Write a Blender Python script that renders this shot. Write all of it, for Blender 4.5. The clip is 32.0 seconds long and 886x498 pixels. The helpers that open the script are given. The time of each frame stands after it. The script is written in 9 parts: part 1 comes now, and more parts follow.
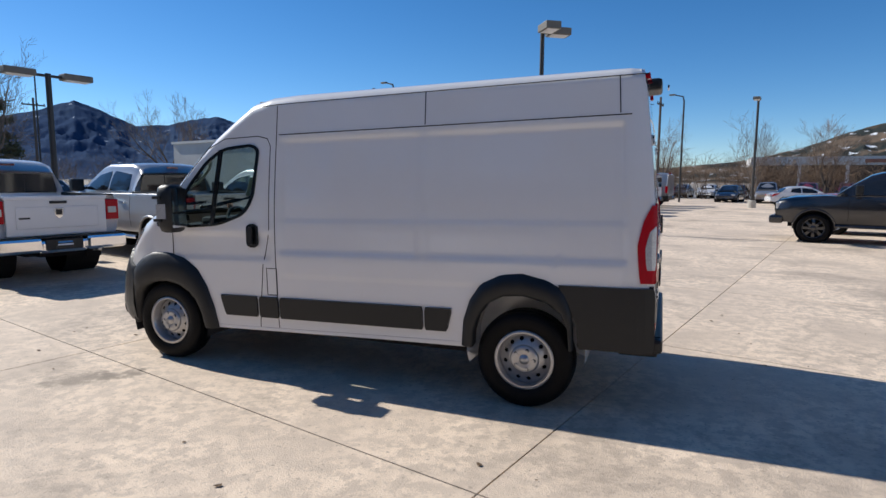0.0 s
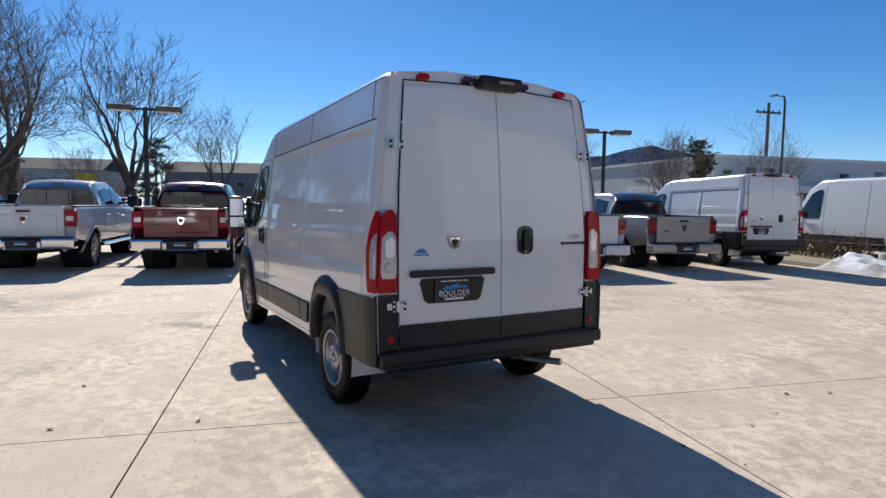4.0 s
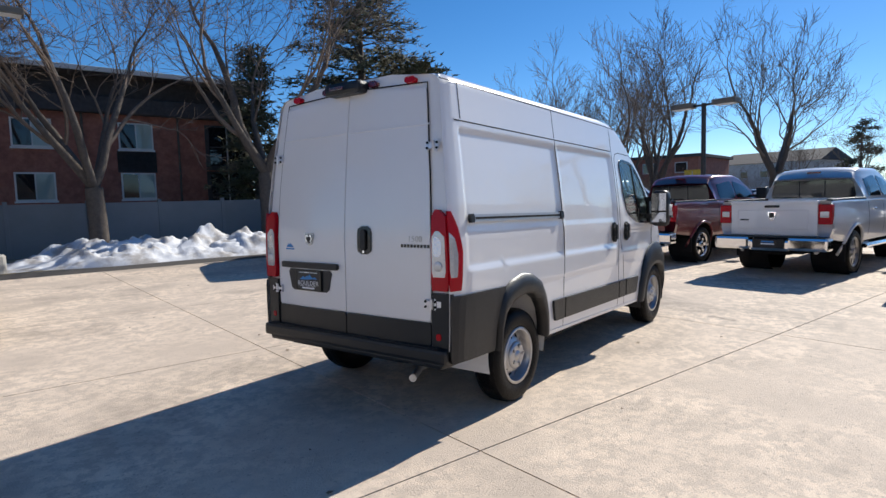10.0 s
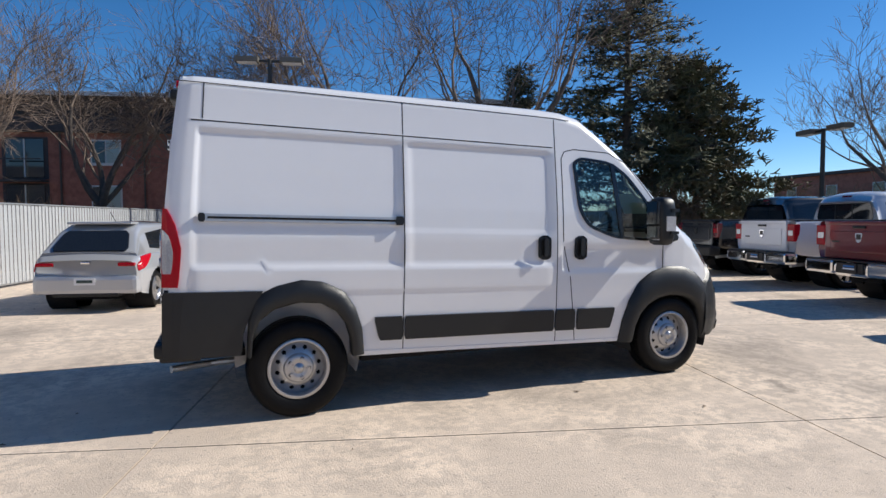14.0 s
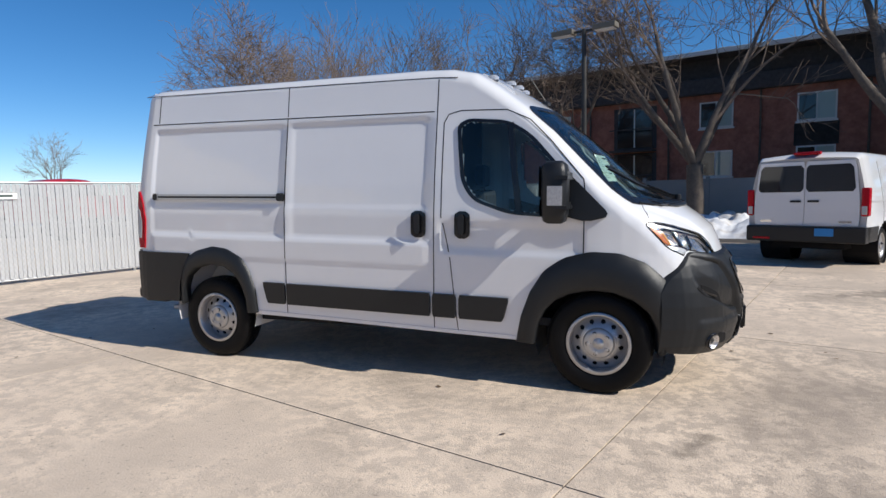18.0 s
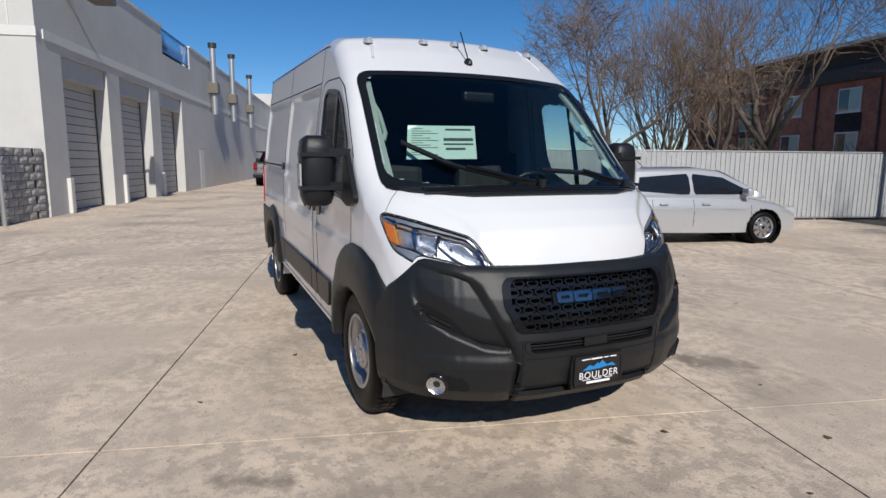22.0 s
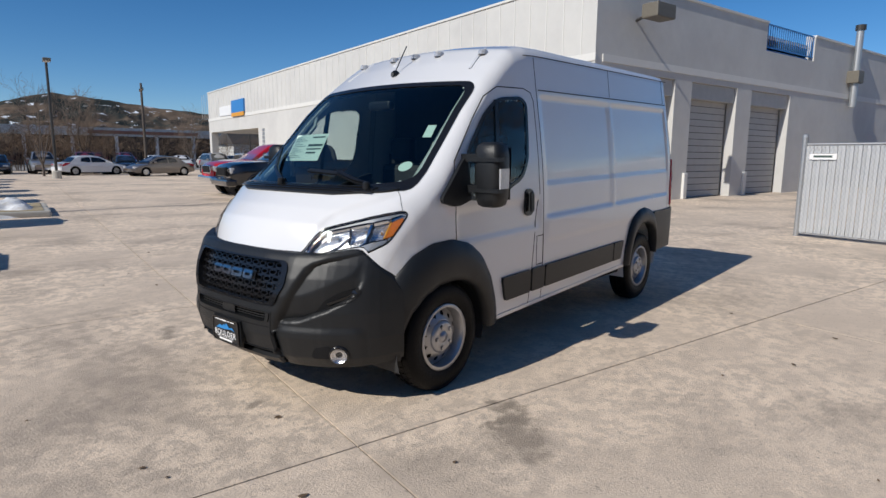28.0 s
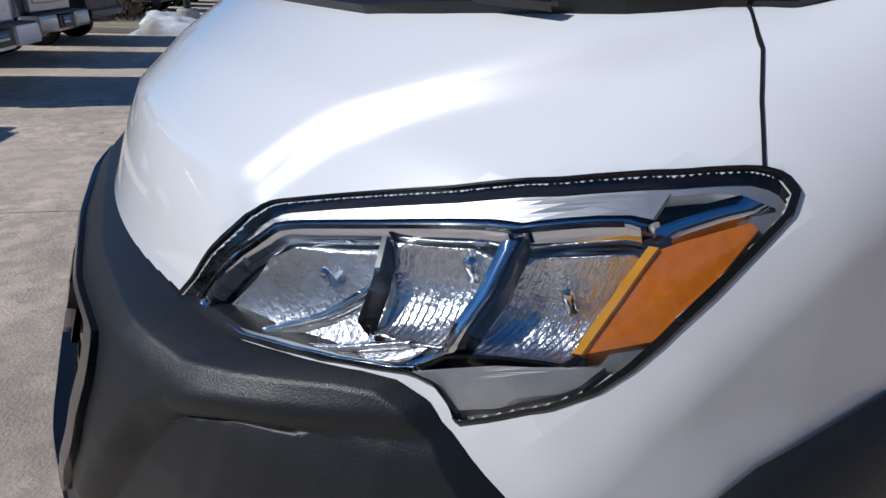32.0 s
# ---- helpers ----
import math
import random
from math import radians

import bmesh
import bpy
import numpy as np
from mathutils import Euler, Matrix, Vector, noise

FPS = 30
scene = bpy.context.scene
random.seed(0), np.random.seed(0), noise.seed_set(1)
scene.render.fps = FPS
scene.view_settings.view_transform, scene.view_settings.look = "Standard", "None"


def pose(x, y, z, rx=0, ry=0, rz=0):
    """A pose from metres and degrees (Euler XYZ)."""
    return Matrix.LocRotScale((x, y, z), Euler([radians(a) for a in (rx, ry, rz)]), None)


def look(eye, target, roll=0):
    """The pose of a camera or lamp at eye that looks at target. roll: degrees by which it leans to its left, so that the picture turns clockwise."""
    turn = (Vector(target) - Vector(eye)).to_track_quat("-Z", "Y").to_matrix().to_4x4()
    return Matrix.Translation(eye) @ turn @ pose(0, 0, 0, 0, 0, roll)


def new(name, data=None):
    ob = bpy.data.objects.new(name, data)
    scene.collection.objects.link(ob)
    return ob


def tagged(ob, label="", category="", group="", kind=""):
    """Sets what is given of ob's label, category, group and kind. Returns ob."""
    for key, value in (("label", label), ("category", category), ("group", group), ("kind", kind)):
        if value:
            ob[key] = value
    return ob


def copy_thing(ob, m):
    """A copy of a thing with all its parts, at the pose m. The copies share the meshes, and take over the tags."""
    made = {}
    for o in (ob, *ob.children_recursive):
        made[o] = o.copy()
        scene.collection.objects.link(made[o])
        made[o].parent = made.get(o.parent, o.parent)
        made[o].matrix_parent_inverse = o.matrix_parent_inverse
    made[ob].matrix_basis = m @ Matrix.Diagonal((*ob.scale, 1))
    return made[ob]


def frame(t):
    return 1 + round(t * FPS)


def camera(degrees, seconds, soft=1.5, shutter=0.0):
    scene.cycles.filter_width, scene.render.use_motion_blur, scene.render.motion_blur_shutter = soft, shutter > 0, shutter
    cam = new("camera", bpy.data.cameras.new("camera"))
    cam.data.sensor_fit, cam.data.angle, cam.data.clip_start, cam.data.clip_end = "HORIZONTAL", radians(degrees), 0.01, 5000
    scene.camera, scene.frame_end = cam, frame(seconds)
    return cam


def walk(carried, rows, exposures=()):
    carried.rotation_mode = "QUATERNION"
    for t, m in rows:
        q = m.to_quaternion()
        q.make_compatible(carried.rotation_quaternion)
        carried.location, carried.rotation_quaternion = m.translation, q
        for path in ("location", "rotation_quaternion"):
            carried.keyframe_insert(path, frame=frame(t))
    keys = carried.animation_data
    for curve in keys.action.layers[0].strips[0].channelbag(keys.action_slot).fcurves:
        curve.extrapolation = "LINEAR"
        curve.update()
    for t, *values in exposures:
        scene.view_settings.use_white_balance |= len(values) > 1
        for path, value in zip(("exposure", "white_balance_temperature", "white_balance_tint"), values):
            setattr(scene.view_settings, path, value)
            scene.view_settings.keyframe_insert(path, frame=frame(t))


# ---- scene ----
cam = camera(74.5, 32.0)
PATH = [
    (0, (-2.651, 5.21, 1.716), (-1.955, 3.349, 1.483), 0.3),
    (0.5, (-3.178, 4.934, 1.739), (-2.334, 3.135, 1.519), 0.2),
    (1, (-3.623, 4.6, 1.725), (-2.654, 2.863, 1.516), -0.5),
    (1.5, (-4.094, 4.311, 1.733), (-3.001, 2.649, 1.527), -0.6),
    (2, (-4.55, 4.019, 1.722), (-3.307, 2.468, 1.498), -0.5),
    (2.5, (-5.009, 3.655, 1.725), (-3.62, 2.231, 1.516), -0.5),
    (4.5, (-6.377, 2.024, 1.591), (-4.547, 1.227, 1.455), 0.9),
    (5, (-6.508, 1.566, 1.598), (-4.605, 0.961, 1.486), 0.5),
    (5.5, (-6.684, 1.093, 1.61), (-4.726, 0.702, 1.507), 0.2),
    (6, (-6.802, 0.65, 1.586), (-4.815, 0.455, 1.466), 0.1),
    (6.5, (-6.876, 0.188, 1.61), (-4.88, 0.182, 1.49), -0.6),
    (7, (-6.96, -0.373, 1.661), (-4.975, -0.169, 1.526), -0.6),
    (7.5, (-6.908, -0.908, 1.641), (-4.95, -0.526, 1.507), -0.7),
    (8, (-6.805, -1.438, 1.628), (-4.895, -0.862, 1.484), -1.2),
    (8.5, (-6.643, -1.927, 1.629), (-4.803, -1.155, 1.483), -1.3),
    (9, (-6.363, -2.376, 1.644), (-4.6, -1.443, 1.493), -1.5),
    (9.5, (-6.09, -2.86, 1.659), (-4.413, -1.782, 1.493), -1.8),
    (10, (-5.755, -3.269, 1.636), (-4.16, -2.076, 1.466), -1.6),
    (10.5, (-5.425, -3.693, 1.653), (-3.918, -2.392, 1.464), -1.3),
    (11, (-5.069, -4.099, 1.675), (-3.654, -2.699, 1.48), -0.9),
    (11.5, (-4.648, -4.405, 1.691), (-3.331, -2.912, 1.5), -1.0),
    (12, (-4.218, -4.699, 1.587), (-3.0, -3.12, 1.441), -0.6),
    (13, (-3.258, -5.09, 1.5), (-2.259, -3.36, 1.392), -1.8),
    (13.5, (-2.783, -5.24, 1.485), (-1.916, -3.44, 1.388), -0.5),
    (15.5, (-0.495, -5.611, 1.445), (-0.33, -3.622, 1.316), -3.3),
    (16, (0.042, -5.588, 1.423), (0.034, -3.593, 1.285), -3.5),
    (16.5, (0.593, -5.561, 1.424), (0.419, -3.575, 1.265), -3.5),
    (17, (1.137, -5.505, 1.439), (0.79, -3.543, 1.272), -2.7),
    (17.5, (1.677, -5.365, 1.443), (1.137, -3.447, 1.27), -2.1),
    (18, (2.201, -5.191, 1.454), (1.473, -3.337, 1.27), -1.3),
    (18.5, (2.671, -4.922, 1.443), (1.776, -3.143, 1.263), -0.4),
    (19, (3.151, -4.619, 1.445), (2.084, -2.937, 1.263), -1.6),
    (19.5, (3.552, -4.245, 1.454), (2.343, -2.661, 1.273), -1.3),
    (20, (3.915, -3.821, 1.477), (2.566, -2.355, 1.302), -0.8),
    (20.5, (4.271, -3.386, 1.485), (2.798, -2.048, 1.288), -1.1),
    (21, (4.534, -2.886, 1.478), (2.941, -1.698, 1.256), -1.3),
    (21.5, (4.828, -2.405, 1.484), (3.121, -1.392, 1.241), -0.6),
    (22, (5.074, -1.913, 1.512), (3.265, -1.114, 1.218), 0.4),
    (22.5, (5.299, -1.402, 1.517), (3.406, -0.825, 1.227), 0.8),
    (23, (5.486, -0.886, 1.528), (3.537, -0.536, 1.253), 0.4),
    (23.5, (5.553, -0.346, 1.541), (3.575, -0.229, 1.269), 0.4),
    (24, (5.618, 0.178, 1.543), (3.641, 0.075, 1.262), 0.4),
    (24.5, (5.58, 0.672, 1.523), (3.623, 0.369, 1.244), 0.3),
    (25, (5.509, 1.182, 1.53), (3.598, 0.662, 1.251), -0.3),
    (25.5, (5.405, 1.677, 1.552), (3.563, 0.948, 1.28), -0.9),
    (27.5, (4.732, 3.217, 1.572), (3.162, 2.011, 1.286), -0.6),
    (28, (4.657, 3.398, 1.576), (3.135, 2.139, 1.261), 0.4),
    (28.5, (4.538, 3.335, 1.551), (3.041, 2.046, 1.241), 1.3),
    (29, (4.289, 2.972, 1.526), (2.808, 1.678, 1.162), 1.7),
    (29.5, (3.886, 2.621, 1.48), (2.503, 1.239, 1.06), 1.3),
    (30, (3.528, 2.168, 1.453), (2.253, 0.689, 1.019), 1.0),
    (30.5, (3.18, 1.79, 1.483), (1.946, 0.294, 0.994), 0.6),
    (31, (2.852, 1.536, 1.422), (1.689, 0.015, 0.844), 1.8),
    (31.5, (2.642, 1.308, 1.392), (1.585, -0.224, 0.659), 2.6),
    (32, (2.492, 1.219, 1.368), (1.676, -0.402, 0.528), 2.3),
]

walk(cam, [(t, look(*r)) for t, *r in PATH], [(0.0, 0.2, 6350, 10), (2.5, 0.2, 6350, 10), (5.0, 0.12, 6350, 10), (8.0, 0.2, 6350, 10), (10.0, 0.27, 6350, 10), (12.0, 0.28, 6350, 10), (18.0, 0.14, 6350, 10), (20.0, 0.10, 6350, 10), (23.0, -0.25, 6350, 10), (28.0, -0.14, 6350, 10), (30.0, 0.0, 6200, 10), (31.0, -0.12, 5850, 10), (32.0, -0.36, 5850, 10)])

# ---- daylight: clear winter sky, sun ahead of the parked van ----
SUN_AZ, SUN_EL = -8.0, 36.5          # degrees, from +x towards +y, and above the ground
world = bpy.data.worlds.new("sky")
scene.world = world
world.use_nodes = True
sky = world.node_tree.nodes.new("ShaderNodeTexSky")
sky.sky_type = "NISHITA"
sky.sun_disc = False
sky.sun_elevation, sky.sun_rotation = radians(SUN_EL), radians(90 - SUN_AZ)
sky.altitude, sky.air_density, sky.dust_density, sky.ozone_density = 2500.0, 1.0, 0.5, 3.5
deep = world.node_tree.nodes.new("ShaderNodeHueSaturation")      # high-altitude winter blue
deep.inputs["Saturation"].default_value = 1.26
world.node_tree.links.new(sky.outputs[0], deep.inputs["Color"])
world.node_tree.links.new(deep.outputs[0], world.node_tree.nodes["Background"].inputs[0])
world.node_tree.nodes["Background"].inputs[1].default_value = 0.104
sun = new("sun", bpy.data.lights.new("sun", "SUN"))
sun.data.energy, sun.data.angle, sun.data.color = 4.8, radians(0.53), (1.0, 0.945, 0.85)
az, el = radians(SUN_AZ), radians(SUN_EL)
sun.matrix_world = look((60 * math.cos(az) * math.cos(el), 60 * math.sin(az) * math.cos(el), 60 * math.sin(el)), (0, 0, 0))
scene.view_settings.exposure = 0.0

# ---- the lot's own axes: A runs with the parking rows, B to its left ----
LOT = radians(-14.2)
UA, UB = (math.cos(LOT), math.sin(LOT)), (-math.sin(LOT), math.cos(LOT))


def lot(a, b, z=0.0, turn=0.0):
    """A pose in the lot's axes; turn in degrees from A towards B."""
    return pose(a * UA[0] + b * UB[0], a * UA[1] + b * UB[1], z, 0, 0, -14.2 + turn)


# ---- materials ----
def material(name, color, rough=0.5, metal=0.0, grain=0.0, scale=6.0, bump=0.0, bscale=60.0, coat=0.0, random_tint=0.0,
             second=None, mix_scale=1.5, mix_edge=(0.45, 0.6), spec=0.5, local=False, transmission=0.0, alpha=1.0, stretch=(1, 1, 1)):
    m = bpy.data.materials.new(name)
    m.use_nodes = True
    nt = m.node_tree
    bs = nt.nodes["Principled BSDF"]
    bs.inputs["Base Color"].default_value = (*color, 1)
    bs.inputs["Roughness"].default_value = rough
    bs.inputs["Metallic"].default_value = metal
    bs.inputs["Coat Weight"].default_value = coat
    bs.inputs["Coat Roughness"].default_value = 0.04
    bs.inputs["Specular IOR Level"].default_value = spec
    bs.inputs["Transmission Weight"].default_value = transmission
    bs.inputs["Alpha"].default_value = alpha
    if not (grain or bump or second or random_tint):
        return m
    if local:
        src = nt.nodes.new("ShaderNodeTexCoord").outputs["Object"]
    else:
        src = nt.nodes.new("ShaderNodeNewGeometry").outputs["Position"]
    if stretch != (1, 1, 1):
        mp = nt.nodes.new("ShaderNodeMapping")
        mp.inputs["Scale"].default_value = stretch
        nt.links.new(src, mp.inputs[0])
        src = mp.outputs[0]

    def noise_node(sc, detail=5.0, rough_=0.6):
        n = nt.nodes.new("ShaderNodeTexNoise")
        n.inputs["Scale"].default_value, n.inputs["Detail"].default_value, n.inputs["Roughness"].default_value = sc, detail, rough_
        nt.links.new(src, n.inputs["Vector"])
        return n.outputs["Fac"]

    col = None
    if second:
        r = nt.nodes.new("ShaderNodeMapRange")
        r.inputs[1].default_value, r.inputs[2].default_value = mix_edge
        nt.links.new(noise_node(mix_scale, 6.0), r.inputs[0])
        mx = nt.nodes.new("ShaderNodeMix")
        mx.data_type = "RGBA"
        mx.inputs[6].default_value, mx.inputs[7].default_value = (*color, 1), (*second, 1)
        nt.links.new(r.outputs[0], mx.inputs[0])
        col = mx.outputs[2]
    if grain or random_tint:
        hs = nt.nodes.new("ShaderNodeHueSaturation")
        if col is None:
            hs.inputs["Color"].default_value = (*color, 1)
        else:
            nt.links.new(col, hs.inputs["Color"])
        value = None
        if grain:
            r = nt.nodes.new("ShaderNodeMapRange")
            r.inputs[1].default_value, r.inputs[2].default_value = 0.25, 0.75
            r.inputs[3].default_value, r.inputs[4].default_value = 1 - grain, 1 + grain
            nt.links.new(noise_node(scale, 8.0, 0.65), r.inputs[0])
            value = r.outputs[0]
        if random_tint:
            oi = nt.nodes.new("ShaderNodeObjectInfo")
            r2 = nt.nodes.new("ShaderNodeMapRange")
            r2.inputs[3].default_value, r2.inputs[4].default_value = 1 - random_tint, 1 + random_tint
            nt.links.new(oi.outputs["Random"], r2.inputs[0])
            if value is None:
                value = r2.outputs[0]
            else:
                mu = nt.nodes.new("ShaderNodeMath")
                mu.operation = "MULTIPLY"
                nt.links.new(value, mu.inputs[0])
                nt.links.new(r2.outputs[0], mu.inputs[1])
                value = mu.outputs[0]
        nt.links.new(value, hs.inputs["Value"])
        col = hs.outputs[0]
    if col is not None:
        nt.links.new(col, bs.inputs["Base Color"])
    if bump:
        b = nt.nodes.new("ShaderNodeBump")
        b.inputs["Strength"].default_value, b.inputs["Distance"].default_value = bump, 0.02
        nt.links.new(noise_node(bscale, 4.0), b.inputs["Height"])
        nt.links.new(b.outputs[0], bs.inputs["Normal"])
    return m


def glass(name, color, rough=0.02):
    """Thin tinted glazing: partly clear, with a clean gloss."""
    m = bpy.data.materials.new(name)
    m.use_nodes = True
    nt = m.node_tree
    for n in list(nt.nodes):
        nt.nodes.remove(n)
    out = nt.nodes.new("ShaderNodeOutputMaterial")
    tr = nt.nodes.new("ShaderNodeBsdfTransparent")
    tr.inputs[0].default_value = (*color, 1)
    gl = nt.nodes.new("ShaderNodeBsdfGlossy")
    gl.inputs["Roughness"].default_value = rough
    lw = nt.nodes.new("ShaderNodeLayerWeight")
    lw.inputs["Blend"].default_value = 0.5
    pw = nt.nodes.new("ShaderNodeMath")
    pw.operation = "POWER"
    pw.inputs[1].default_value = 4.0
    nt.links.new(lw.outputs["Facing"], pw.inputs[0])
    fr = nt.nodes.new("ShaderNodeMapRange")
    fr.inputs[3].default_value, fr.inputs[4].default_value = 0.055, 0.85
    nt.links.new(pw.outputs[0], fr.inputs[0])
    mx = nt.nodes.new("ShaderNodeMixShader")
    nt.links.new(fr.outputs[0], mx.inputs[0])
    nt.links.new(tr.outputs[0], mx.inputs[1])
    nt.links.new(gl.outputs[0], mx.inputs[2])
    nt.links.new(mx.outputs[0], out.inputs[0])
    return m


PAINT_WHITE = material("white_vehicle_paint", (0.73, 0.73, 0.74), 0.30, coat=1.0, grain=0.015, scale=3.0)
PAINT_SILVER = material("silver_vehicle_paint", (0.46, 0.47, 0.49), 0.3, 0.35, coat=1.0, grain=0.02, scale=4.0)
PAINT_GREY = material("grey_vehicle_paint", (0.30, 0.30, 0.31), 0.32, 0.5, coat=1.0, grain=0.02, scale=4.0)
PAINT_BLACK = material("black_vehicle_paint", (0.012, 0.012, 0.014), 0.25, coat=1.0, grain=0.05, scale=4.0)
PAINT_BLUE = material("dark_blue_vehicle_paint", (0.018, 0.024, 0.04), 0.25, coat=1.0, grain=0.05, scale=4.0)
PAINT_RED = material("dark_red_vehicle_paint", (0.16, 0.012, 0.02), 0.28, 0.2, coat=1.0, grain=0.03, scale=4.0)
PAINT_BRIGHT_RED = material("bright_red_vehicle_paint", (0.45, 0.01, 0.015), 0.3, coat=1.0, grain=0.03, scale=4.0)
PAINT_TAUPE = material("taupe_vehicle_paint", (0.16, 0.14, 0.125), 0.3, 0.4, coat=1.0, grain=0.03, scale=4.0)
PLASTIC = material("black_moulded_plastic", (0.011, 0.012, 0.0135), 0.40, spec=0.40, grain=0.10, scale=14, bump=0.12, bscale=420)
PLASTIC_GLOSS = material("gloss_black_plastic", (0.010, 0.010, 0.011), 0.16, grain=0.05, scale=20)
RUBBER = material("tyre_rubber", (0.005, 0.005, 0.0055), 0.45, spec=0.13, grain=0.25, scale=18, bump=0.25, bscale=90)
# near-black for gaps and dark fittings; also painted shade behind wheel faces
SEAM = material("dark_gap_and_shade", (0.010, 0.010, 0.011), 0.8, spec=0.2, grain=0.1)
STEEL = material("painted_steel_wheel", (0.44, 0.44, 0.45), 0.34, 0.75, grain=0.08, scale=25)
ALLOY = material("alloy_wheel", (0.45, 0.45, 0.46), 0.28, 0.9, grain=0.06, scale=25)
DARK_CHROME = material("smoked_chrome", (0.34, 0.35, 0.37), 0.16, 1.0, grain=0.02, scale=30)
CHROME = material("chrome", (0.82, 0.83, 0.85), 0.07, 1.0, grain=0.02, scale=30)
ALUMINIUM = material("brushed_aluminium", (0.52, 0.52, 0.52), 0.42, 0.8, grain=0.1, scale=40)
ZINC = material("bright_hinge_steel", (0.72, 0.72, 0.74), 0.35, 0.5, grain=0.15, scale=60)
LENS_RED = material("red_lamp_lens", (0.40, 0.003, 0.012), 0.25, spec=0.25, coat=0.0, grain=0.18, scale=120)
LENS_CLEAR = material("clear_lamp_lens", (0.52, 0.52, 0.53), 0.12, 0.25, coat=1.0, grain=0.25, scale=90)
LENS_AMBER = material("amber_lamp_lens", (0.62, 0.17, 0.015), 0.15, coat=1.0, grain=0.2, scale=80)
LENS_YELLOW = material("yellow_lens_edge", (0.80, 0.36, 0.02), 0.2, coat=1.0, grain=0.1, scale=80)
REFLECTOR = material("headlamp_reflector", (0.80, 0.80, 0.81), 0.27, 1.0, grain=0.10, scale=60, bump=0.25, bscale=90)
GLASS = glass("vehicle_glass", (0.70, 0.78, 0.76))
GLASS_TINT = glass("tinted_vehicle_glass", (0.13, 0.15, 0.16))
GLASS_CLEAR = glass("clear_lens", (0.94, 0.95, 0.96))
GLASS_DARK = material("dark_glass", (0.012, 0.014, 0.017), 0.04, spec=0.7, grain=0.1)
INTERIOR = material("dark_cabin_trim", (0.022, 0.023, 0.026), 0.7, grain=0.2, scale=12, bump=0.1, bscale=200)
INTERIOR_GREY = material("pale_cabin_trim", (0.42, 0.47, 0.44), 0.7, grain=0.08, scale=8)
PAPER = material("printed_paper", (0.62, 0.78, 0.70), 0.7, grain=0.03, scale=10)
INK = material("dark_print", (0.05, 0.08, 0.07), 0.7, grain=0.1)
WHITE_PRINT = material("white_print", (0.85, 0.85, 0.85), 0.5, grain=0.03)
BLUE_PRINT = material("blue_print", (0.02, 0.22, 0.55), 0.4, grain=0.05)
RED_PRINT = material("red_print", (0.5, 0.03, 0.03), 0.4, grain=0.05)
PLATE_BLACK = material("black_plate", (0.012, 0.012, 0.013), 0.4, grain=0.1)


# ---- mesh helpers ----
def smooth(me):
    me.shade_smooth()
    return me


def mesh_of(name, verts, faces, mat, sm=False):
    me = bpy.data.meshes.new(name)
    me.from_pydata([tuple(v) for v in verts], [], faces)
    for one in (mat if isinstance(mat, (list, tuple)) else (mat,)):
        me.materials.append(one)
    if sm:
        me.shade_smooth()
    return me


def part(name, bm, mat, parent=None, label="", sm=False):
    """Links a bmesh, a mesh or (verts, faces) as one mesh object under a thing or a part."""
    if isinstance(bm, bmesh.types.BMesh):
        me = bpy.data.meshes.new(name)
        bm.to_mesh(me)
        bm.free()
        me.materials.append(mat)
        if sm:
            me.shade_smooth()
    elif isinstance(bm, tuple):
        me = mesh_of(name, bm[0], bm[1], mat, sm)
    else:
        me = bm
    ob = new(name, me)
    if parent is not None:
        ob.parent = parent
    if label:
        ob["label"] = label
    return ob


def thing(name, m, label, category, group="", kind=""):
    ob = new(name)
    ob.matrix_world = m
    ob.empty_display_size = 0.2
    return tagged(ob, label, category, group, kind)


def boxes(rows, bevel=0.0):
    """One mesh of boxes (x0, x1, y0, y1, z0, z1), edges softened."""
    bm = bmesh.new()
    for x0, x1, y0, y1, z0, z1 in rows:
        r = bmesh.ops.create_cube(bm, size=1.0)
        for v in r["verts"]:
            v.co = Vector((x0 + (v.co.x + .5) * (x1 - x0), y0 + (v.co.y + .5) * (y1 - y0), z0 + (v.co.z + .5) * (z1 - z0)))
    if bevel:
        bmesh.ops.bevel(bm, geom=bm.edges[:], offset=bevel, segments=2, affect="EDGES", profile=0.6)
    return bm


def grid_faces(nr, nc, wrap=False, base=0):
    out = []
    for i in range(nr - 1):
        for j in range(nc if wrap else nc - 1):
            k = (j + 1) % nc
            out.append((base + i * nc + j, base + i * nc + k, base + (i + 1) * nc + k, base + (i + 1) * nc + j))
    return out


def lathe(profile, n=32, axis="y", a0=0.0, a1=2 * math.pi):
    """Verts and faces of a profile of (radius, along) turned about an axis through the origin."""
    full = abs(a1 - a0 - 2 * math.pi) < 1e-6
    vs = []
    for r, h in profile:
        for j in range(n if full else n + 1):
            t = a0 + (a1 - a0) * j / n
            c, s = r * math.cos(t), r * math.sin(t)
            vs.append({"y": (c, h, s), "z": (c, s, h), "x": (h, c, s)}[axis])
    return vs, grid_faces(len(profile), n if full else n + 1, full)


def joined(*chunks):
    vs, fs = [], []
    for v, f in chunks:
        b = len(vs)
        vs += list(v)
        fs += [tuple(i + b for i in face) for face in f]
    return vs, fs


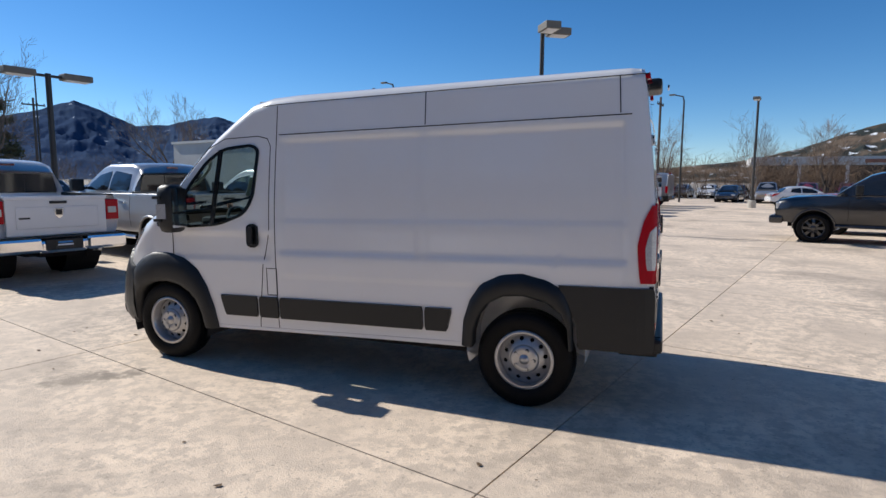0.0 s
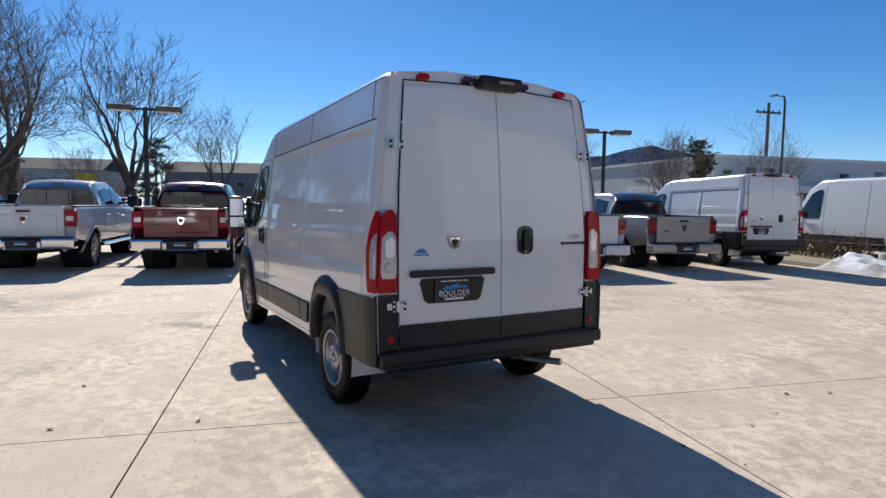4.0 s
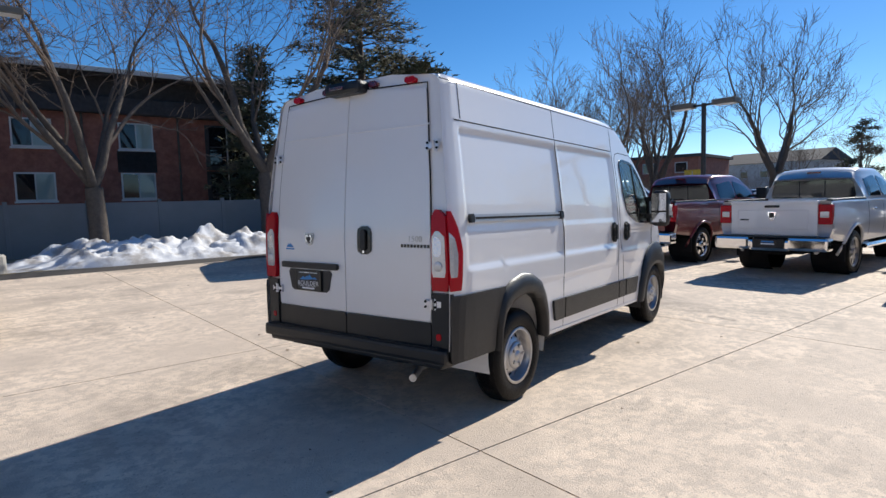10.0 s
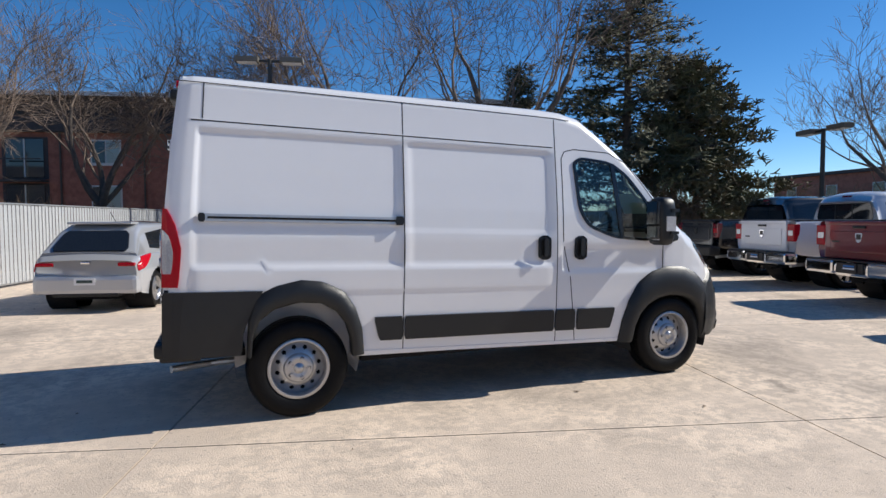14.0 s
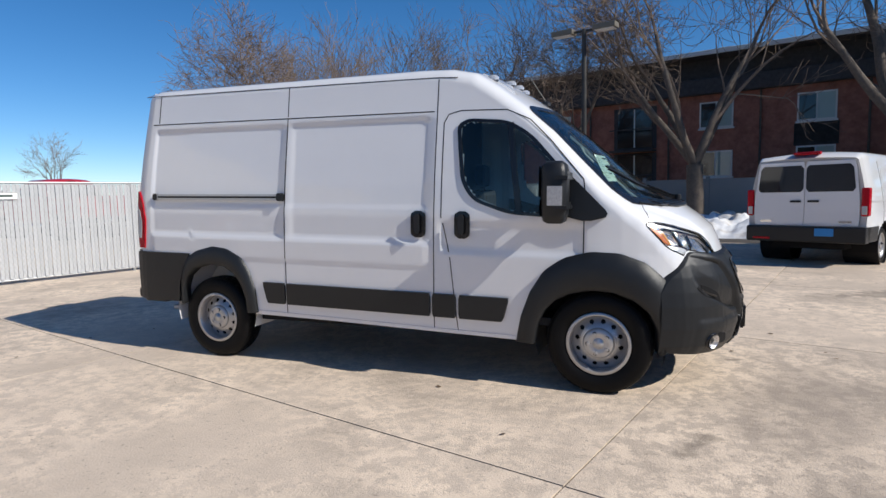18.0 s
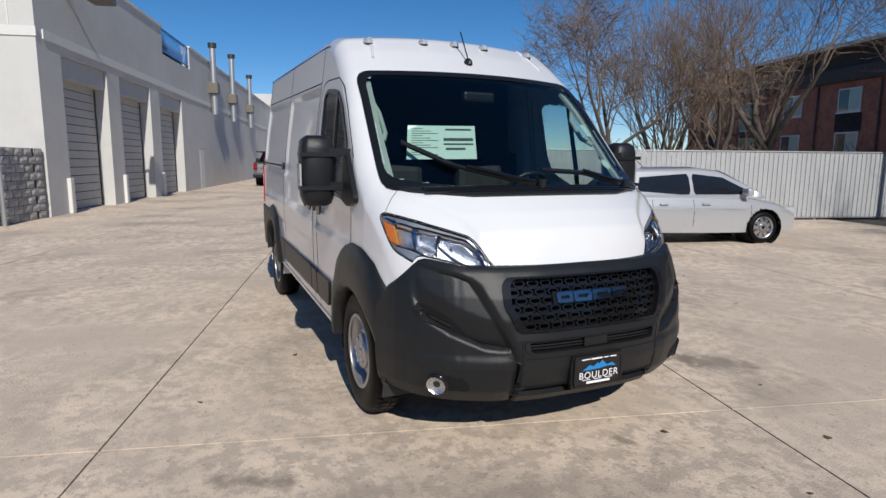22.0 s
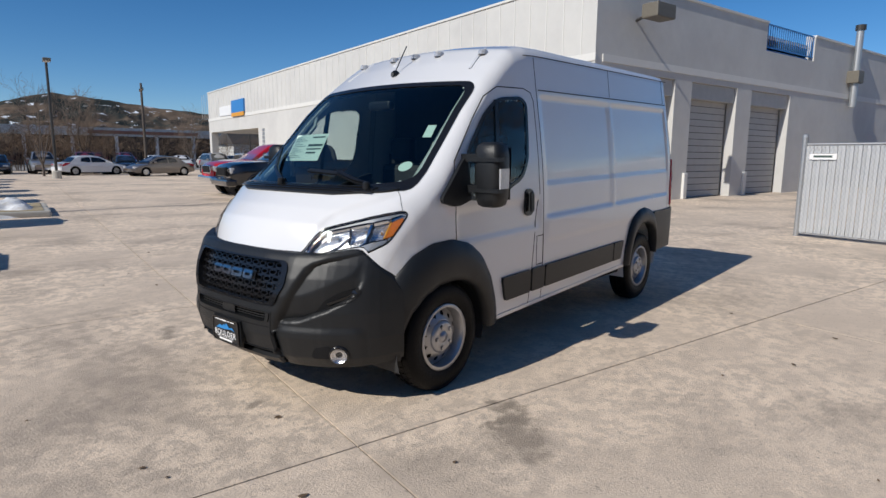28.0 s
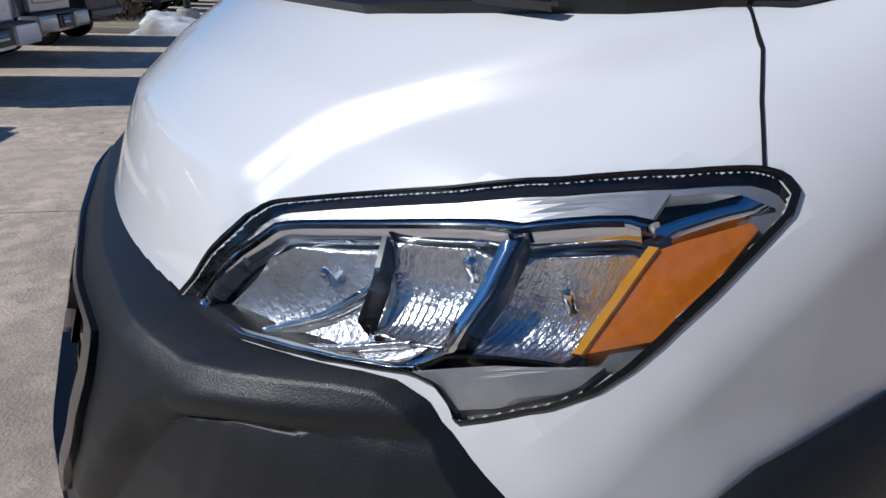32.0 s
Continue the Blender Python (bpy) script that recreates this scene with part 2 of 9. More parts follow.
def tube(points, radius, n=8, closed_ends=True):
    """Verts and faces of a round bar along points; radius may be a list."""
    pts = [Vector(p) for p in points]
    rad = radius if isinstance(radius, (list, tuple)) else [radius] * len(pts)
    vs = []
    for i, p in enumerate(pts):
        d = (pts[min(i + 1, len(pts) - 1)] - pts[max(i - 1, 0)]).normalized()
        u = d.orthogonal().normalized() if i == 0 else (u - d * u.dot(d)).normalized()
        w = d.cross(u)
        for j in range(n):
            t = 2 * math.pi * j / n
            vs.append(p + rad[i] * (u * math.cos(t) + w * math.sin(t)))
    fs = grid_faces(len(pts), n, True)
    if closed_ends:
        fs += [tuple(range(n))[::-1], tuple(range(len(vs) - n, len(vs)))]
    return vs, fs


def lerp_table(table, x, col=1):
    """Smooth value from rows (x, v, ...) in rising x."""
    if x <= table[0][0]:
        return table[0][col]
    for a, b in zip(table, table[1:]):
        if x <= b[0]:
            t = (x - a[0]) / (b[0] - a[0])
            return a[col] + (b[col] - a[col]) * t
    return table[-1][col]


def resample(poly, n):
    """n points along a closed outline."""
    pts = [Vector((p[0], p[1])) for p in poly]
    pts.append(pts[0])
    lens = [0.0]
    for a, b in zip(pts, pts[1:]):
        lens.append(lens[-1] + (b - a).length)
    out, k = [], 0
    for i in range(n):
        d = lens[-1] * i / n
        while lens[k + 1] < d:
            k += 1
        t = (d - lens[k]) / max(lens[k + 1] - lens[k], 1e-9)
        out.append(pts[k].lerp(pts[k + 1], t))
    return out


def rounded(poly, r, seg=5):
    """A closed outline with its corners rounded."""
    out, n = [], len(poly)
    for i in range(n):
        p, a, b = Vector(poly[i][:2]), Vector(poly[i - 1][:2]), Vector(poly[(i + 1) % n][:2])
        da, db = (a - p), (b - p)
        rr = min(r, da.length * 0.45, db.length * 0.45)
        s, e = p + da.normalized() * rr, p + db.normalized() * rr
        for k in range(seg + 1):
            t = k / seg
            out.append((1 - t) ** 2 * s + 2 * t * (1 - t) * p + t * t * e)
    return [(v.x, v.y) for v in out]


def span(poly, v):
    xs = []
    n = len(poly)
    for i in range(n):
        (x0, y0), (x1, y1) = poly[i][:2], poly[(i + 1) % n][:2]
        if (y0 <= v < y1) or (y1 <= v < y0):
            xs.append(x0 + (v - y0) / (y1 - y0) * (x1 - x0))
    return (min(xs), max(xs)) if len(xs) > 1 else None


def sheet(poly, place, off=0.004, thick=0.004, nr=10, nc=10):
    """A thin solid piece of the given outline, laid on the surface place(u, v, off)."""
    v0, v1 = min(p[1] for p in poly), max(p[1] for p in poly)
    rows = []
    for i in range(nr + 1):
        t = i / nr
        v = v0 + (v1 - v0) * (0.004 + 0.992 * t)
        s = span(poly, v)
        if s:
            rows.append([(s[0] + (s[1] - s[0]) * j / nc, v) for j in range(nc + 1)])
    vs, m = [], nc + 1
    if not thick:
        return [place(u, v, off) for row in rows for u, v in row], grid_faces(len(rows), m)
    for o in (off, off - thick):
        for row in rows:
            vs += [place(u, v, o) for u, v in row]
    k = len(rows) * m
    fs = grid_faces(len(rows), m)
    fs += [tuple(reversed([i + k for i in f])) for f in grid_faces(len(rows), m)]
    edge = [j for j in range(m)] + [i * m + m - 1 for i in range(1, len(rows))] + [(len(rows) - 1) * m + j for j in range(m - 2, -1, -1)] + [i * m for i in range(len(rows) - 2, 0, -1)]
    for a, b in zip(edge, edge[1:] + edge[:1]):
        fs.append((b, a, a + k, b + k))
    return vs, fs


def ring(outer, inner, place, off=0.006, thick=0.006, n=72):
    """A frame between two outlines, laid on a surface."""
    po, pi = resample(outer, n), resample(inner, n)
    # start both outlines at matching points
    best = min(range(n), key=lambda k: sum((po[i] - pi[(i + k) % n]).length for i in range(0, n, 6)))
    pi = pi[best:] + pi[:best]
    vs = []
    for o in (off, off - thick):
        vs += [place(p.x, p.y, o) for p in po] + [place(p.x, p.y, o) for p in pi]
    fs = []
    for i in range(n):
        j = (i + 1) % n
        fs.append((i, j, n + j, n + i))
        fs.append((n + i, n + j, 3 * n + j, 3 * n + i))
        fs.append((j, i, 2 * n + i, 2 * n + j))
    return vs, fs


def strip(path, width, place, off=0.003, thick=0.003):
    """A narrow band along a path on a surface."""
    pts = [Vector((p[0], p[1])) for p in path]
    vs = []
    for i, p in enumerate(pts):
        d = (pts[min(i + 1, len(pts) - 1)] - pts[max(i - 1, 0)]).normalized()
        nrm = Vector((-d.y, d.x)) * width / 2
        a, b = p + nrm, p - nrm
        vs += [place(a.x, a.y, off), place(b.x, b.y, off), place(a.x, a.y, off - thick), place(b.x, b.y, off - thick)]
    fs = []
    for i in range(len(pts) - 1):
        k = 4 * i
        fs += [(k, k + 1, k + 5, k + 4), (k, k + 4, k + 6, k + 2), (k + 1, k + 3, k + 7, k + 5)]
    return vs, fs


def dense(path, step=0.05):
    out = [Vector(path[0])]
    for a, b in zip(path, path[1:]):
        a, b = Vector(a), Vector(b)
        n = max(1, int((b - a).length / step))
        out += [a.lerp(b, (k + 1) / n) for k in range(n)]
    return out


def text_mesh(body, size, mat, depth=0.002, spacing=1.0):
    cu = bpy.data.curves.new("lettering", "FONT")
    cu.body, cu.size, cu.extrude, cu.align_x, cu.align_y, cu.space_character = body, size, depth, "CENTER", "CENTER", spacing
    ob = new("lettering", cu)
    bpy.context.view_layer.update()
    me = bpy.data.meshes.new_from_object(ob.evaluated_get(bpy.context.evaluated_depsgraph_get()))
    bpy.data.objects.remove(ob)
    bpy.data.curves.remove(cu)
    me.name = "lettering"
    me.materials.clear()
    me.materials.append(mat)
    return me


def boxes_raw(x0, x1, y0, y1, z0, z1):
    return [(x, y, z) for x in (x0, x1) for y in (y0, y1) for z in (z0, z1)]


BOX_F = [(0, 1, 3, 2), (4, 6, 7, 5), (0, 4, 5, 1), (2, 3, 7, 6), (0, 2, 6, 4), (1, 5, 7, 3)]

from mathutils.bvhtree import BVHTree

# ================= the white high-roof cargo van =================
RAKE = 0.022


def rk(x, y, z):
    """The body sits a little nose-down on its wheels."""
    return Vector((x + RAKE * (z - 0.4), y, z - RAKE * x))


# side edge: x, height of the edge, bow forward at the middle, crown, corner radius, width factor
STATIONS = [
    (-2.65, 2.44, 0.0, 0.04, 0.10, 0.966), (-2.62, 2.444, 0.0, 0.045, 0.10, 0.980), (-2.54, 2.45, 0.0, 0.05, 0.10, 0.995), (-2.40, 2.45, 0.0, 0.055, 0.10, 1.0),
    (0.30, 2.445, 0.0, 0.06, 0.10, 1.0), (0.55, 2.435, 0.02, 0.06, 0.11, 1.0), (0.74, 2.395, 0.06, 0.05, 0.12, 1.0),
    (0.90, 2.29, 0.10, 0.035, 0.12, 1.0), (1.12, 2.125, 0.15, 0.02, 0.11, 1.0), (1.34, 1.93, 0.18, 0.012, 0.10, 1.0),
    (1.53, 1.72, 0.23, 0.01, 0.10, 1.0), (1.72, 1.515, 0.28, 0.01, 0.10, 1.0), (1.865, 1.405, 0.295, 0.02, 0.11, 0.992),
    (1.985, 1.335, 0.30, 0.03, 0.13, 0.975), (2.10, 1.245, 0.30, 0.04, 0.16, 0.952), (2.20, 1.15, 0.295, 0.05, 0.19, 0.925),
    (2.275, 1.06, 0.262, 0.055, 0.21, 0.89), (2.33, 0.985, 0.245, 0.05, 0.21, 0.845), (2.36, 0.93, 0.235, 0.04, 0.20, 0.80)]
# how far the flanks draw in low down, behind the flares
LOW_TAPER = [(-3.0, 1.0), (1.93, 0.998), (2.06, 0.985), (2.14, 0.955), (2.22, 0.91), (2.30, 0.86), (2.36, 0.80)]


def st(x, col):
    return lerp_table(STATIONS, x, col)


def bumpf(v, a, b, e):
    """1 between a and b with soft edges e."""
    f = lambda t: 0 if t <= 0 else 1 if t >= 1 else t * t * (3 - 2 * t)
    return f((v - a) / e + 0.5) * f((b - v) / e + 0.5)


WIDTH = [(0.30, 0.975), (0.45, 0.995), (0.70, 1.005), (1.05, 1.008), (1.30, 1.003), (1.55, 0.985), (1.80, 0.955), (2.05, 0.920), (2.25, 0.893), (2.45, 0.868), (2.6, 0.85)]


def taper(x, z):
    """Draw-in of the flank towards tail and nose: less below the wing line than above it."""
    if x < 1.5:
        return st(x, 5)
    t = min(1.0, max(0.0, (z - 0.84) / 0.22))
    return lerp_table(LOW_TAPER, x) * (1 - t) + st(x, 5) * t


def side_y(x, z):
    y = lerp_table(WIDTH, z) * taper(x, z)
    # pressed panel fields and ledges of the load space
    y -= 0.018 * bumpf(x, -2.45, -0.95, 0.035) * bumpf(z, 1.098, 2.062, 0.04)
    y -= 0.018 * bumpf(x, -0.89, 0.42, 0.03) * bumpf(z, 1.098, 2.062, 0.04)
    y += 0.007 * bumpf(x, -2.45, 0.42, 0.03) * bumpf(z, 0.9, 1.378, 0.014)
    y -= 0.012 * bumpf(x, 0.52, 1.60, 0.04) * bumpf(z, 1.035, 1.25, 0.055)
    return y


def normal_place(f, flip=1):
    """place(u, v, off) on a surface f(u, v), moved out along its normal, then raked."""
    def place(u, v, off=0.0):
        p = f(u, v)
        if off:
            e = 0.004
            n = (f(u + e, v) - f(u - e, v)).cross(f(u, v + e) - f(u, v - e))
            if n.length > 1e-9:
                p = p + n.normalized() * off * flip
        return rk(*p)
    return place


def base_side(x, z):
    """The side without the pressed fields, for trim laid across them."""
    return lerp_table(WIDTH, z) * taper(x, z)


side_r = normal_place(lambda x, z: Vector((x, -side_y(x, z), z)), 1)
side_l = normal_place(lambda x, z: Vector((x, side_y(x, z), z)), -1)


CREASE = [(1.85, 0.90), (1.92, 0.85), (1.99, 0.78), (2.05, 0.68), (2.12, 0.59), (2.19, 0.55), (2.28, 0.55), (2.36, 0.58)]


def top_point(y, x):
    """The roof, screen and bonnet by distance from the middle and side station."""
    w = lerp_table(WIDTH, st(x, 1)) * st(x, 5)
    q = 1 - min(1.0, abs(y) / w) ** 2
    z = st(x, 1) + st(x, 3) * q
    if x > 1.85:
        z += 0.024 * bumpf(abs(y), -1.0, lerp_table(CREASE, x), 0.04) * bumpf(x, 1.91, 2.29, 0.10)
    return Vector((x + st(x, 2) * q, y, z))


top_at = normal_place(top_point, -1)


def rear_point(y, z):
    """The rear doors: upright below, leaning in towards the roof."""
    lean = max(0.0, z - 1.30)
    return Vector((-2.655 + 0.05 * lean + 0.035 * lean * lean + 0.03 * (abs(y) / 0.95) ** 4, y, z))


rear_at = normal_place(rear_point, -1)

van = thing("cargo_van", pose(0, 0, 0), "white high-roof cargo van with black lower cladding on steel wheels", "van")

# openings in the skin
WIN_OUT = rounded([(0.635, 2.00), (0.72, 2.045), (1.04, 2.02), (1.22, 1.91), (1.47, 1.63), (1.485, 1.30), (1.06, 1.325), (0.775, 1.425), (0.68, 1.57)], 0.09, 6)
WIN_IN = rounded([(0.665, 1.985), (0.735, 2.02), (1.03, 1.995), (1.20, 1.89), (1.445, 1.62), (1.455, 1.325), (1.07, 1.35), (0.795, 1.445), (0.71, 1.58)], 0.08, 6)
# screen outline: across, side station
SCR_OUT = rounded([(-0.845, 1.115), (0.845, 1.115), (0.905, 1.895), (0.55, 1.955), (-0.55, 1.955), (-0.905, 1.895)], 0.10, 6)
SCR_IN = rounded([(-0.795, 1.15), (0.795, 1.15), (0.86, 1.80), (0.50, 1.865), (-0.50, 1.865), (-0.86, 1.80)], 0.09, 6)


def inside(poly, x, y):
    s = span(poly, y)
    return s is not None and s[0] < x < s[1]


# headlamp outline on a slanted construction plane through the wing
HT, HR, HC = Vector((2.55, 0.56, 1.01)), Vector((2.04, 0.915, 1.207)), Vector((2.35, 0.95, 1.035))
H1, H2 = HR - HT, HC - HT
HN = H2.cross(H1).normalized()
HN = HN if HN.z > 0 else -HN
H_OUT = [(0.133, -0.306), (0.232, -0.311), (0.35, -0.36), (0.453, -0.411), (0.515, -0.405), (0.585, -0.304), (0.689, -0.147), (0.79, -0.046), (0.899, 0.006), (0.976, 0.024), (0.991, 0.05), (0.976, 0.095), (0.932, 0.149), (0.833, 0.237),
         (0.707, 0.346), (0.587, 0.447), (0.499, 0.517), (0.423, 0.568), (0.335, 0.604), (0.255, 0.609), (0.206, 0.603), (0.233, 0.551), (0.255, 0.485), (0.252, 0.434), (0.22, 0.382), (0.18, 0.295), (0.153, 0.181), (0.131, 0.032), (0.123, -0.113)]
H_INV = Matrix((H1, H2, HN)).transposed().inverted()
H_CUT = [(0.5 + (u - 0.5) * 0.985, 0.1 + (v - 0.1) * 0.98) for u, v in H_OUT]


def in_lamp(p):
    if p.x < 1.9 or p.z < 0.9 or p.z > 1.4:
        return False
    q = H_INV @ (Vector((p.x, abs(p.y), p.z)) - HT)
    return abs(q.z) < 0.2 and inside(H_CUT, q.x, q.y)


def van_skin(whole=False):
    xs = list(np.arange(-2.645, -2.40, 0.02)) + list(np.arange(-2.40, 0.5, 0.045)) + list(np.arange(0.5, 1.85, 0.025)) + list(np.arange(1.85, 2.3550, 0.014)) + [2.36]
    NS, NC, NT = 90, 9, 44
    vs, info = [], []
    for x in xs:
        zt, k, crown, r = st(x, 1), st(x, 2), st(x, 3), st(x, 4)
        half = []
        zb = 0.475 if x < -1.98 else 0.40 if x < 2.0 else 0.40 + (x - 2.0) * 0.9
        wt = lerp_table(WIDTH, zt) * st(x, 5)
        zr = zt - r
        for i in range(NS):
            z = zb + (zr - zb) * i / (NS - 1)
            half.append((x, side_y(x, z), z, "s"))
        ys = side_y(x, zr)
        for i in range(1, NC):
            t = math.pi / 2 * i / NC
            yc = ys - r * (1 - math.cos(t)) * 0.92
            half.append((x + k * max(0.0, 1 - (yc / wt) ** 2), yc, zr + r * math.sin(t) * 0.985 + crown * max(0.0, 1 - (yc / wt) ** 2), "c"))
        y0 = ys - r * 0.92
        for i in range(NT + 1):
            y = y0 * (1 - i / NT)
            p = top_point(y, x)
            half.append((p.x, y, p.z if i else zr + r * 0.992 + crown * max(0.0, 1 - (y / wt) ** 2), "t"))
        if x < -2.3:
            # the tail leans in with the rear doors
            k = min(1.0, (-2.3 - x) / 0.3)
            half = [(a + k * (0.05 * max(0.0, c - 1.30) + 0.035 * max(0.0, c - 1.30) ** 2), b, c, t) for a, b, c, t in half]
        row = [(a, b, c) for a, b, c, _ in half] + [(a, -b, c) for a, b, c, _ in reversed(half[:-1])]
        vs += [rk(*p) for p in row]
        info.append((x, row))
    n = len(info[0][1])
    fs = []
    for i in range(len(xs) - 1):
        xm = (xs[i] + xs[i + 1]) / 2
        for j in range(n - 1):
            a, b = info[i][1][j], info[i + 1][1][j + 1]
            cx, cy, cz = (a[0] + b[0]) / 2, (a[1] + b[1]) / 2, (a[2] + b[2]) / 2
            is_side = j < NS - 1 or j >= n - NS
            if whole:
                fs.append((i * n + j, (i + 1) * n + j, (i + 1) * n + j + 1, i * n + j + 1))
                continue
            quad = (i * n + j, (i + 1) * n + j, (i + 1) * n + j + 1, i * n + j + 1)
            hits = sum(in_lamp(vs[q]) for q in quad)
            if hits == 4:
                continue
            if hits:
                # fine strips along the lamp opening
                A, B, C, D = (vs[q] for q in quad)
                m = 8
                base = len(vs)
                vs += [A.lerp(B, p / m).lerp(D.lerp(C, p / m), q / m) for p in range(m + 1) for q in range(m + 1)]
                for p in range(m):
                    for q in range(m):
                        f4 = (base + p * (m + 1) + q, base + (p + 1) * (m + 1) + q, base + (p + 1) * (m + 1) + q + 1, base + p * (m + 1) + q + 1)
                        if not in_lamp(sum((vs[t] for t in f4), Vector()) / 4):
                            fs.append(f4)
                continue
            if is_side:
                if math.hypot(xm - 1.727, cz - 0.41) < 0.455 or math.hypot(xm + 1.727, cz - 0.42) < 0.455:
                    continue
                if inside(WIN_IN, xm, cz):
                    continue
            elif inside(SCR_IN, cy, xm):
                continue
            elif xm > 2.1 and abs(cy) < 0.62:
                # the bonnet ends in one clean line over the bumper
                zq = [info[i][1][j][2], info[i + 1][1][j][2], info[i + 1][1][j + 1][2], info[i][1][j + 1][2]]
                if max(zq) < 1.048:
                    continue
                if min(zq) < 1.048:
                    A, B, C, D = (vs[q] for q in quad)
                    m = 10
                    base = len(vs)
                    vs += [A.lerp(B, p / m).lerp(D.lerp(C, p / m), q / m) for p in range(m + 1) for q in range(m + 1)]
                    for p in range(m):
                        for q in range(m):
                            u, v = (p + 0.5) / m, (q + 0.5) / m
                            if (zq[0] * (1 - u) + zq[1] * u) * (1 - v) + (zq[3] * (1 - u) + zq[2] * u) * v >= 1.048:
                                fs.append((base + p * (m + 1) + q, base + (p + 1) * (m + 1) + q, base + (p + 1) * (m + 1) + q + 1, base + p * (m + 1) + q + 1))
                    continue
            fs.append((i * n + j, (i + 1) * n + j, (i + 1) * n + j + 1, i * n + j + 1))
    return vs, fs


body = part("body", van_skin(), PAINT_WHITE, van, sm=True)
SKIN = BVHTree.FromPolygons(*van_skin(True))


# rear face frame around the doors, and the doors
def rear_sheet(poly, off, thick=0.006, nr=14, nc=12):
    return sheet(poly, rear_at, off, thick, nr, nc)


rear_outline = [(-0.966, 0.46)] + [(-lerp_table(WIDTH, z) * 0.975, z) for z in np.arange(0.5, 2.36, 0.06)] + [(-0.835, 2.435), (-0.77, 2.47), (-0.4, 2.494), (0, 2.502), (0.4, 2.494), (0.77, 2.47), (0.835, 2.435)] + [(lerp_table(WIDTH, z) * 0.975, z) for z in np.arange(2.34, 0.49, -0.06)] + [(0.966, 0.46)]
part("rear_frame", sheet(rear_outline, rear_at, -0.012, 0.03, 40, 24), PAINT_WHITE, van, sm=False)
for s in (1, -1):
    outer = [(s * 0.004, 0.735), (s * 0.815, 0.735), (s * 0.82, 1.3), (s * 0.80, 1.7), (s * 0.765, 2.1), (s * 0.735, 2.385), (s * 0.004, 2.415)]
    poly = rounded(outer, 0.02, 3)
    door = part("rear_door", rear_sheet(poly, 0.004, 0.016, 30, 14), PAINT_WHITE, van)
    # pressed swage lines across each door
    for z, w in ((1.365, 0.018), (2.10, 0.012)):
        part("swage", strip(dense([(s * 0.03, z), (s * 0.79, z)], 0.06), w, rear_at, 0.009, 0.006), PAINT_WHITE, door)
    part("lower_panel", rear_sheet(rounded([(s * 0.006, 0.56), (s * 0.815, 0.56), (s * 0.815, 0.728), (s * 0.006, 0.728)], 0.01, 2), 0.006, 0.02, 6, 8), PLASTIC, door)
    # door edge gap
    part("seam", strip(dense([(s * 0.823, 0.56), (s * 0.827, 1.3), (s * 0.807, 1.7), (s * 0.772, 2.1), (s * 0.742, 2.393), (0, 2.422)]), 0.008, rear_at, 0.0, 0.004), SEAM, door)
    # hinges: two plates and a barrel each
    for z in (1.945, 0.862):
        hinge = part("hinge", rear_sheet(rounded([(s * 0.765, z - 0.035), (s * 0.765, z + 0.035), (s * 0.82, z + 0.028), (s * 0.82, z - 0.028)], 0.012, 3), 0.020, 0.014, 4, 4), ZINC, door, "bright steel door hinge")
        part("hinge_leaf", rear_sheet(rounded([(s * 0.845, z - 0.042), (s * 0.845, z + 0.042), (s * (0.905 if z < 1.5 else 0.872), z + 0.036), (s * (0.905 if z < 1.5 else 0.872), z - 0.036)], 0.012, 3), 0.018, 0.014, 4, 4), ZINC, hinge)
        p = rear_at(s * 0.832, z, 0.022)
        part("hinge_barrel", tube([p - Vector((0, 0, 0.035)), p + Vector((0, 0, 0.035))], 0.011, 8), ZINC, hinge)
        bolt_v, bolt_f = lathe([(0.009, -0.004), (0.009, 0.004), (0.0, 0.004)], 8, "x")
        for yy in (0.785, 0.862):
            for dz in (-0.018, 0.018):
                q = rear_at(s * yy, z + dz, 0.026)
                part("bolt", ([Vector(v) + q for v in bolt_v], bolt_f), SEAM, hinge)
    # tail lamp: red top, clear middle with a round reversing lamp, red foot, wrapping round the corner
    lamp = part("tail_lamp", rear_sheet(rounded([(s * 0.838, 0.955), (s * 0.842, 1.50), (s * 0.885, 1.515), (s * 0.945, 1.47), (s * 0.966, 1.25), (s * 0.970, 0.955)], 0.02, 4), 0.030, 0.04, 12, 8), LENS_RED, van, "tall red and clear tail lamp")
    part("clear_section", rear_sheet(rounded([(s * 0.845, 1.05), (s * 0.848, 1.36), (s * 0.905, 1.366), (s * 0.946, 1.33), (s * 0.955, 1.05)], 0.02, 4), 0.034, 0.006, 8, 6), LENS_CLEAR, lamp)
    c = rear_at(s * 0.895, 1.125, 0.036)
    part("reversing_lamp", ([Vector(v) + c for v in lathe([(0.036, 0.004), (0.034, -0.004), (0.02, -0.007), (0.0, -0.008)], 20, "x")[0]], lathe([(0.036, 0.004), (0.034, -0.004), (0.02, -0.007), (0.0, -0.008)], 20, "x")[1]), LENS_CLEAR, lamp)
    part("turn_section", rear_sheet(rounded([(s * 0.86, 1.19), (s * 0.86, 1.325), (s * 0.90, 1.325), (s * 0.925, 1.29), (s * 0.92, 1.19)], 0.015, 3), 0.038, 0.005, 6, 5), REFLECTOR, lamp)
    part("lamp_ribs", joined(*[strip([(s * 0.838, z), (s * 0.955, z - 0.004)], 0.004, rear_at, 0.033, 0.004) for z in np.arange(1.375, 1.49, 0.018)]), LENS_RED, lamp)
    wrap = side_r if s < 0 else side_l
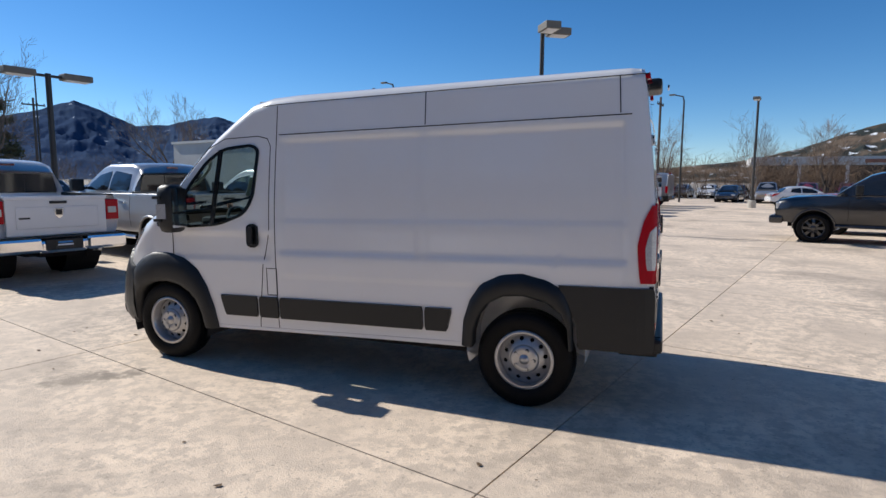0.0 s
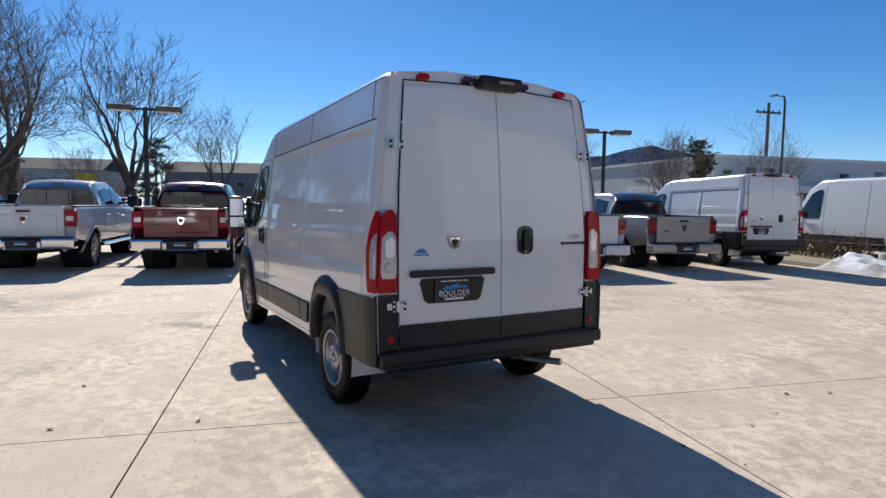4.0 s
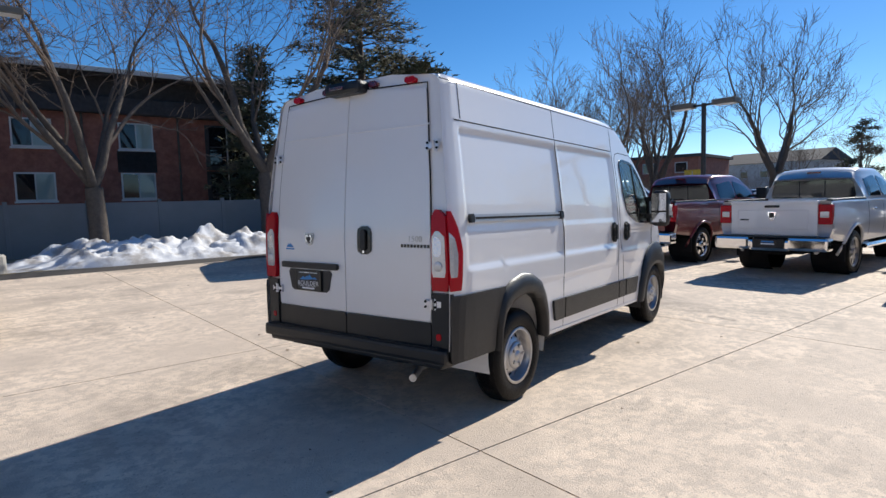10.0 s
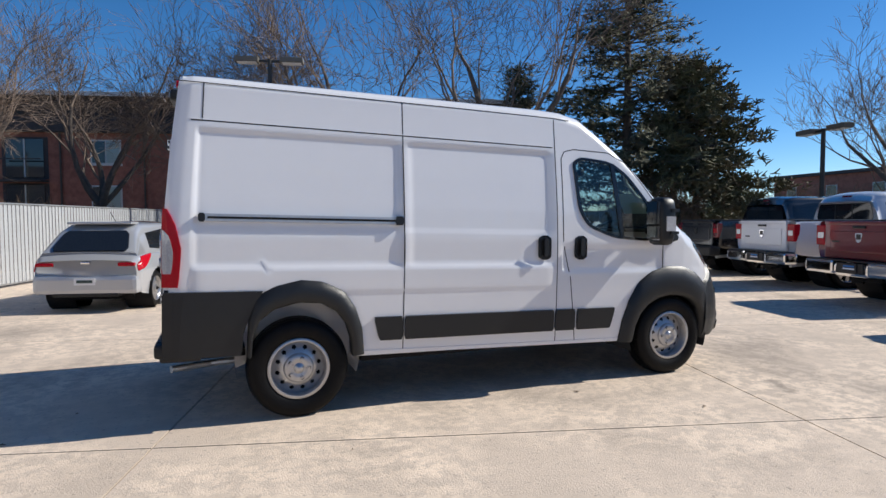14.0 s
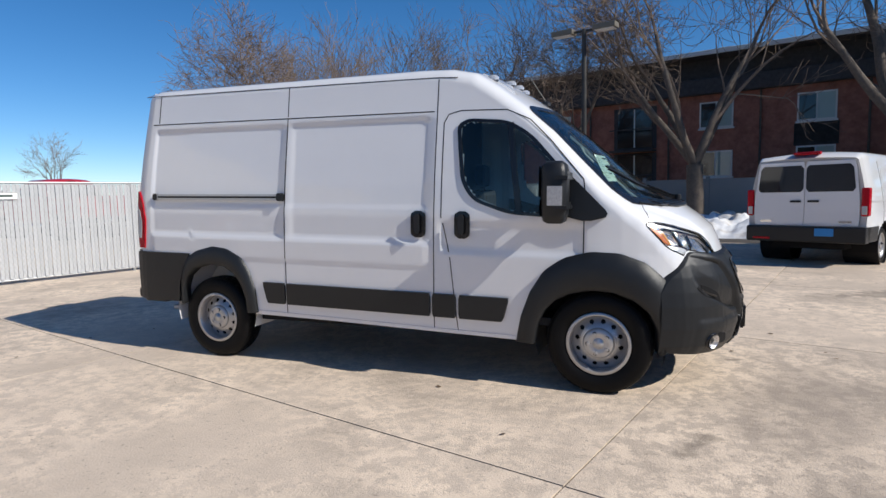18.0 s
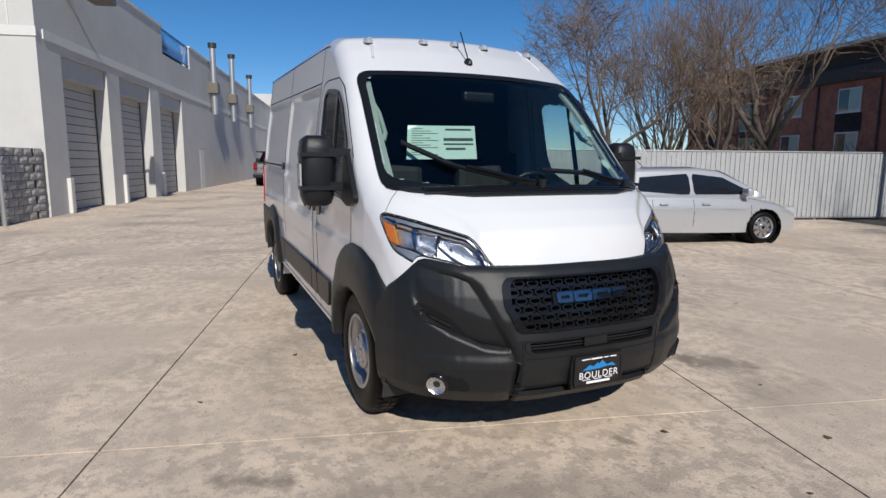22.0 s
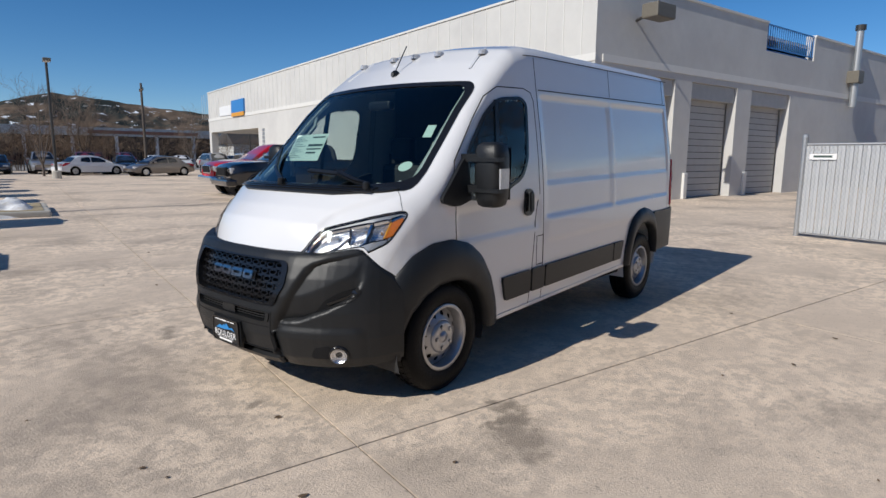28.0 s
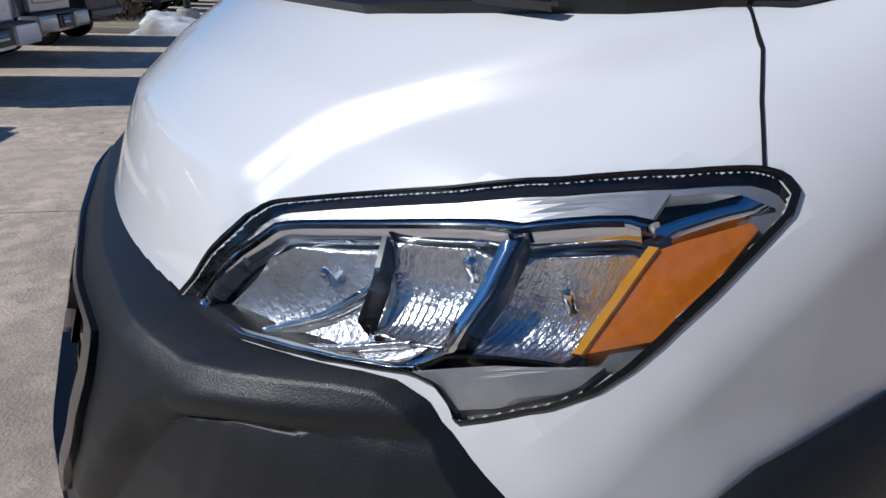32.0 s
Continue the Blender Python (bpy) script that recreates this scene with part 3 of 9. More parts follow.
    part("side_wrap", sheet(rounded([(-2.645, 0.955), (-2.545, 0.955), (-2.525, 1.22), (-2.56, 1.38), (-2.615, 1.50), (-2.645, 1.50)], 0.012, 3), wrap, 0.012, 0.02, 10, 5), LENS_RED, lamp)
    part("clear_wrap", sheet(rounded([(-2.643, 1.05), (-2.585, 1.05), (-2.575, 1.20), (-2.60, 1.31), (-2.643, 1.36)], 0.012, 3), wrap, 0.016, 0.006, 8, 5), LENS_CLEAR, lamp)
    # lower corner cladding with a small reflector
    corner = part("corner_cladding", rear_sheet([(s * 0.83, 0.53), (s * 0.83, 0.94), (s * 0.99, 0.94), (s * 0.99, 0.53)], 0.018, 0.05, 8, 8), PLASTIC, van)
    part("reflector", rear_sheet(rounded([(s * 0.865, 0.615), (s * 0.865, 0.66), (s * 0.905, 0.66), (s * 0.905, 0.615)], 0.006, 2), 0.023, 0.006, 3, 3), LENS_RED, corner, "small red reflector")

rb = part("rear_bumper", boxes([(-2.705, -2.40, -0.972, 0.972, 0.455, 0.560), (-2.675, -2.40, -0.93, 0.93, 0.415, 0.47)], 0.028), PLASTIC, van)
rs = part("rear_step", boxes([(-2.69, -2.64, -0.90, 0.90, 0.558, 0.566)], 0.003), PLASTIC, van)
for ob in (rb, rs):
    for v in ob.data.vertices:
        v.co = rk(*v.co)
# handle, plate holder, badges
hd = part("rear_handle", rear_sheet(rounded([(-0.285, 1.185), (-0.285, 1.395), (-0.145, 1.395), (-0.145, 1.185)], 0.05, 5), 0.016, 0.014, 10, 6), PLASTIC_GLOSS, van, "black recessed rear door handle")
part("grip", rear_sheet(rounded([(-0.24, 1.215), (-0.24, 1.37), (-0.19, 1.37), (-0.19, 1.215)], 0.02, 4), 0.034, 0.016, 8, 4), PLASTIC, hd)
part("lock", ([Vector(v) + rear_at(-0.215, 1.205, 0.02) for v in lathe([(0.012, 0.003), (0.011, -0.004), (0, -0.004)], 10, "x")[0]], lathe([(0.012, 0.003), (0.011, -0.004), (0, -0.004)], 10, "x")[1]), CHROME, hd)
plate_bar = part("plate_light_bar", rear_sheet(rounded([(0.07, 1.05), (0.07, 1.098), (0.745, 1.098), (0.745, 1.05)], 0.012, 3), 0.032, 0.03, 4, 8), PLASTIC, van)
holder = part("plate_holder", rear_sheet(rounded([(0.19, 0.865), (0.145, 1.04), (0.675, 1.04), (0.63, 0.865)], 0.03, 4), 0.014, 0.012, 8, 8), PLASTIC, van)


def dealer_plate(parent, place, cy, cz, flip, k=1.0):
    """Black dealer plate: blue peaks, a white word and bars of small print. place(y, z, off); flip: the reading direction."""
    w, h = 0.152 * k, 0.082 * k
    pl = part("dealer_plate", sheet(rounded([(cy - w, cz - h), (cy - w, cz + h), (cy + w, cz + h), (cy + w, cz - h)], 0.012, 3), place, 0.024, 0.006, 6, 6), PLATE_BLACK, parent, "black dealer plate with blue peaks and white lettering")
    part("plate_border", ring(rounded([(cy - w, cz - h), (cy - w, cz + h), (cy + w, cz + h), (cy + w, cz - h)], 0.012, 3), rounded([(cy - w + .01, cz - h + .01), (cy - w + .01, cz + h - .01), (cy + w - .01, cz + h - .01), (cy + w - .01, cz - h + .01)], 0.01, 3), place, 0.028, 0.004, 40), PLASTIC_GLOSS, pl)
    f = flip
    peaks = [[(-0.105, 0.002), (-0.06, 0.030), (-0.035, 0.020), (-0.01, 0.038), (0.0, 0.030), (0.02, 0.048), (0.05, 0.020), (0.085, 0.028), (0.11, 0.008), (0.06, 0.012), (0.0, 0.004)]]
    for q in peaks:
        n = len(q)
        vs = [place(cy + f * a * k, cz + (b + 0.004) * k, 0.028) for a, b in q]
        part("mountain_print", (vs, [tuple(range(n)) if f < 0 else tuple(range(n - 1, -1, -1))]), BLUE_PRINT, pl)
    bars = []
    for a0, a1, b0, b1 in ((-0.11, -0.055, 0.062, 0.068), (-0.05, 0.02, 0.061, 0.069), (0.03, 0.06, 0.062, 0.068), (0.07, 0.11, 0.062, 0.068), (-0.075, 0.075, -0.067, -0.054), (-0.10, -0.05, -0.047, -0.043), (-0.03, 0.02, -0.047, -0.043), (0.04, 0.09, -0.047, -0.043)):
        bars.append(([place(cy + f * a * k, cz + b * k, 0.028) for a, b in ((a0, b0), (a1, b0), (a1, b1), (a0, b1))], [(0, 1, 2, 3)]))
    for bar in bars:
        part("print_bar", bar, WHITE_PRINT, pl)
    me = text_mesh("BOULDER", 0.052 * k, WHITE_PRINT, 0.0008, 1.12)
    tx = part("lettering", me, WHITE_PRINT, pl)
    o = place(cy, cz - 0.022 * k, 0.029)
    ex = (place(cy + f * 0.02, cz - 0.022, 0.029) - place(cy - f * 0.02, cz - 0.022, 0.029)).normalized()
    ez = (place(cy, cz + 0.02, 0.029) - place(cy, cz - 0.02, 0.029)).normalized()
    en = ex.cross(ez)
    tx.matrix_local = Matrix(((ex.x, ez.x, en.x, o.x), (ex.y, ez.y, en.y, o.y), (ex.z, ez.z, en.z, o.z), (0, 0, 0, 1)))
    return pl


dealer_plate(holder, rear_at, 0.41, 0.952, -1)
# shield badge, small peak badge, model lettering as plain shapes
badge = part("badge", rear_sheet(rounded([(0.35, 1.30), (0.345, 1.335), (0.46, 1.335), (0.455, 1.30), (0.44, 1.25), (0.402, 1.235), (0.365, 1.25)], 0.012, 3), 0.012, 0.008, 10, 8), DARK_CHROME, van, "chrome shield badge")
part("badge_face", rear_sheet(rounded([(0.372, 1.295), (0.367, 1.322), (0.438, 1.322), (0.433, 1.295), (0.402, 1.25)], 0.008, 3), 0.016, 0.005, 8, 6), PLATE_BLACK, badge)
part("badge_horns", joined(*[strip(dense([(0.402 + s * 0.005, 1.312), (0.402 + s * 0.030, 1.312), (0.402 + s * 0.034, 1.285), (0.402 + s * 0.02, 1.268)], 0.012), 0.011, rear_at, 0.019, 0.004) for s in (1, -1)]), CHROME, badge)
peak = part("dealer_sticker", ([rear_at(y, z, 0.006) for y, z in ((0.705, 1.215), (0.605, 1.215), (0.62, 1.228), (0.645, 1.25), (0.66, 1.24), (0.675, 1.246), (0.69, 1.23))], [(0, 1, 2, 3, 4, 5, 6)]), BLUE_PRINT, van, "small blue peak sticker")
part("sticker_foot", strip([(0.71, 1.202), (0.60, 1.202)], 0.012, rear_at, 0.006, 0.002), BLUE_PRINT, peak)
me = text_mesh("1500", 0.062, ALUMINIUM, 0.002, 1.05)
tx = part("model_number", me, ALUMINIUM, van, "bright model number on the rear door")
o = rear_at(-0.69, 1.305, 0.006)
tx.matrix_local = Matrix(((0, 0, -1, o.x), (-1, 0, 0, o.y), (0, 1, 0, o.z), (0, 0, 0, 1)))
part("model_bar", joined(*[strip([(y, 1.258), (y - 0.022, 1.258)], 0.022, rear_at, 0.007, 0.003) for y in np.arange(-0.565, -0.80, -0.0285)]), PLASTIC_GLOSS, van)
# roof end lamps and camera housing
for y in (0.60, 0.25, -0.25, -0.605):
    w = 0.045 if abs(y) > 0.4 else 0.04
    z0 = 2.400 if abs(y) > 0.4 else 2.418
    part("marker_lamp", rear_sheet(rounded([(y - w, z0), (y - w, z0 + 0.042), (y + w, z0 + 0.042), (y + w, z0)], 0.015, 3), 0.03, 0.045, 4, 5), LENS_RED if abs(y) > 0.4 else material("dark_red_lens", (0.10, 0.006, 0.008), 0.15, coat=1.0, grain=0.1), van, "red roof marker lamp")
cam_box = part("camera_housing", boxes([(-2.66, -2.46, -0.185, 0.185, 2.385, 2.478)], 0.03), PLASTIC, van, "black rear camera and stop lamp housing")
for v in cam_box.data.vertices:
    v.co = rk(*v.co)
part("stop_lamp", boxes([(-2.668, -2.655, -0.07, 0.07, 2.468, 2.493)], 0.004), material("smoked_lens", (0.05, 0.006, 0.008), 0.15, coat=1.0, grain=0.1), cam_box)

# ---- both sides ----
for s, place, nm in ((-1, side_r, "right"), (1, side_l, "left")):
    flat = normal_place(lambda x, z, s=s: Vector((x, s * base_side(x, z), z)), 1 if s < 0 else -1)
    # panel gaps
    gaps = [dense([(-2.395, 2.13), (-2.385, 2.40)]), dense([(-2.47, 2.128), (0.44, 2.112)]), dense([(-0.925, 0.42), (-0.925, 2.39)]), dense([(0.465, 0.42), (0.465, 2.36)]),
            dense([(0.665, 0.42), (0.60, 0.98), (0.525, 1.30), (0.525, 2.02), (0.56, 2.085), (0.66, 2.11), (1.02, 2.10), (1.20, 2.02), (1.36, 1.86), (1.60, 1.58), (1.61, 1.50), (1.61, 1.05)])]
    if s > 0:
        gaps[2] = dense([(-0.925, 2.13), (-0.925, 2.39)])
        gaps.append(dense([(0.46, 0.72), (0.565, 0.72), (0.565, 0.955), (0.46, 0.955), (0.46, 0.72)]))
    for g in gaps:
        part("panel_gap", strip(g, 0.0075, place, 0.0012, 0.003), SEAM, van)
    # roof gutter line and the ledge under it
    part("gutter", strip(dense([(-2.47, 2.137), (0.44, 2.121)]), 0.009, place, 0.003, 0.004), PAINT_WHITE, van)
    part("roof_line", strip(dense([(-2.58, 2.40), (-0.5, 2.385), (0.45, 2.375), (0.62, 2.365)]), 0.006, place, 0.0012, 0.003), SEAM, van)
    # side window: gasket, bar, glass
    win = part("door_window", sheet(WIN_OUT, place, 0.002, 0, 26, 18), GLASS, van, "dark tinted front door window")
    part("gasket", ring(WIN_OUT, WIN_IN, place, 0.010, 0.012, 90), PLASTIC_GLOSS, win)
    part("divider", strip(dense([(1.055, 2.0), (1.09, 1.7), (1.14, 1.34)]), 0.045, place, 0.012, 0.012), PLASTIC_GLOSS, win)
    # sill cladding in pieces
    for x0, x1 in ((-1.165, -0.935), (-0.915, 0.435), (0.455, 0.65), (0.675, 1.075)):
        z1 = 0.70
        p0 = (x0 + (0.045 if x0 < -1 else 0), 0.515)
        p1 = (x1 - (0.05 if x1 > 1 else 0), 0.515)
        part("sill_cladding", sheet(rounded([p0, (x0, z1), (x1, z1), p1], 0.012, 3), flat, 0.022, 0.024, 6, max(4, int((x1 - x0) * 12))), PLASTIC, van)
    # rear quarter cladding
    part("quarter_cladding", sheet(rounded([(-2.64, 0.46), (-2.64, 0.925), (-1.98, 0.925), (-2.06, 0.80), (-2.12, 0.62), (-2.13, 0.46)], 0.02, 3), flat, 0.024, 0.04, 12, 10), PLASTIC, van)
    # wheel arch flares: outer and inner outline by angle
    for cx, outer, inner, lab in (
            (-1.727, [(-2.10, 0.45), (-2.09, 0.72), (-2.03, 0.885), (-1.91, 0.955), (-1.72, 1.0), (-1.56, 0.985), (-1.40, 0.91), (-1.31, 0.78), (-1.255, 0.62), (-1.235, 0.42)],
             [(-2.065, 0.45), (-2.055, 0.60), (-2.01, 0.71), (-1.91, 0.79), (-1.74, 0.835), (-1.58, 0.825), (-1.46, 0.76), (-1.385, 0.66), (-1.345, 0.54), (-1.335, 0.42)], "rear"),
            (1.727, [(1.125, 0.38), (1.165, 0.58), (1.23, 0.76), (1.33, 0.92), (1.47, 1.02), (1.66, 1.07), (1.86, 1.065), (2.04, 1.0), (2.17, 0.88), (2.23, 0.74), (2.235, 0.42)],
             [(1.27, 0.38), (1.295, 0.52), (1.345, 0.63), (1.42, 0.71), (1.53, 0.77), (1.68, 0.80), (1.83, 0.79), (1.96, 0.745), (2.06, 0.66), (2.115, 0.54), (2.125, 0.36)], "front")):
        n = 40
        def along(path, n=n):
            d = dense(path, 0.02)
            return [d[round(i * (len(d) - 1) / (n - 1))] for i in range(n)]
        o, i_ = along(outer), along(inner)
        vs = []
        prof = ((0.0, 0.004), (0.08, 0.026), (0.45, 0.046), (0.85, 0.050), (1.0, 0.038))
        for a, b in zip(o, i_):
            for t, off in prof:
                q = a.lerp(b, t)
                vs.append(flat(q.x, q.y, off))
            vs.append(flat(b.x, b.y, -0.05))
        m = len(prof) + 1
        fs = grid_faces(n, m) if s > 0 else [tuple(reversed(f)) for f in grid_faces(n, m)]
        part("wheel_arch_flare", (vs, fs), PLASTIC, van, "black plastic wheel arch flare", sm=True)
        # dark liner inside the arch
        rr = 0.455
        lv = []
        for k in range(25):
            t = math.pi * (-0.10 + 1.2 * k / 24)
            for yy in (0.985, 0.60):
                lv.append(rk(cx + rr * math.cos(t), s * yy, 0.42 + rr * math.sin(t)))
        part("arch_liner", (lv + [rk(cx, s * 0.60, 0.45)], grid_faces(25, 2) + [(2 * k + 1, 2 * k + 3, 50) for k in range(24)]), INTERIOR if lab == "front" else PAINT_WHITE, van)
    # handles
    for hx in ([0.335, 0.70] if s < 0 else [0.70]):
        hb = part("door_handle", sheet(rounded([(hx - 0.062, 1.135), (hx - 0.062, 1.345), (hx + 0.062, 1.345), (hx + 0.062, 1.135)], 0.045, 5), flat, 0.010, 0.012, 10, 6), PLASTIC_GLOSS, van, "black upright door handle")
        part("grip", sheet(rounded([(hx - 0.022, 1.165), (hx - 0.022, 1.32), (hx + 0.022, 1.32), (hx + 0.022, 1.165)], 0.018, 4), flat, 0.042, 0.014, 8, 4), PLASTIC, hb)
    if s < 0:
        track = part("slide_track", sheet(rounded([(-2.40, 1.418), (-2.40, 1.472), (-0.955, 1.472), (-0.955, 1.418)], 0.008, 2), flat, 0.012, 0.03, 4, 30), ALUMINIUM, van, "aluminium sliding door track")
        part("track_slot", strip(dense([(-2.36, 1.445), (-1.0, 1.445)], 0.1), 0.016, flat, 0.0135, 0.003), SEAM, track)
        part("track_stop", sheet(rounded([(-1.0, 1.412), (-1.0, 1.48), (-0.935, 1.48), (-0.935, 1.412)], 0.01, 2), flat, 0.022, 0.03, 4, 4), PLASTIC, track)
        part("track_end", sheet(rounded([(-2.42, 1.414), (-2.42, 1.476), (-2.375, 1.476), (-2.375, 1.414)], 0.01, 2), flat, 0.02, 0.03, 4, 4), PLASTIC, track)
    # side marker cut line low on the door, sill shadow rail
    part("sill_rail", strip(dense([(-1.24, 0.425), (1.14, 0.40)], 0.15), 0.03, flat, 0.006, 0.02), PAINT_WHITE, van)

    # towing-size mirror: sail, two arms, head, turn lens, glass
    def mir(x, y, z):
        return rk(x, s * y, z)
    mirror = part("mirror_sail", sheet(rounded([(1.47, 1.31), (1.49, 1.62), (1.56, 1.56), (1.78, 1.34), (1.74, 1.29), (1.60, 1.285)], 0.03, 4), flat, 0.03, 0.035, 12, 6), PLASTIC, van, "tall black door mirror on two arms")
    for z in (1.395, 1.60):
        part("arm", ([mir(*v) for v in boxes_raw(1.43, 1.52, 0.97, 1.13, z - 0.025, z + 0.025)], BOX_F), PLASTIC, mirror)
    hv, hf = [], []
    sect = [(1.275, 0.05), (1.29, 0.075), (1.34, 0.088), (1.50, 0.092), (1.62, 0.090), (1.675, 0.080), (1.70, 0.05)]
    for z, d in sect:
        for k in range(16):
            t = 2 * math.pi * k / 16
            c, si = math.cos(t), math.sin(t)
            e = 0.55
            px = 1.435 + d * abs(c) ** e * (1 if c > 0 else -1)
            py = 1.17 + 0.105 * (d / 0.092) * abs(si) ** e * (1 if si > 0 else -1)
            hv.append(mir(px, py, z))
    hf = grid_faces(len(sect), 16, True) + [tuple(range(16)), tuple(range(len(hv) - 16, len(hv)))]
    head = part("mirror_head", (hv, hf), PLASTIC, mirror, sm=True)
    part("mirror_band", ([mir(*v) for v in boxes_raw(1.45, 1.535, 1.055, 1.285, 1.575, 1.60)], BOX_F), PLASTIC, head)
    part("mirror_band", ([mir(*v) for v in boxes_raw(1.45, 1.535, 1.055, 1.285, 1.375, 1.40)], BOX_F), PLASTIC, head)
    part("turn_lens", ([mir(*v) for v in boxes_raw(1.40, 1.50, 1.272, 1.283, 1.40, 1.53)], BOX_F), LENS_CLEAR, head)
    part("mirror_glass", ([mir(1.338, y, z) for y, z in ((1.09, 1.46), (1.255, 1.46), (1.255, 1.665), (1.09, 1.665))], [(0, 1, 2, 3)]), CHROME, head)
    part("lower_glass", ([mir(1.345, y, z) for y, z in ((1.09, 1.32), (1.255, 1.32), (1.255, 1.44), (1.09, 1.44))], [(0, 1, 2, 3)]), CHROME, head)

# ---- windscreen and cowl ----
screen = part("windscreen", sheet(SCR_OUT, top_at, 0.001, 0, 30, 30), GLASS, van, "large raked windscreen")
part("screen_surround", ring(SCR_OUT, SCR_IN, top_at, 0.006, 0.009, 120), PLASTIC_GLOSS, screen)
cowl = part("cowl", sheet(rounded([(-0.85, 1.87), (0.85, 1.87), (0.79, 1.945), (0.5, 1.995), (-0.5, 1.995), (-0.79, 1.945)], 0.03, 4), top_at, 0.014, 0.02, 8, 24), PLASTIC, van, "black ribbed cowl below the windscreen")
part("cowl_ribs", joined(*[strip(dense([(-0.72, x), (0.72, x)], 0.1), 0.008, top_at, 0.022, 0.01) for x in (1.908, 1.928, 1.948, 1.968)]), PLASTIC_GLOSS, cowl)
for pts, arm in ((((-0.72, 1.60), (-0.42, 1.755), (-0.05, 1.89)), (-0.05, 1.925)), (((0.05, 1.765), (0.35, 1.785), (0.62, 1.875)), (0.66, 1.925))):
    blade = part("wiper_blade", strip(dense(pts, 0.05), 0.022, top_at, 0.034, 0.016), PLASTIC, van)
    mid = pts[1]
    part("wiper_arm", joined(strip(dense([mid, pts[2], arm], 0.05), 0.018, top_at, 0.05, 0.014)), PLASTIC_GLOSS, blade)
    q = top_at(arm[0], arm[1], 0.03)
    part("wiper_pivot", ([Vector(v) + q for v in lathe([(0.026, -0.03), (0.026, 0.02), (0.016, 0.03), (0, 0.03)], 12, "z")[0]], lathe([(0.026, -0.03), (0.026, 0.02), (0.016, 0.03), (0, 0.03)], 12, "z")[1]), PLASTIC, blade)

# bonnet shut line, roof lamps, aerial
for s in (1, -1):
    part("roof_rib", strip(dense([(s * 0.62, 0.72), (s * 0.68, 0.98)], 0.04), 0.018, top_at, 0.006, 0.007), PAINT_WHITE, van, sm=True)
for y in (-0.66, -0.25, 0.0, 0.25, 0.66):
    q = top_at(y, 0.80, 0.0)
    part("roof_clearance_lamp", ([Vector((a * 1.5, b, c)) + q for a, b, c in lathe([(0.035, -0.01), (0.034, 0.012), (0.022, 0.028), (0, 0.032)], 12, "z")[0]], lathe([(0.035, -0.01), (0.034, 0.012), (0.022, 0.028), (0, 0.032)], 12, "z")[1]), LENS_CLEAR, van, "small clear roof clearance lamp")
q = top_at(0.0, 1.0, 0.0)
aer = part("aerial_base", ([Vector((a * 1.6, b, c)) + q for a, b, c in lathe([(0.030, -0.01), (0.028, 0.014), (0.012, 0.034), (0, 0.036)], 12, "z")[0]], lathe([(0.030, -0.01), (0.028, 0.014), (0.012, 0.034), (0, 0.036)], 12, "z")[1]), PLASTIC, van, "black roof aerial")
part("aerial_rod", tube([q + Vector((0, 0, 0.03)), q + Vector((-0.13, 0, 0.24))], 0.005, 6), PLASTIC, aer)

# ---- front bumper shell, grille, lamps ----
PLAN = [(0.0, 2.715, 0.0), (0.25, 2.705, 0.30), (0.45, 2.662, 0.54), (0.62, 2.568, 0.725), (0.76, 2.43, 0.868), (0.88, 2.305, 0.958), (1.0, 2.13, 1.018)]
SETBACK = [(0.34, -0.10), (0.43, -0.03), (0.55, 0.0), (0.70, -0.005), (0.80, -0.025), (0.90, -0.055), (0.98, -0.09), (1.02, -0.115), (1.05, -0.145), (1.09, -0.18)]
BTOP = [(0.0, 1.045), (0.45, 1.038), (0.55, 1.036), (0.63, 1.052), (0.70, 1.065), (0.735, 1.068), (0.77, 1.056), (0.85, 0.98), (0.93, 0.907), (1.0, 0.80)]
BLOW = [(0.0, 0.36), (0.6, 0.36), (0.8, 0.37), (1.0, 0.39)]


def smooth_table(tab, x, col=1):
    return (lerp_table(tab, x - 0.04, col) + 2 * lerp_table(tab, x, col) + lerp_table(tab, x + 0.04, col)) / 4


BROW_LINE = [(0.36, 0.60), (0.40, 0.70), (0.44, 0.78), (0.48, 0.865), (0.515, 0.94), (0.55, 0.985), (0.62, 1.012), (0.72, 1.034), (0.80, 1.05), (0.84, 1.06), (0.90, 1.3), (1.0, 1.3)]
LEDGE = [(0.30, 0.625), (0.36, 0.635), (0.50, 0.655), (0.64, 0.72), (0.74, 0.785), (0.78, 0.85), (1.0, 1.2)]


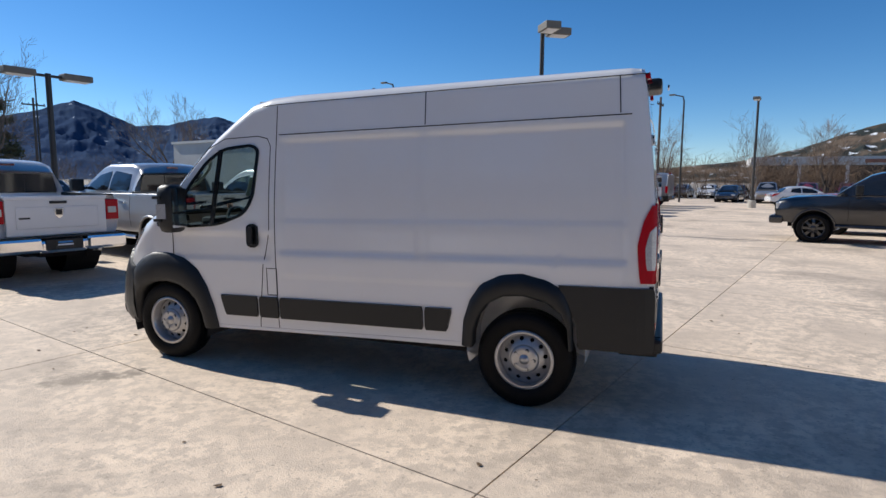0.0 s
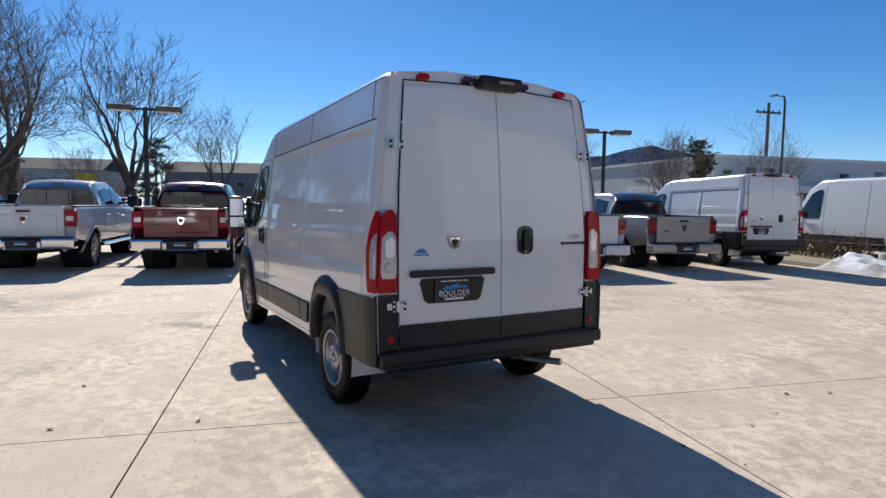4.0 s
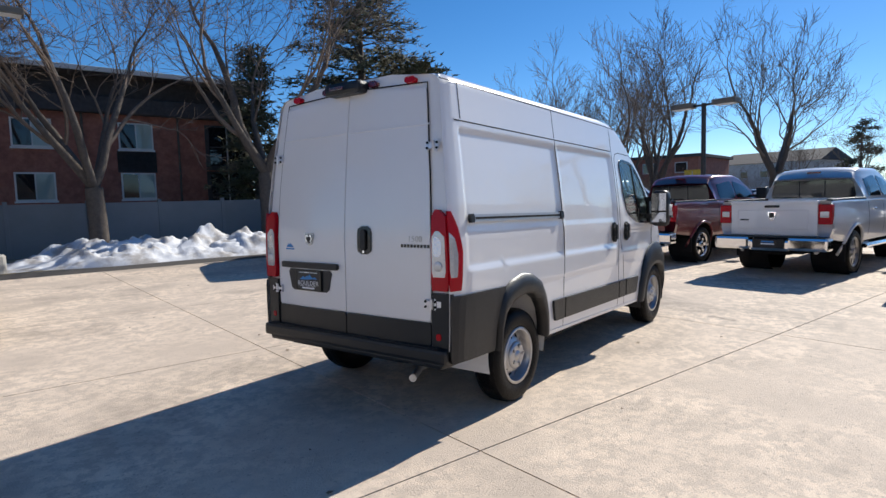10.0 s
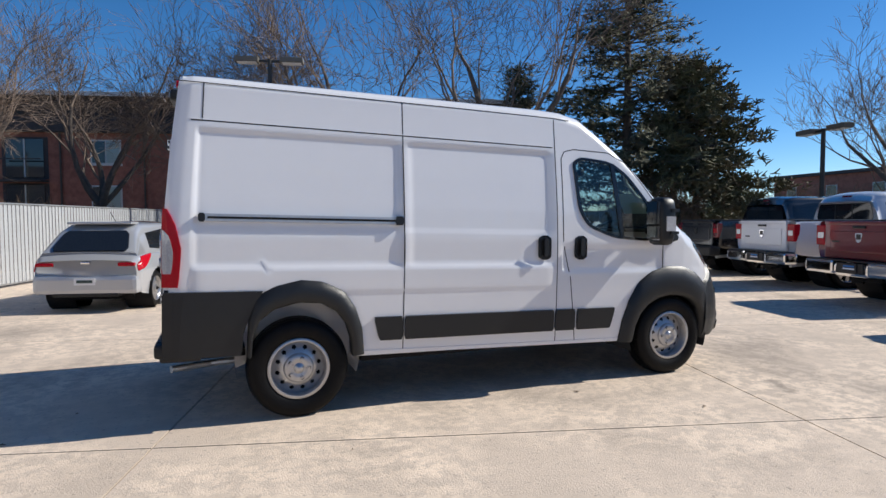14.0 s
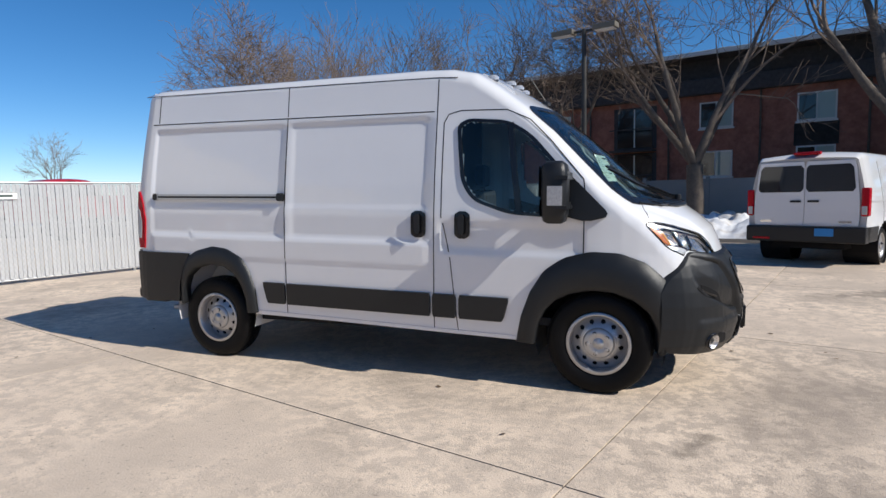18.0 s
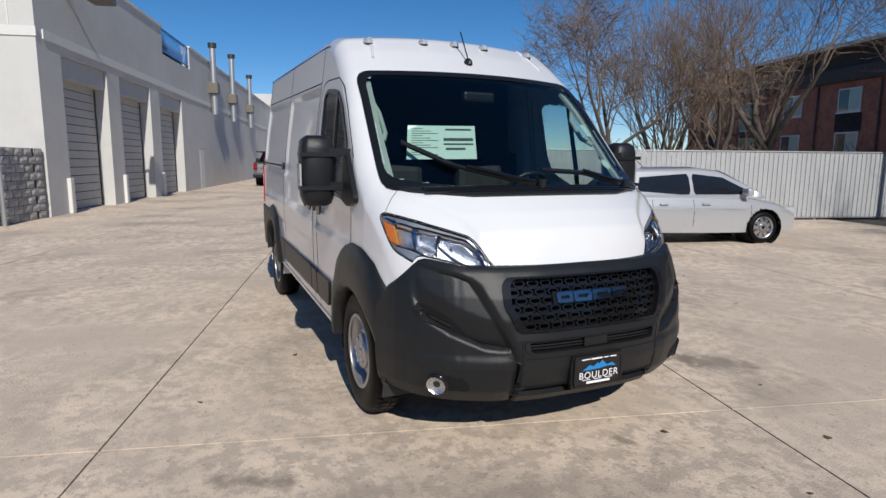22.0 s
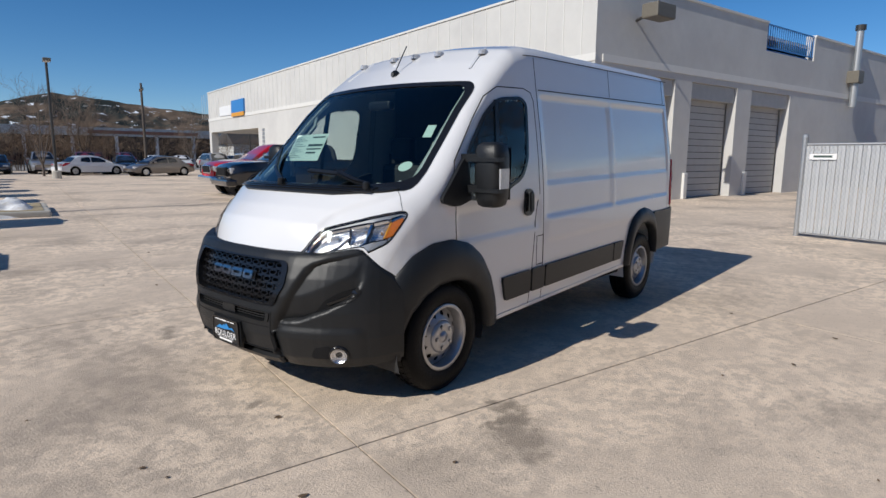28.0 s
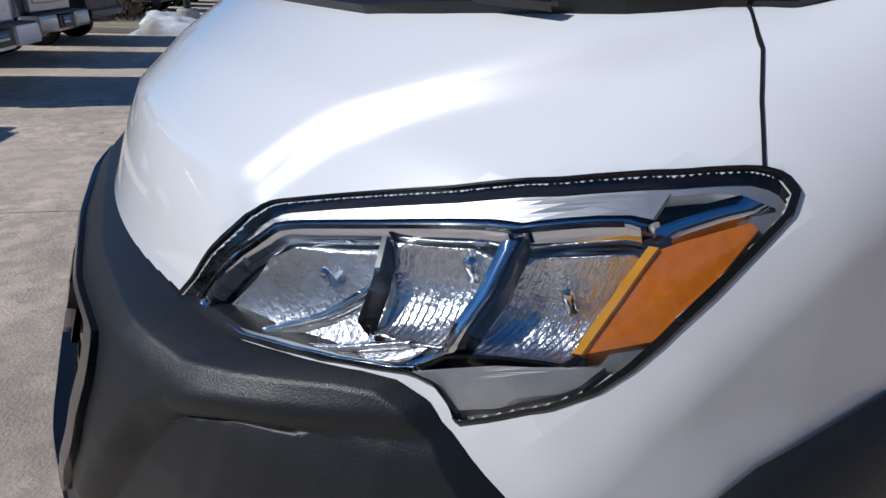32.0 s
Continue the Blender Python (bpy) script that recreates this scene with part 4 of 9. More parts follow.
def bump_point(u, z, shaped=True):
    a = min(abs(u), 1.0)
    s = 1 if u >= 0 else -1
    x, y = smooth_table(PLAN, a, 1), smooth_table(PLAN, a, 2)
    if a < 0.05:
        y = a * 1.2
    d = lerp_table(SETBACK, z)
    # proud grille surround and brow; corner panels stand behind a sharp line
    if a < 0.36 or not shaped:
        line = -1.0
    else:
        line = lerp_table(BROW_LINE, a)
    d -= 0.034 * bumpf(z, -1.0, line, 0.026 if a > 0.56 else 0.026 + 0.05 * min(1.0, (0.56 - a) / 0.04)) * (1.0 if a < 0.6 else max(0.35, 1 - (a - 0.6) * 3))
    # scoop over the lower ledge, opening outwards
    led = z - lerp_table(LEDGE, a)
    if led > -0.01 and shaped:
        d -= 0.052 * bumpf(a, 0.40, 0.77, 0.10) * bumpf(led, 0.0, 1.0, 0.030) * max(0.0, 1 - max(0.0, led) / 0.15) ** 1.2
    d += 0.012 * bumpf(z, -1.0, 0.60, 0.05) * bumpf(a, 0.37, 0.80, 0.05)
    c = 1 - a ** 4
    return Vector((x + d * (0.3 + 0.7 * c), s * (y + d * 0.45 * a * a), z))


bump_at = normal_place(bump_point, 1)
NU, NZ = 300, 110
bv = []
for i in range(NU + 1):
    u = -1 + 2 * i / NU
    lo, hi = lerp_table(BLOW, abs(u)), lerp_table(BTOP, abs(u))
    for j in range(NZ + 1):
        bv.append(bump_at(u, lo + (hi - lo) * j / NZ, 0.012))
    p = bump_point(u, hi)
    w = bumpf(abs(u), 0.46, 0.80, 0.12)
    bv.append(rk(p.x - 0.10 - 0.07 * w, p.y * (0.97 - 0.02 * w), hi + 0.005 - 0.004 * w))
bf = []
GRILLE = rounded([(-0.385, 0.99), (0.385, 0.99), (0.405, 0.96), (0.405, 0.87), (0.35, 0.745), (-0.35, 0.745), (-0.405, 0.87), (-0.405, 0.96)], 0.02, 4)
INTAKE = rounded([(-0.335, 0.695), (0.335, 0.695), (0.325, 0.635), (-0.325, 0.635)], 0.012, 3)
LIP = rounded([(-0.34, 0.455), (0.34, 0.455), (0.38, 0.405), (-0.38, 0.405)], 0.012, 3)
for i in range(NU):
    for j in range(NZ + 1):
        u = -1 + 2 * (i + 0.5) / NU
        lo, hi = lerp_table(BLOW, abs(u)), lerp_table(BTOP, abs(u))
        z = lo + (hi - lo) * (j + 0.5) / NZ
        if inside(GRILLE, u, z) or inside(INTAKE, u, z) or inside(LIP, u, z):
            continue
        k = NZ + 2
        bf.append((i * k + j, (i + 1) * k + j, (i + 1) * k + j + 1, i * k + j + 1))
bumper = part("front_bumper", (bv, bf), PLASTIC, van, "black moulded front bumper and grille surround", sm=True)


def grow(poly, d):
    cx, cy = sum(p[0] for p in poly) / len(poly), sum(p[1] for p in poly) / len(poly)
    out = []
    for x, y in poly:
        v = Vector((x - cx, y - cy))
        out.append((x + d * v.x / max(v.length, 1e-6) * 1.0, y + d * v.y / max(v.length, 1e-6)))
    return out


grille = part("grille_backing", joined(sheet(grow(GRILLE, 0.02), bump_at, -0.06, 0.004, 8, 16), sheet(grow(INTAKE, 0.01), bump_at, -0.05, 0.004, 4, 16), sheet(grow(LIP, 0.01), bump_at, -0.05, 0.004, 4, 16)), SEAM, van)
part("grille_frame", ring(grow(GRILLE, 0.022), grow(GRILLE, -0.012), bump_at, 0.022, 0.05, 100), PLASTIC_GLOSS, grille)
part("intake_frame", ring(grow(INTAKE, 0.014), grow(INTAKE, -0.008), bump_at, 0.018, 0.05, 80), PLASTIC, grille)
part("lip_frame", ring(grow(LIP, 0.012), grow(LIP, -0.006), bump_at, 0.018, 0.05, 80), PLASTIC, grille)
# honeycomb: rows of stretched hexagon outlines
cells = []
for r in range(6):
    z = 0.762 + r * 0.042
    for c in range(-7, 8):
        u = c * 0.062 + (0.031 if r % 2 else 0)
        if not inside(grow(GRILLE, -0.02), u, z) or abs(u) < 0.20 and 0.86 < z < 0.93:
            continue
        hexo = [(u - 0.028, z), (u - 0.020, z + 0.017), (u + 0.020, z + 0.017), (u + 0.028, z), (u + 0.020, z - 0.017), (u - 0.020, z - 0.017)]
        hexi = [(u - 0.0215, z), (u - 0.0155, z + 0.0095), (u + 0.0155, z + 0.0095), (u + 0.0215, z), (u + 0.0155, z - 0.0095), (u - 0.0155, z - 0.0095)]
        cells.append(ring(hexo, hexi, bump_at, -0.012, 0.022, 12))
part("honeycomb", joined(*cells), PLASTIC_GLOSS, grille)
for z in (0.782, 0.824, 0.866, 0.908, 0.95):
    sp = span(grow(GRILLE, -0.005), z)
    part("grille_bar", strip(dense([(sp[0], z), (sp[1], z)], 0.03), 0.009, bump_at, -0.008, 0.02), PLASTIC_GLOSS, grille)
# bright nameplate: five plain raised blocks on a dark bar
plate_dark = part("nameplate", strip(dense([(-0.20, 0.893), (0.20, 0.893)], 0.03), 0.06, bump_at, 0.002, 0.02), PLASTIC_GLOSS, grille)
for k, (u0, w) in enumerate(((-0.145, 0.040), (-0.055, 0.045), (0.045, 0.050), (0.145, 0.040))):
    part("name_block", ring(rounded([(u0 - w, 0.868), (u0 - w, 0.918), (u0 + w, 0.918), (u0 + w, 0.868)], 0.008, 2), rounded([(u0 - w * 0.55, 0.886), (u0 - w * 0.55, 0.901), (u0 + w * 0.55, 0.901), (u0 + w * 0.55, 0.886)], 0.004, 2), bump_at, 0.014, 0.014, 24), DARK_CHROME, plate_dark)
for z in (0.65, 0.665, 0.68):
    part("intake_bar", strip(dense([(-0.325, z), (0.325, z)], 0.04), 0.008, bump_at, -0.01, 0.02), PLASTIC, grille)
part("radar_cover", strip(dense([(-0.06, 0.665), (0.06, 0.665)], 0.03), 0.05, bump_at, 0.004, 0.03), PLASTIC, grille)
for z in (0.42, 0.44):
    part("lip_bar", strip(dense([(-0.36, z), (0.36, z)], 0.04), 0.008, bump_at, -0.01, 0.02), PLASTIC, grille)
# joint lines of the bumper pieces
for s in (1, -1):
    part("bumper_joint", joined(strip(dense([(s * 0.355, 0.70), (s * 0.35, 0.60), (s * 0.36, 0.42)], 0.03), 0.006, bump_at, 0.0135, 0.004),
                                strip(dense([(s * 0.40, 0.605), (s * 0.0, 0.60)], 0.03), 0.006, bump_at, 0.0135, 0.004)), SEAM, bumper)
    # dark sheet laid on the shell stands for the intake's shaded hollow
    pocket = part("side_intake", sheet(rounded([(s * 0.55, 0.685), (s * 0.62, 0.785), (s * 0.70, 0.835), (s * 0.785, 0.855), (s * 0.80, 0.825), (s * 0.75, 0.775), (s * 0.66, 0.725)], 0.014, 4), bump_at, 0.016, 0.006, 10, 10), SEAM, van)
    part("intake_vane", strip(dense([(s * 0.63, 0.762), (s * 0.70, 0.793), (s * 0.775, 0.825)], 0.02), 0.014, bump_at, 0.024, 0.014), PLASTIC_GLOSS, pocket)
    # fog lamp in a dark pocket
    fog_o = bump_at(s * 0.69, 0.455, 0.012)
    nx = (bump_at(s * 0.69, 0.455, 0.05) - fog_o).normalized()
    rot = nx.to_track_quat("X", "Z").to_matrix()
    fp = [(0.062, -0.01), (0.060, 0.010), (0.050, 0.014), (0.048, 0.006)]
    fv, ff = lathe(fp, 24, "x")
    fog = part("fog_lamp", ([rot @ Vector(v) + fog_o for v in fv], ff), PLASTIC_GLOSS, van, "round front fog lamp", sm=True)
    fv, ff = lathe([(0.050, 0.006), (0.042, -0.002), (0.02, -0.012), (0, -0.014)], 24, "x")
    part("reflector", ([rot @ Vector(v) + fog_o + nx * 0.012 for v in fv], ff), REFLECTOR, fog, sm=True)
    fv, ff = lathe([(0.049, 0.008), (0.035, 0.014), (0, 0.017)], 24, "x")
    part("lens", ([rot @ Vector(v) + fog_o for v in fv], ff), GLASS_CLEAR, fog, sm=True)
    part("fog_pocket", sheet(rounded([(s * 0.55, 0.43), (s * 0.58, 0.50), (s * 0.66, 0.515), (s * 0.66, 0.43)], 0.02, 3), bump_at, 0.015, 0.01, 6, 6), SEAM, fog)

# front plate
front_holder = part("front_plate_holder", sheet(rounded([(-0.165, 0.425), (-0.165, 0.60), (0.165, 0.60), (0.165, 0.425)], 0.012, 3), lambda y, z, off=0.0: rk(2.725 + off, y, z), 0.012, 0.02, 4, 4), PLASTIC, van)
dealer_plate(front_holder, lambda y, z, off=0.0: rk(2.722 + off, y, z), 0.0, 0.515, 1, 1.0)

# ---- headlamps set flush in the wings: clear lens over fluted bowls, bright brow and amber corner ----
for s in (1, -1):
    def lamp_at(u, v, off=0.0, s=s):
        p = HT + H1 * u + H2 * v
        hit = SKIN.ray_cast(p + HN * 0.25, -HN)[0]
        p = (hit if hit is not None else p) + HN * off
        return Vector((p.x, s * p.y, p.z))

    def bowl_at(cu, cv, ru, rv, deep):
        return lambda u, v, off=0.0: lamp_at(u, v, off - deep * max(0.0, 1 - ((u - cu) / ru) ** 2 - ((v - cv) / rv) ** 2))

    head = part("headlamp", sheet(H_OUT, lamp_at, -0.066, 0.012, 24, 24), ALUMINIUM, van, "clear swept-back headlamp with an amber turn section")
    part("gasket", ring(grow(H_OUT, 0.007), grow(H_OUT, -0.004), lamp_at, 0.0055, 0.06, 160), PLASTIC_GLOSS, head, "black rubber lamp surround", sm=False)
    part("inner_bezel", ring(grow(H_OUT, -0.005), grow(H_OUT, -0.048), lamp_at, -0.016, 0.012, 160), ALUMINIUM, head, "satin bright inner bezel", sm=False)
    part("upper_housing", sheet([(0.515, -0.385), (0.585, -0.285), (0.689, -0.13), (0.79, -0.03), (0.88, 0.02), (0.789, 0.115), (0.765, 0.08), (0.66, 0.0), (0.557, -0.18), (0.49, -0.34)], lamp_at, -0.014, 0.006, 16, 6), ALUMINIUM, head, "satin grey upper housing")
    part("bright_brow", strip(dense([(0.16, -0.20), (0.19, -0.25), (0.353, -0.330), (0.464, -0.340), (0.557, -0.164), (0.652, -0.004), (0.668, 0.04), (0.779, 0.094), (0.79, 0.118)], 0.03), 0.036, lamp_at, -0.010, 0.03), CHROME, head, "bright chrome brow", sm=True)
    part("brow_groove", strip(dense([(0.19, -0.235), (0.355, -0.312), (0.455, -0.318), (0.545, -0.150), (0.636, 0.008), (0.655, 0.055), (0.765, 0.108)], 0.03), 0.006, lamp_at, -0.006, 0.006), PLASTIC_GLOSS, head)
    part("indicator_brow", strip(dense([(0.781, 0.138), (0.87, 0.10), (0.945, 0.08)], 0.02), 0.045, lamp_at, -0.012, 0.02), CHROME, head, "dark bright-work over the turn signal", sm=True)
    hb, sb, lb = bowl_at(0.33, -0.03, 0.26, 0.36, 0.040), bowl_at(0.47, 0.13, 0.20, 0.26, 0.040), bowl_at(0.55, 0.27, 0.24, 0.22, 0.034)
    part("high_beam_bowl", sheet([(0.168, -0.212), (0.402, -0.31), (0.455, -0.285), (0.54, -0.105), (0.433, 0.054), (0.311, 0.187), (0.35, 0.33), (0.28, 0.349), (0.212, 0.246), (0.18, 0.053)], hb, -0.024, 0.004, 26, 18), REFLECTOR, head, sm=True)
    part("beam_fin", strip(dense([(0.20, -0.02), (0.32, 0.02), (0.43, 0.02)], 0.02), 0.030, hb, -0.006, 0.02), CHROME, head, sm=True)
    part("beam_shelf", strip(dense([(0.19, 0.08), (0.25, 0.20), (0.33, 0.30)], 0.02), 0.020, hb, -0.012, 0.01), REFLECTOR, head, sm=True)
    part("side_bowl", sheet([(0.546, -0.095), (0.615, 0.016), (0.617, 0.09), (0.35, 0.353), (0.322, 0.299), (0.323, 0.185)], sb, -0.020, 0.004, 22, 16), REFLECTOR, head, sm=True)
    part("low_beam_bowl", sheet([(0.63, 0.096), (0.751, 0.168), (0.741, 0.193), (0.459, 0.461), (0.326, 0.39)], lb, -0.022, 0.004, 22, 16), REFLECTOR, head, sm=True)
    # fine flutes across the bowls
    for k in range(10):
        t = (k + 0.5) / 10
        part("flute", strip(dense([(0.552 + 0.06 * t, -0.08 + 0.10 * t), (0.327 + 0.023 * t, 0.195 + 0.15 * t)], 0.03), 0.004, sb, -0.018, 0.003), REFLECTOR, head)
    for k in range(14):
        t = (k + 0.5) / 14
        part("flute", strip(dense([(0.638 + 0.108 * t, 0.108 + 0.07 * t), (0.333 + 0.122 * t, 0.388 + 0.068 * t)], 0.03), 0.004, lb, -0.020, 0.003), REFLECTOR, head)
    # bulbs on stems
    for u, v, r in ((0.41, -0.10, 0.006), (0.575, 0.06, 0.008), (0.60, 0.24, 0.006)):
        o = lamp_at(u, v, -0.052)
        nn = (lamp_at(u, v, 0.02) - o).normalized()
        e1 = nn.orthogonal().normalized()
        e2 = nn.cross(e1)
        cv, cf = lathe([(r * 1.3, 0.0), (r, 0.006), (r, 0.020), (r * 0.7, 0.026), (0, 0.028)], 16, "z")
        part("bulb_cap", ([o + e1 * a + e2 * b + nn * c for a, b, c in cv], cf), CHROME, head, sm=True)
    part("beam_divider", strip(dense([(0.54, -0.10), (0.433, 0.054), (0.315, 0.187)], 0.03), 0.008, lamp_at, -0.014, 0.03), PLASTIC_GLOSS, head)
    part("bright_divider", strip(dense([(0.628, 0.085), (0.49, 0.24), (0.338, 0.385), (0.275, 0.392)], 0.03), 0.020, lamp_at, -0.008, 0.03), CHROME, head, sm=True)
    part("divider_edge", strip(dense([(0.642, 0.098), (0.505, 0.252), (0.352, 0.398)], 0.03), 0.006, lamp_at, -0.005, 0.02), PLASTIC_GLOSS, head)
    part("lower_edge", strip(dense([(0.15, -0.21), (0.15, 0.03), (0.175, 0.181), (0.205, 0.29), (0.245, 0.375), (0.275, 0.40)], 0.03), 0.014, lamp_at, -0.008, 0.03), CHROME, head, sm=True)
    part("bezel", strip(dense([(0.28, 0.412), (0.326, 0.402), (0.442, 0.482), (0.475, 0.465)], 0.02), 0.012, lamp_at, -0.006, 0.03), PLASTIC_GLOSS, head)
    amber = part("turn_signal", sheet([(0.744, 0.198), (0.895, 0.143), (0.891, 0.162), (0.674, 0.367), (0.567, 0.446), (0.478, 0.455)], lamp_at, -0.008, 0.02, 16, 10), LENS_AMBER, head, "orange turn signal section")
    part("signal_edge", strip(dense([(0.742, 0.199), (0.6, 0.337), (0.472, 0.460)], 0.02), 0.010, lamp_at, -0.003, 0.02), LENS_YELLOW, amber)
    part("lower_trim", sheet([(0.258, 0.415), (0.438, 0.494), (0.507, 0.478), (0.404, 0.553), (0.287, 0.572), (0.239, 0.56), (0.265, 0.473)], lamp_at, -0.006, 0.03, 10, 10), ALUMINIUM, head, "satin grey lower trim")
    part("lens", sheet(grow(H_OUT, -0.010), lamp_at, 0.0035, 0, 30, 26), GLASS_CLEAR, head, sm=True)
    part("bonnet_gap", strip(dense([(1.40, -0.62), (1.27, -0.40), (1.12, -0.18), (0.99, 0.02)], 0.04), 0.0036, lamp_at, 0.0022, 0.004), SEAM, van)

# ---- wheels ----
def tyre_mesh(r=0.372, w=0.225, rim=0.222):
    prof = [(rim, -0.085), (rim + 0.02, -0.105), (rim + 0.075, -0.114), (r - 0.035, -0.108), (r - 0.012, -0.092), (r - 0.003, -0.07), (r, 0.0), (r - 0.003, 0.07), (r - 0.012, 0.092), (r - 0.035, 0.108), (rim + 0.075, 0.114), (rim + 0.02, 0.105), (rim, 0.085)]
    k = w / 0.228
    tread = []
    for row, (y0, y1) in enumerate(((-0.088, -0.05), (-0.045, -0.008), (0.008, 0.045), (0.05, 0.088))):
        for j in range(44):
            t0 = 2 * math.pi * (j + 0.25 * (row % 2)) / 44
            t1 = t0 + 2 * math.pi / 44 * 0.74
            vs = []
            for rr in (r - 0.008, r + 0.004):
                for y in (y0 * k, y1 * k):
                    for t in (t0, t1):
                        q = rr - (0.012 if abs(y) > 0.08 else 0)
                        vs.append((q * math.cos(t), y, q * math.sin(t)))
            tread.append((vs, [(4, 5, 7, 6), (0, 4, 6, 2), (1, 3, 7, 5), (2, 6, 7, 3), (0, 1, 5, 4)]))
    return lathe([(a, b * k) for a, b in prof], 48, "y"), joined(*tread)


def disc_with_holes(r0, r1, y_at, holes, hole_r, ring_r, n=180, phase=0.0):
    """A dished disc between two radii with round holes on a circle."""
    vs, fs = [], []
    nr = 14
    for i in range(nr + 1):
        rr = r0 + (r1 - r0) * i / nr
        for j in range(n):
            t = 2 * math.pi * j / n
            vs.append((rr * math.cos(t), y_at(rr), rr * math.sin(t)))
    for i in range(nr):
        rm = r0 + (r1 - r0) * (i + 0.5) / nr
        for j in range(n):
            t = 2 * math.pi * (j + 0.5) / n
            hit = False
            for h in range(holes):
                th = 2 * math.pi * (h + phase) / holes
                if (rm * math.cos(t) - ring_r * math.cos(th)) ** 2 + (rm * math.sin(t) - ring_r * math.sin(th)) ** 2 < hole_r ** 2:
                    hit = True
                    break
            if not hit:
                k = (j + 1) % n
                fs.append((i * n + j, i * n + k, (i + 1) * n + k, (i + 1) * n + j))
    return vs, fs


CASING, TREAD_BLOCKS = tyre_mesh()
TYRE = mesh_of("tyre", *CASING, RUBBER, True)
TREAD = mesh_of("tread", *TREAD_BLOCKS, RUBBER)
RIM_LIP = mesh_of("rim", *lathe([(0.205, 0.10), (0.226, 0.104), (0.230, 0.096), (0.222, 0.085), (0.205, 0.06), (0.196, -0.08), (0.222, -0.10)], 48, "y"), STEEL, True)
RIM_FACE = mesh_of("wheel_disc", *disc_with_holes(0.088, 0.205, lambda r: 0.052 + 0.022 * math.cos((r - 0.088) / 0.117 * math.pi) - 0.012 * (r > 0.19), 12, 0.0165, 0.158), STEEL, True)
# flat near-black disc paints the shade seen through the wheel's holes
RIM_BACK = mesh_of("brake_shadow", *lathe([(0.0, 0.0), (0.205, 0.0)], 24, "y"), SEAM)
HUB = mesh_of("hub_cover", *lathe([(0.112, 0.070), (0.108, 0.084), (0.095, 0.092), (0.06, 0.095), (0.045, 0.088), (0.036, 0.088), (0.033, 0.098), (0.0, 0.10)], 40, "y"), STEEL, True)
NUT = mesh_of("wheel_nut", *joined(lathe([(0.014, 0.088), (0.014, 0.097), (0.012, 0.104), (0.0, 0.105)], 6, "y")), STEEL)
NUT_CUP = mesh_of("nut_recess", *lathe([(0.019, 0.0925), (0.012, 0.094), (0.0, 0.094)], 14, "y"), SEAM)


def van_wheel(parent, x, s, z, yc):
    w = new("wheel")
    w.parent = parent
    w["label"] = "black tyre on a silver steel wheel"
    w.matrix_local = pose(x, s * yc, z, 0, 0, 0 if s > 0 else 180) @ pose(0, 0, 0, 0, 11 * x, 0)
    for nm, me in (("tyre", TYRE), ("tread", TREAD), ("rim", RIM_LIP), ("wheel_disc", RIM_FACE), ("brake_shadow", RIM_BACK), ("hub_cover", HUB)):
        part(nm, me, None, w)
    for k in range(5):
        t = 2 * math.pi * k / 5 + 0.3
        for nm, me in (("wheel_nut", NUT), ("nut_recess", NUT_CUP)):
            q = part(nm, me, None, w)
            q.location = (0.072 * math.cos(t), 0.0, 0.072 * math.sin(t))
    return w


for x in (1.727, -1.727):
    for s in (1, -1):
        van_wheel(van, x, s, 0.370, 0.895 if x > 0 else 0.885)

# underbody, axles, exhaust, tow eye
part("underbody", boxes([(-2.1, 2.35, -0.55, 0.55, 0.36, 0.42), (-1.25, 1.22, -0.94, 0.94, 0.37, 0.43), (-2.45, -2.1, -0.85, 0.85, 0.47, 0.53), (2.0, 2.4, -0.85, 0.85, 0.38, 0.46)], 0.01), SEAM, van)
part("rear_axle", joined(tube([(-1.727, -0.8, 0.30), (-1.727, 0.8, 0.30)], 0.035, 8)), SEAM, van)
part("exhaust", joined(tube([(-2.0, -0.45, 0.36), (-2.35, -0.47, 0.35), (-2.62, -0.62, 0.36)], 0.028, 10)), ALUMINIUM, van)
part("rear_cross_member", boxes([(-2.58, -2.5, -0.5, 0.75, 0.44, 0.50)], 0.01), SEAM, van)

# ---- cabin seen through the glass ----
cabin = part("dashboard", boxes([(1.38, 2.02, -0.86, 0.86, 0.95, 1.22), (1.42, 1.62, -0.20, 0.22, 1.18, 1.34), (1.50, 1.95, -0.84, 0.84, 1.2, 1.27)], 0.04), INTERIOR, van, "dark dashboard")
part("binnacle", boxes([(1.40, 1.62, 0.26, 0.66, 1.2, 1.35)], 0.04), INTERIOR, cabin)
wv, wf = lathe([(0.19 + 0.016 * math.cos(t), 0.016 * math.sin(t)) for t in np.linspace(0, 2 * math.pi, 9)], 32, "z")
steer = part("steering_wheel", ([Matrix.Rotation(radians(-62), 3, "Y") @ Vector(v) + Vector((1.26, 0.46, 1.27)) for v in wv], wf), PLASTIC, van, sm=True)
part("wheel_spoke", boxes([(1.26, 1.31, 0.30, 0.62, 1.24, 1.29)], 0.01), PLASTIC, steer)
for y in (0.46, -0.30, -0.62):
    seat = part("seat", boxes([(0.42, 0.95, y - 0.22, y + 0.22, 0.72, 0.90)], 0.06), INTERIOR, van, "dark fabric seat")
    part("backrest", boxes([(0.36, 0.52, y - 0.22, y + 0.22, 0.86, 1.50)], 0.06), INTERIOR, seat)
    part("headrest", boxes([(0.38, 0.48, y - 0.13, y + 0.13, 1.53, 1.75)], 0.04), INTERIOR, seat)
part("bulkhead", boxes([(0.28, 0.31, -0.93, 0.93, 0.45, 1.60), (0.28, 0.31, -0.84, 0.84, 1.60, 2.30)], 0.004), INTERIOR, van)
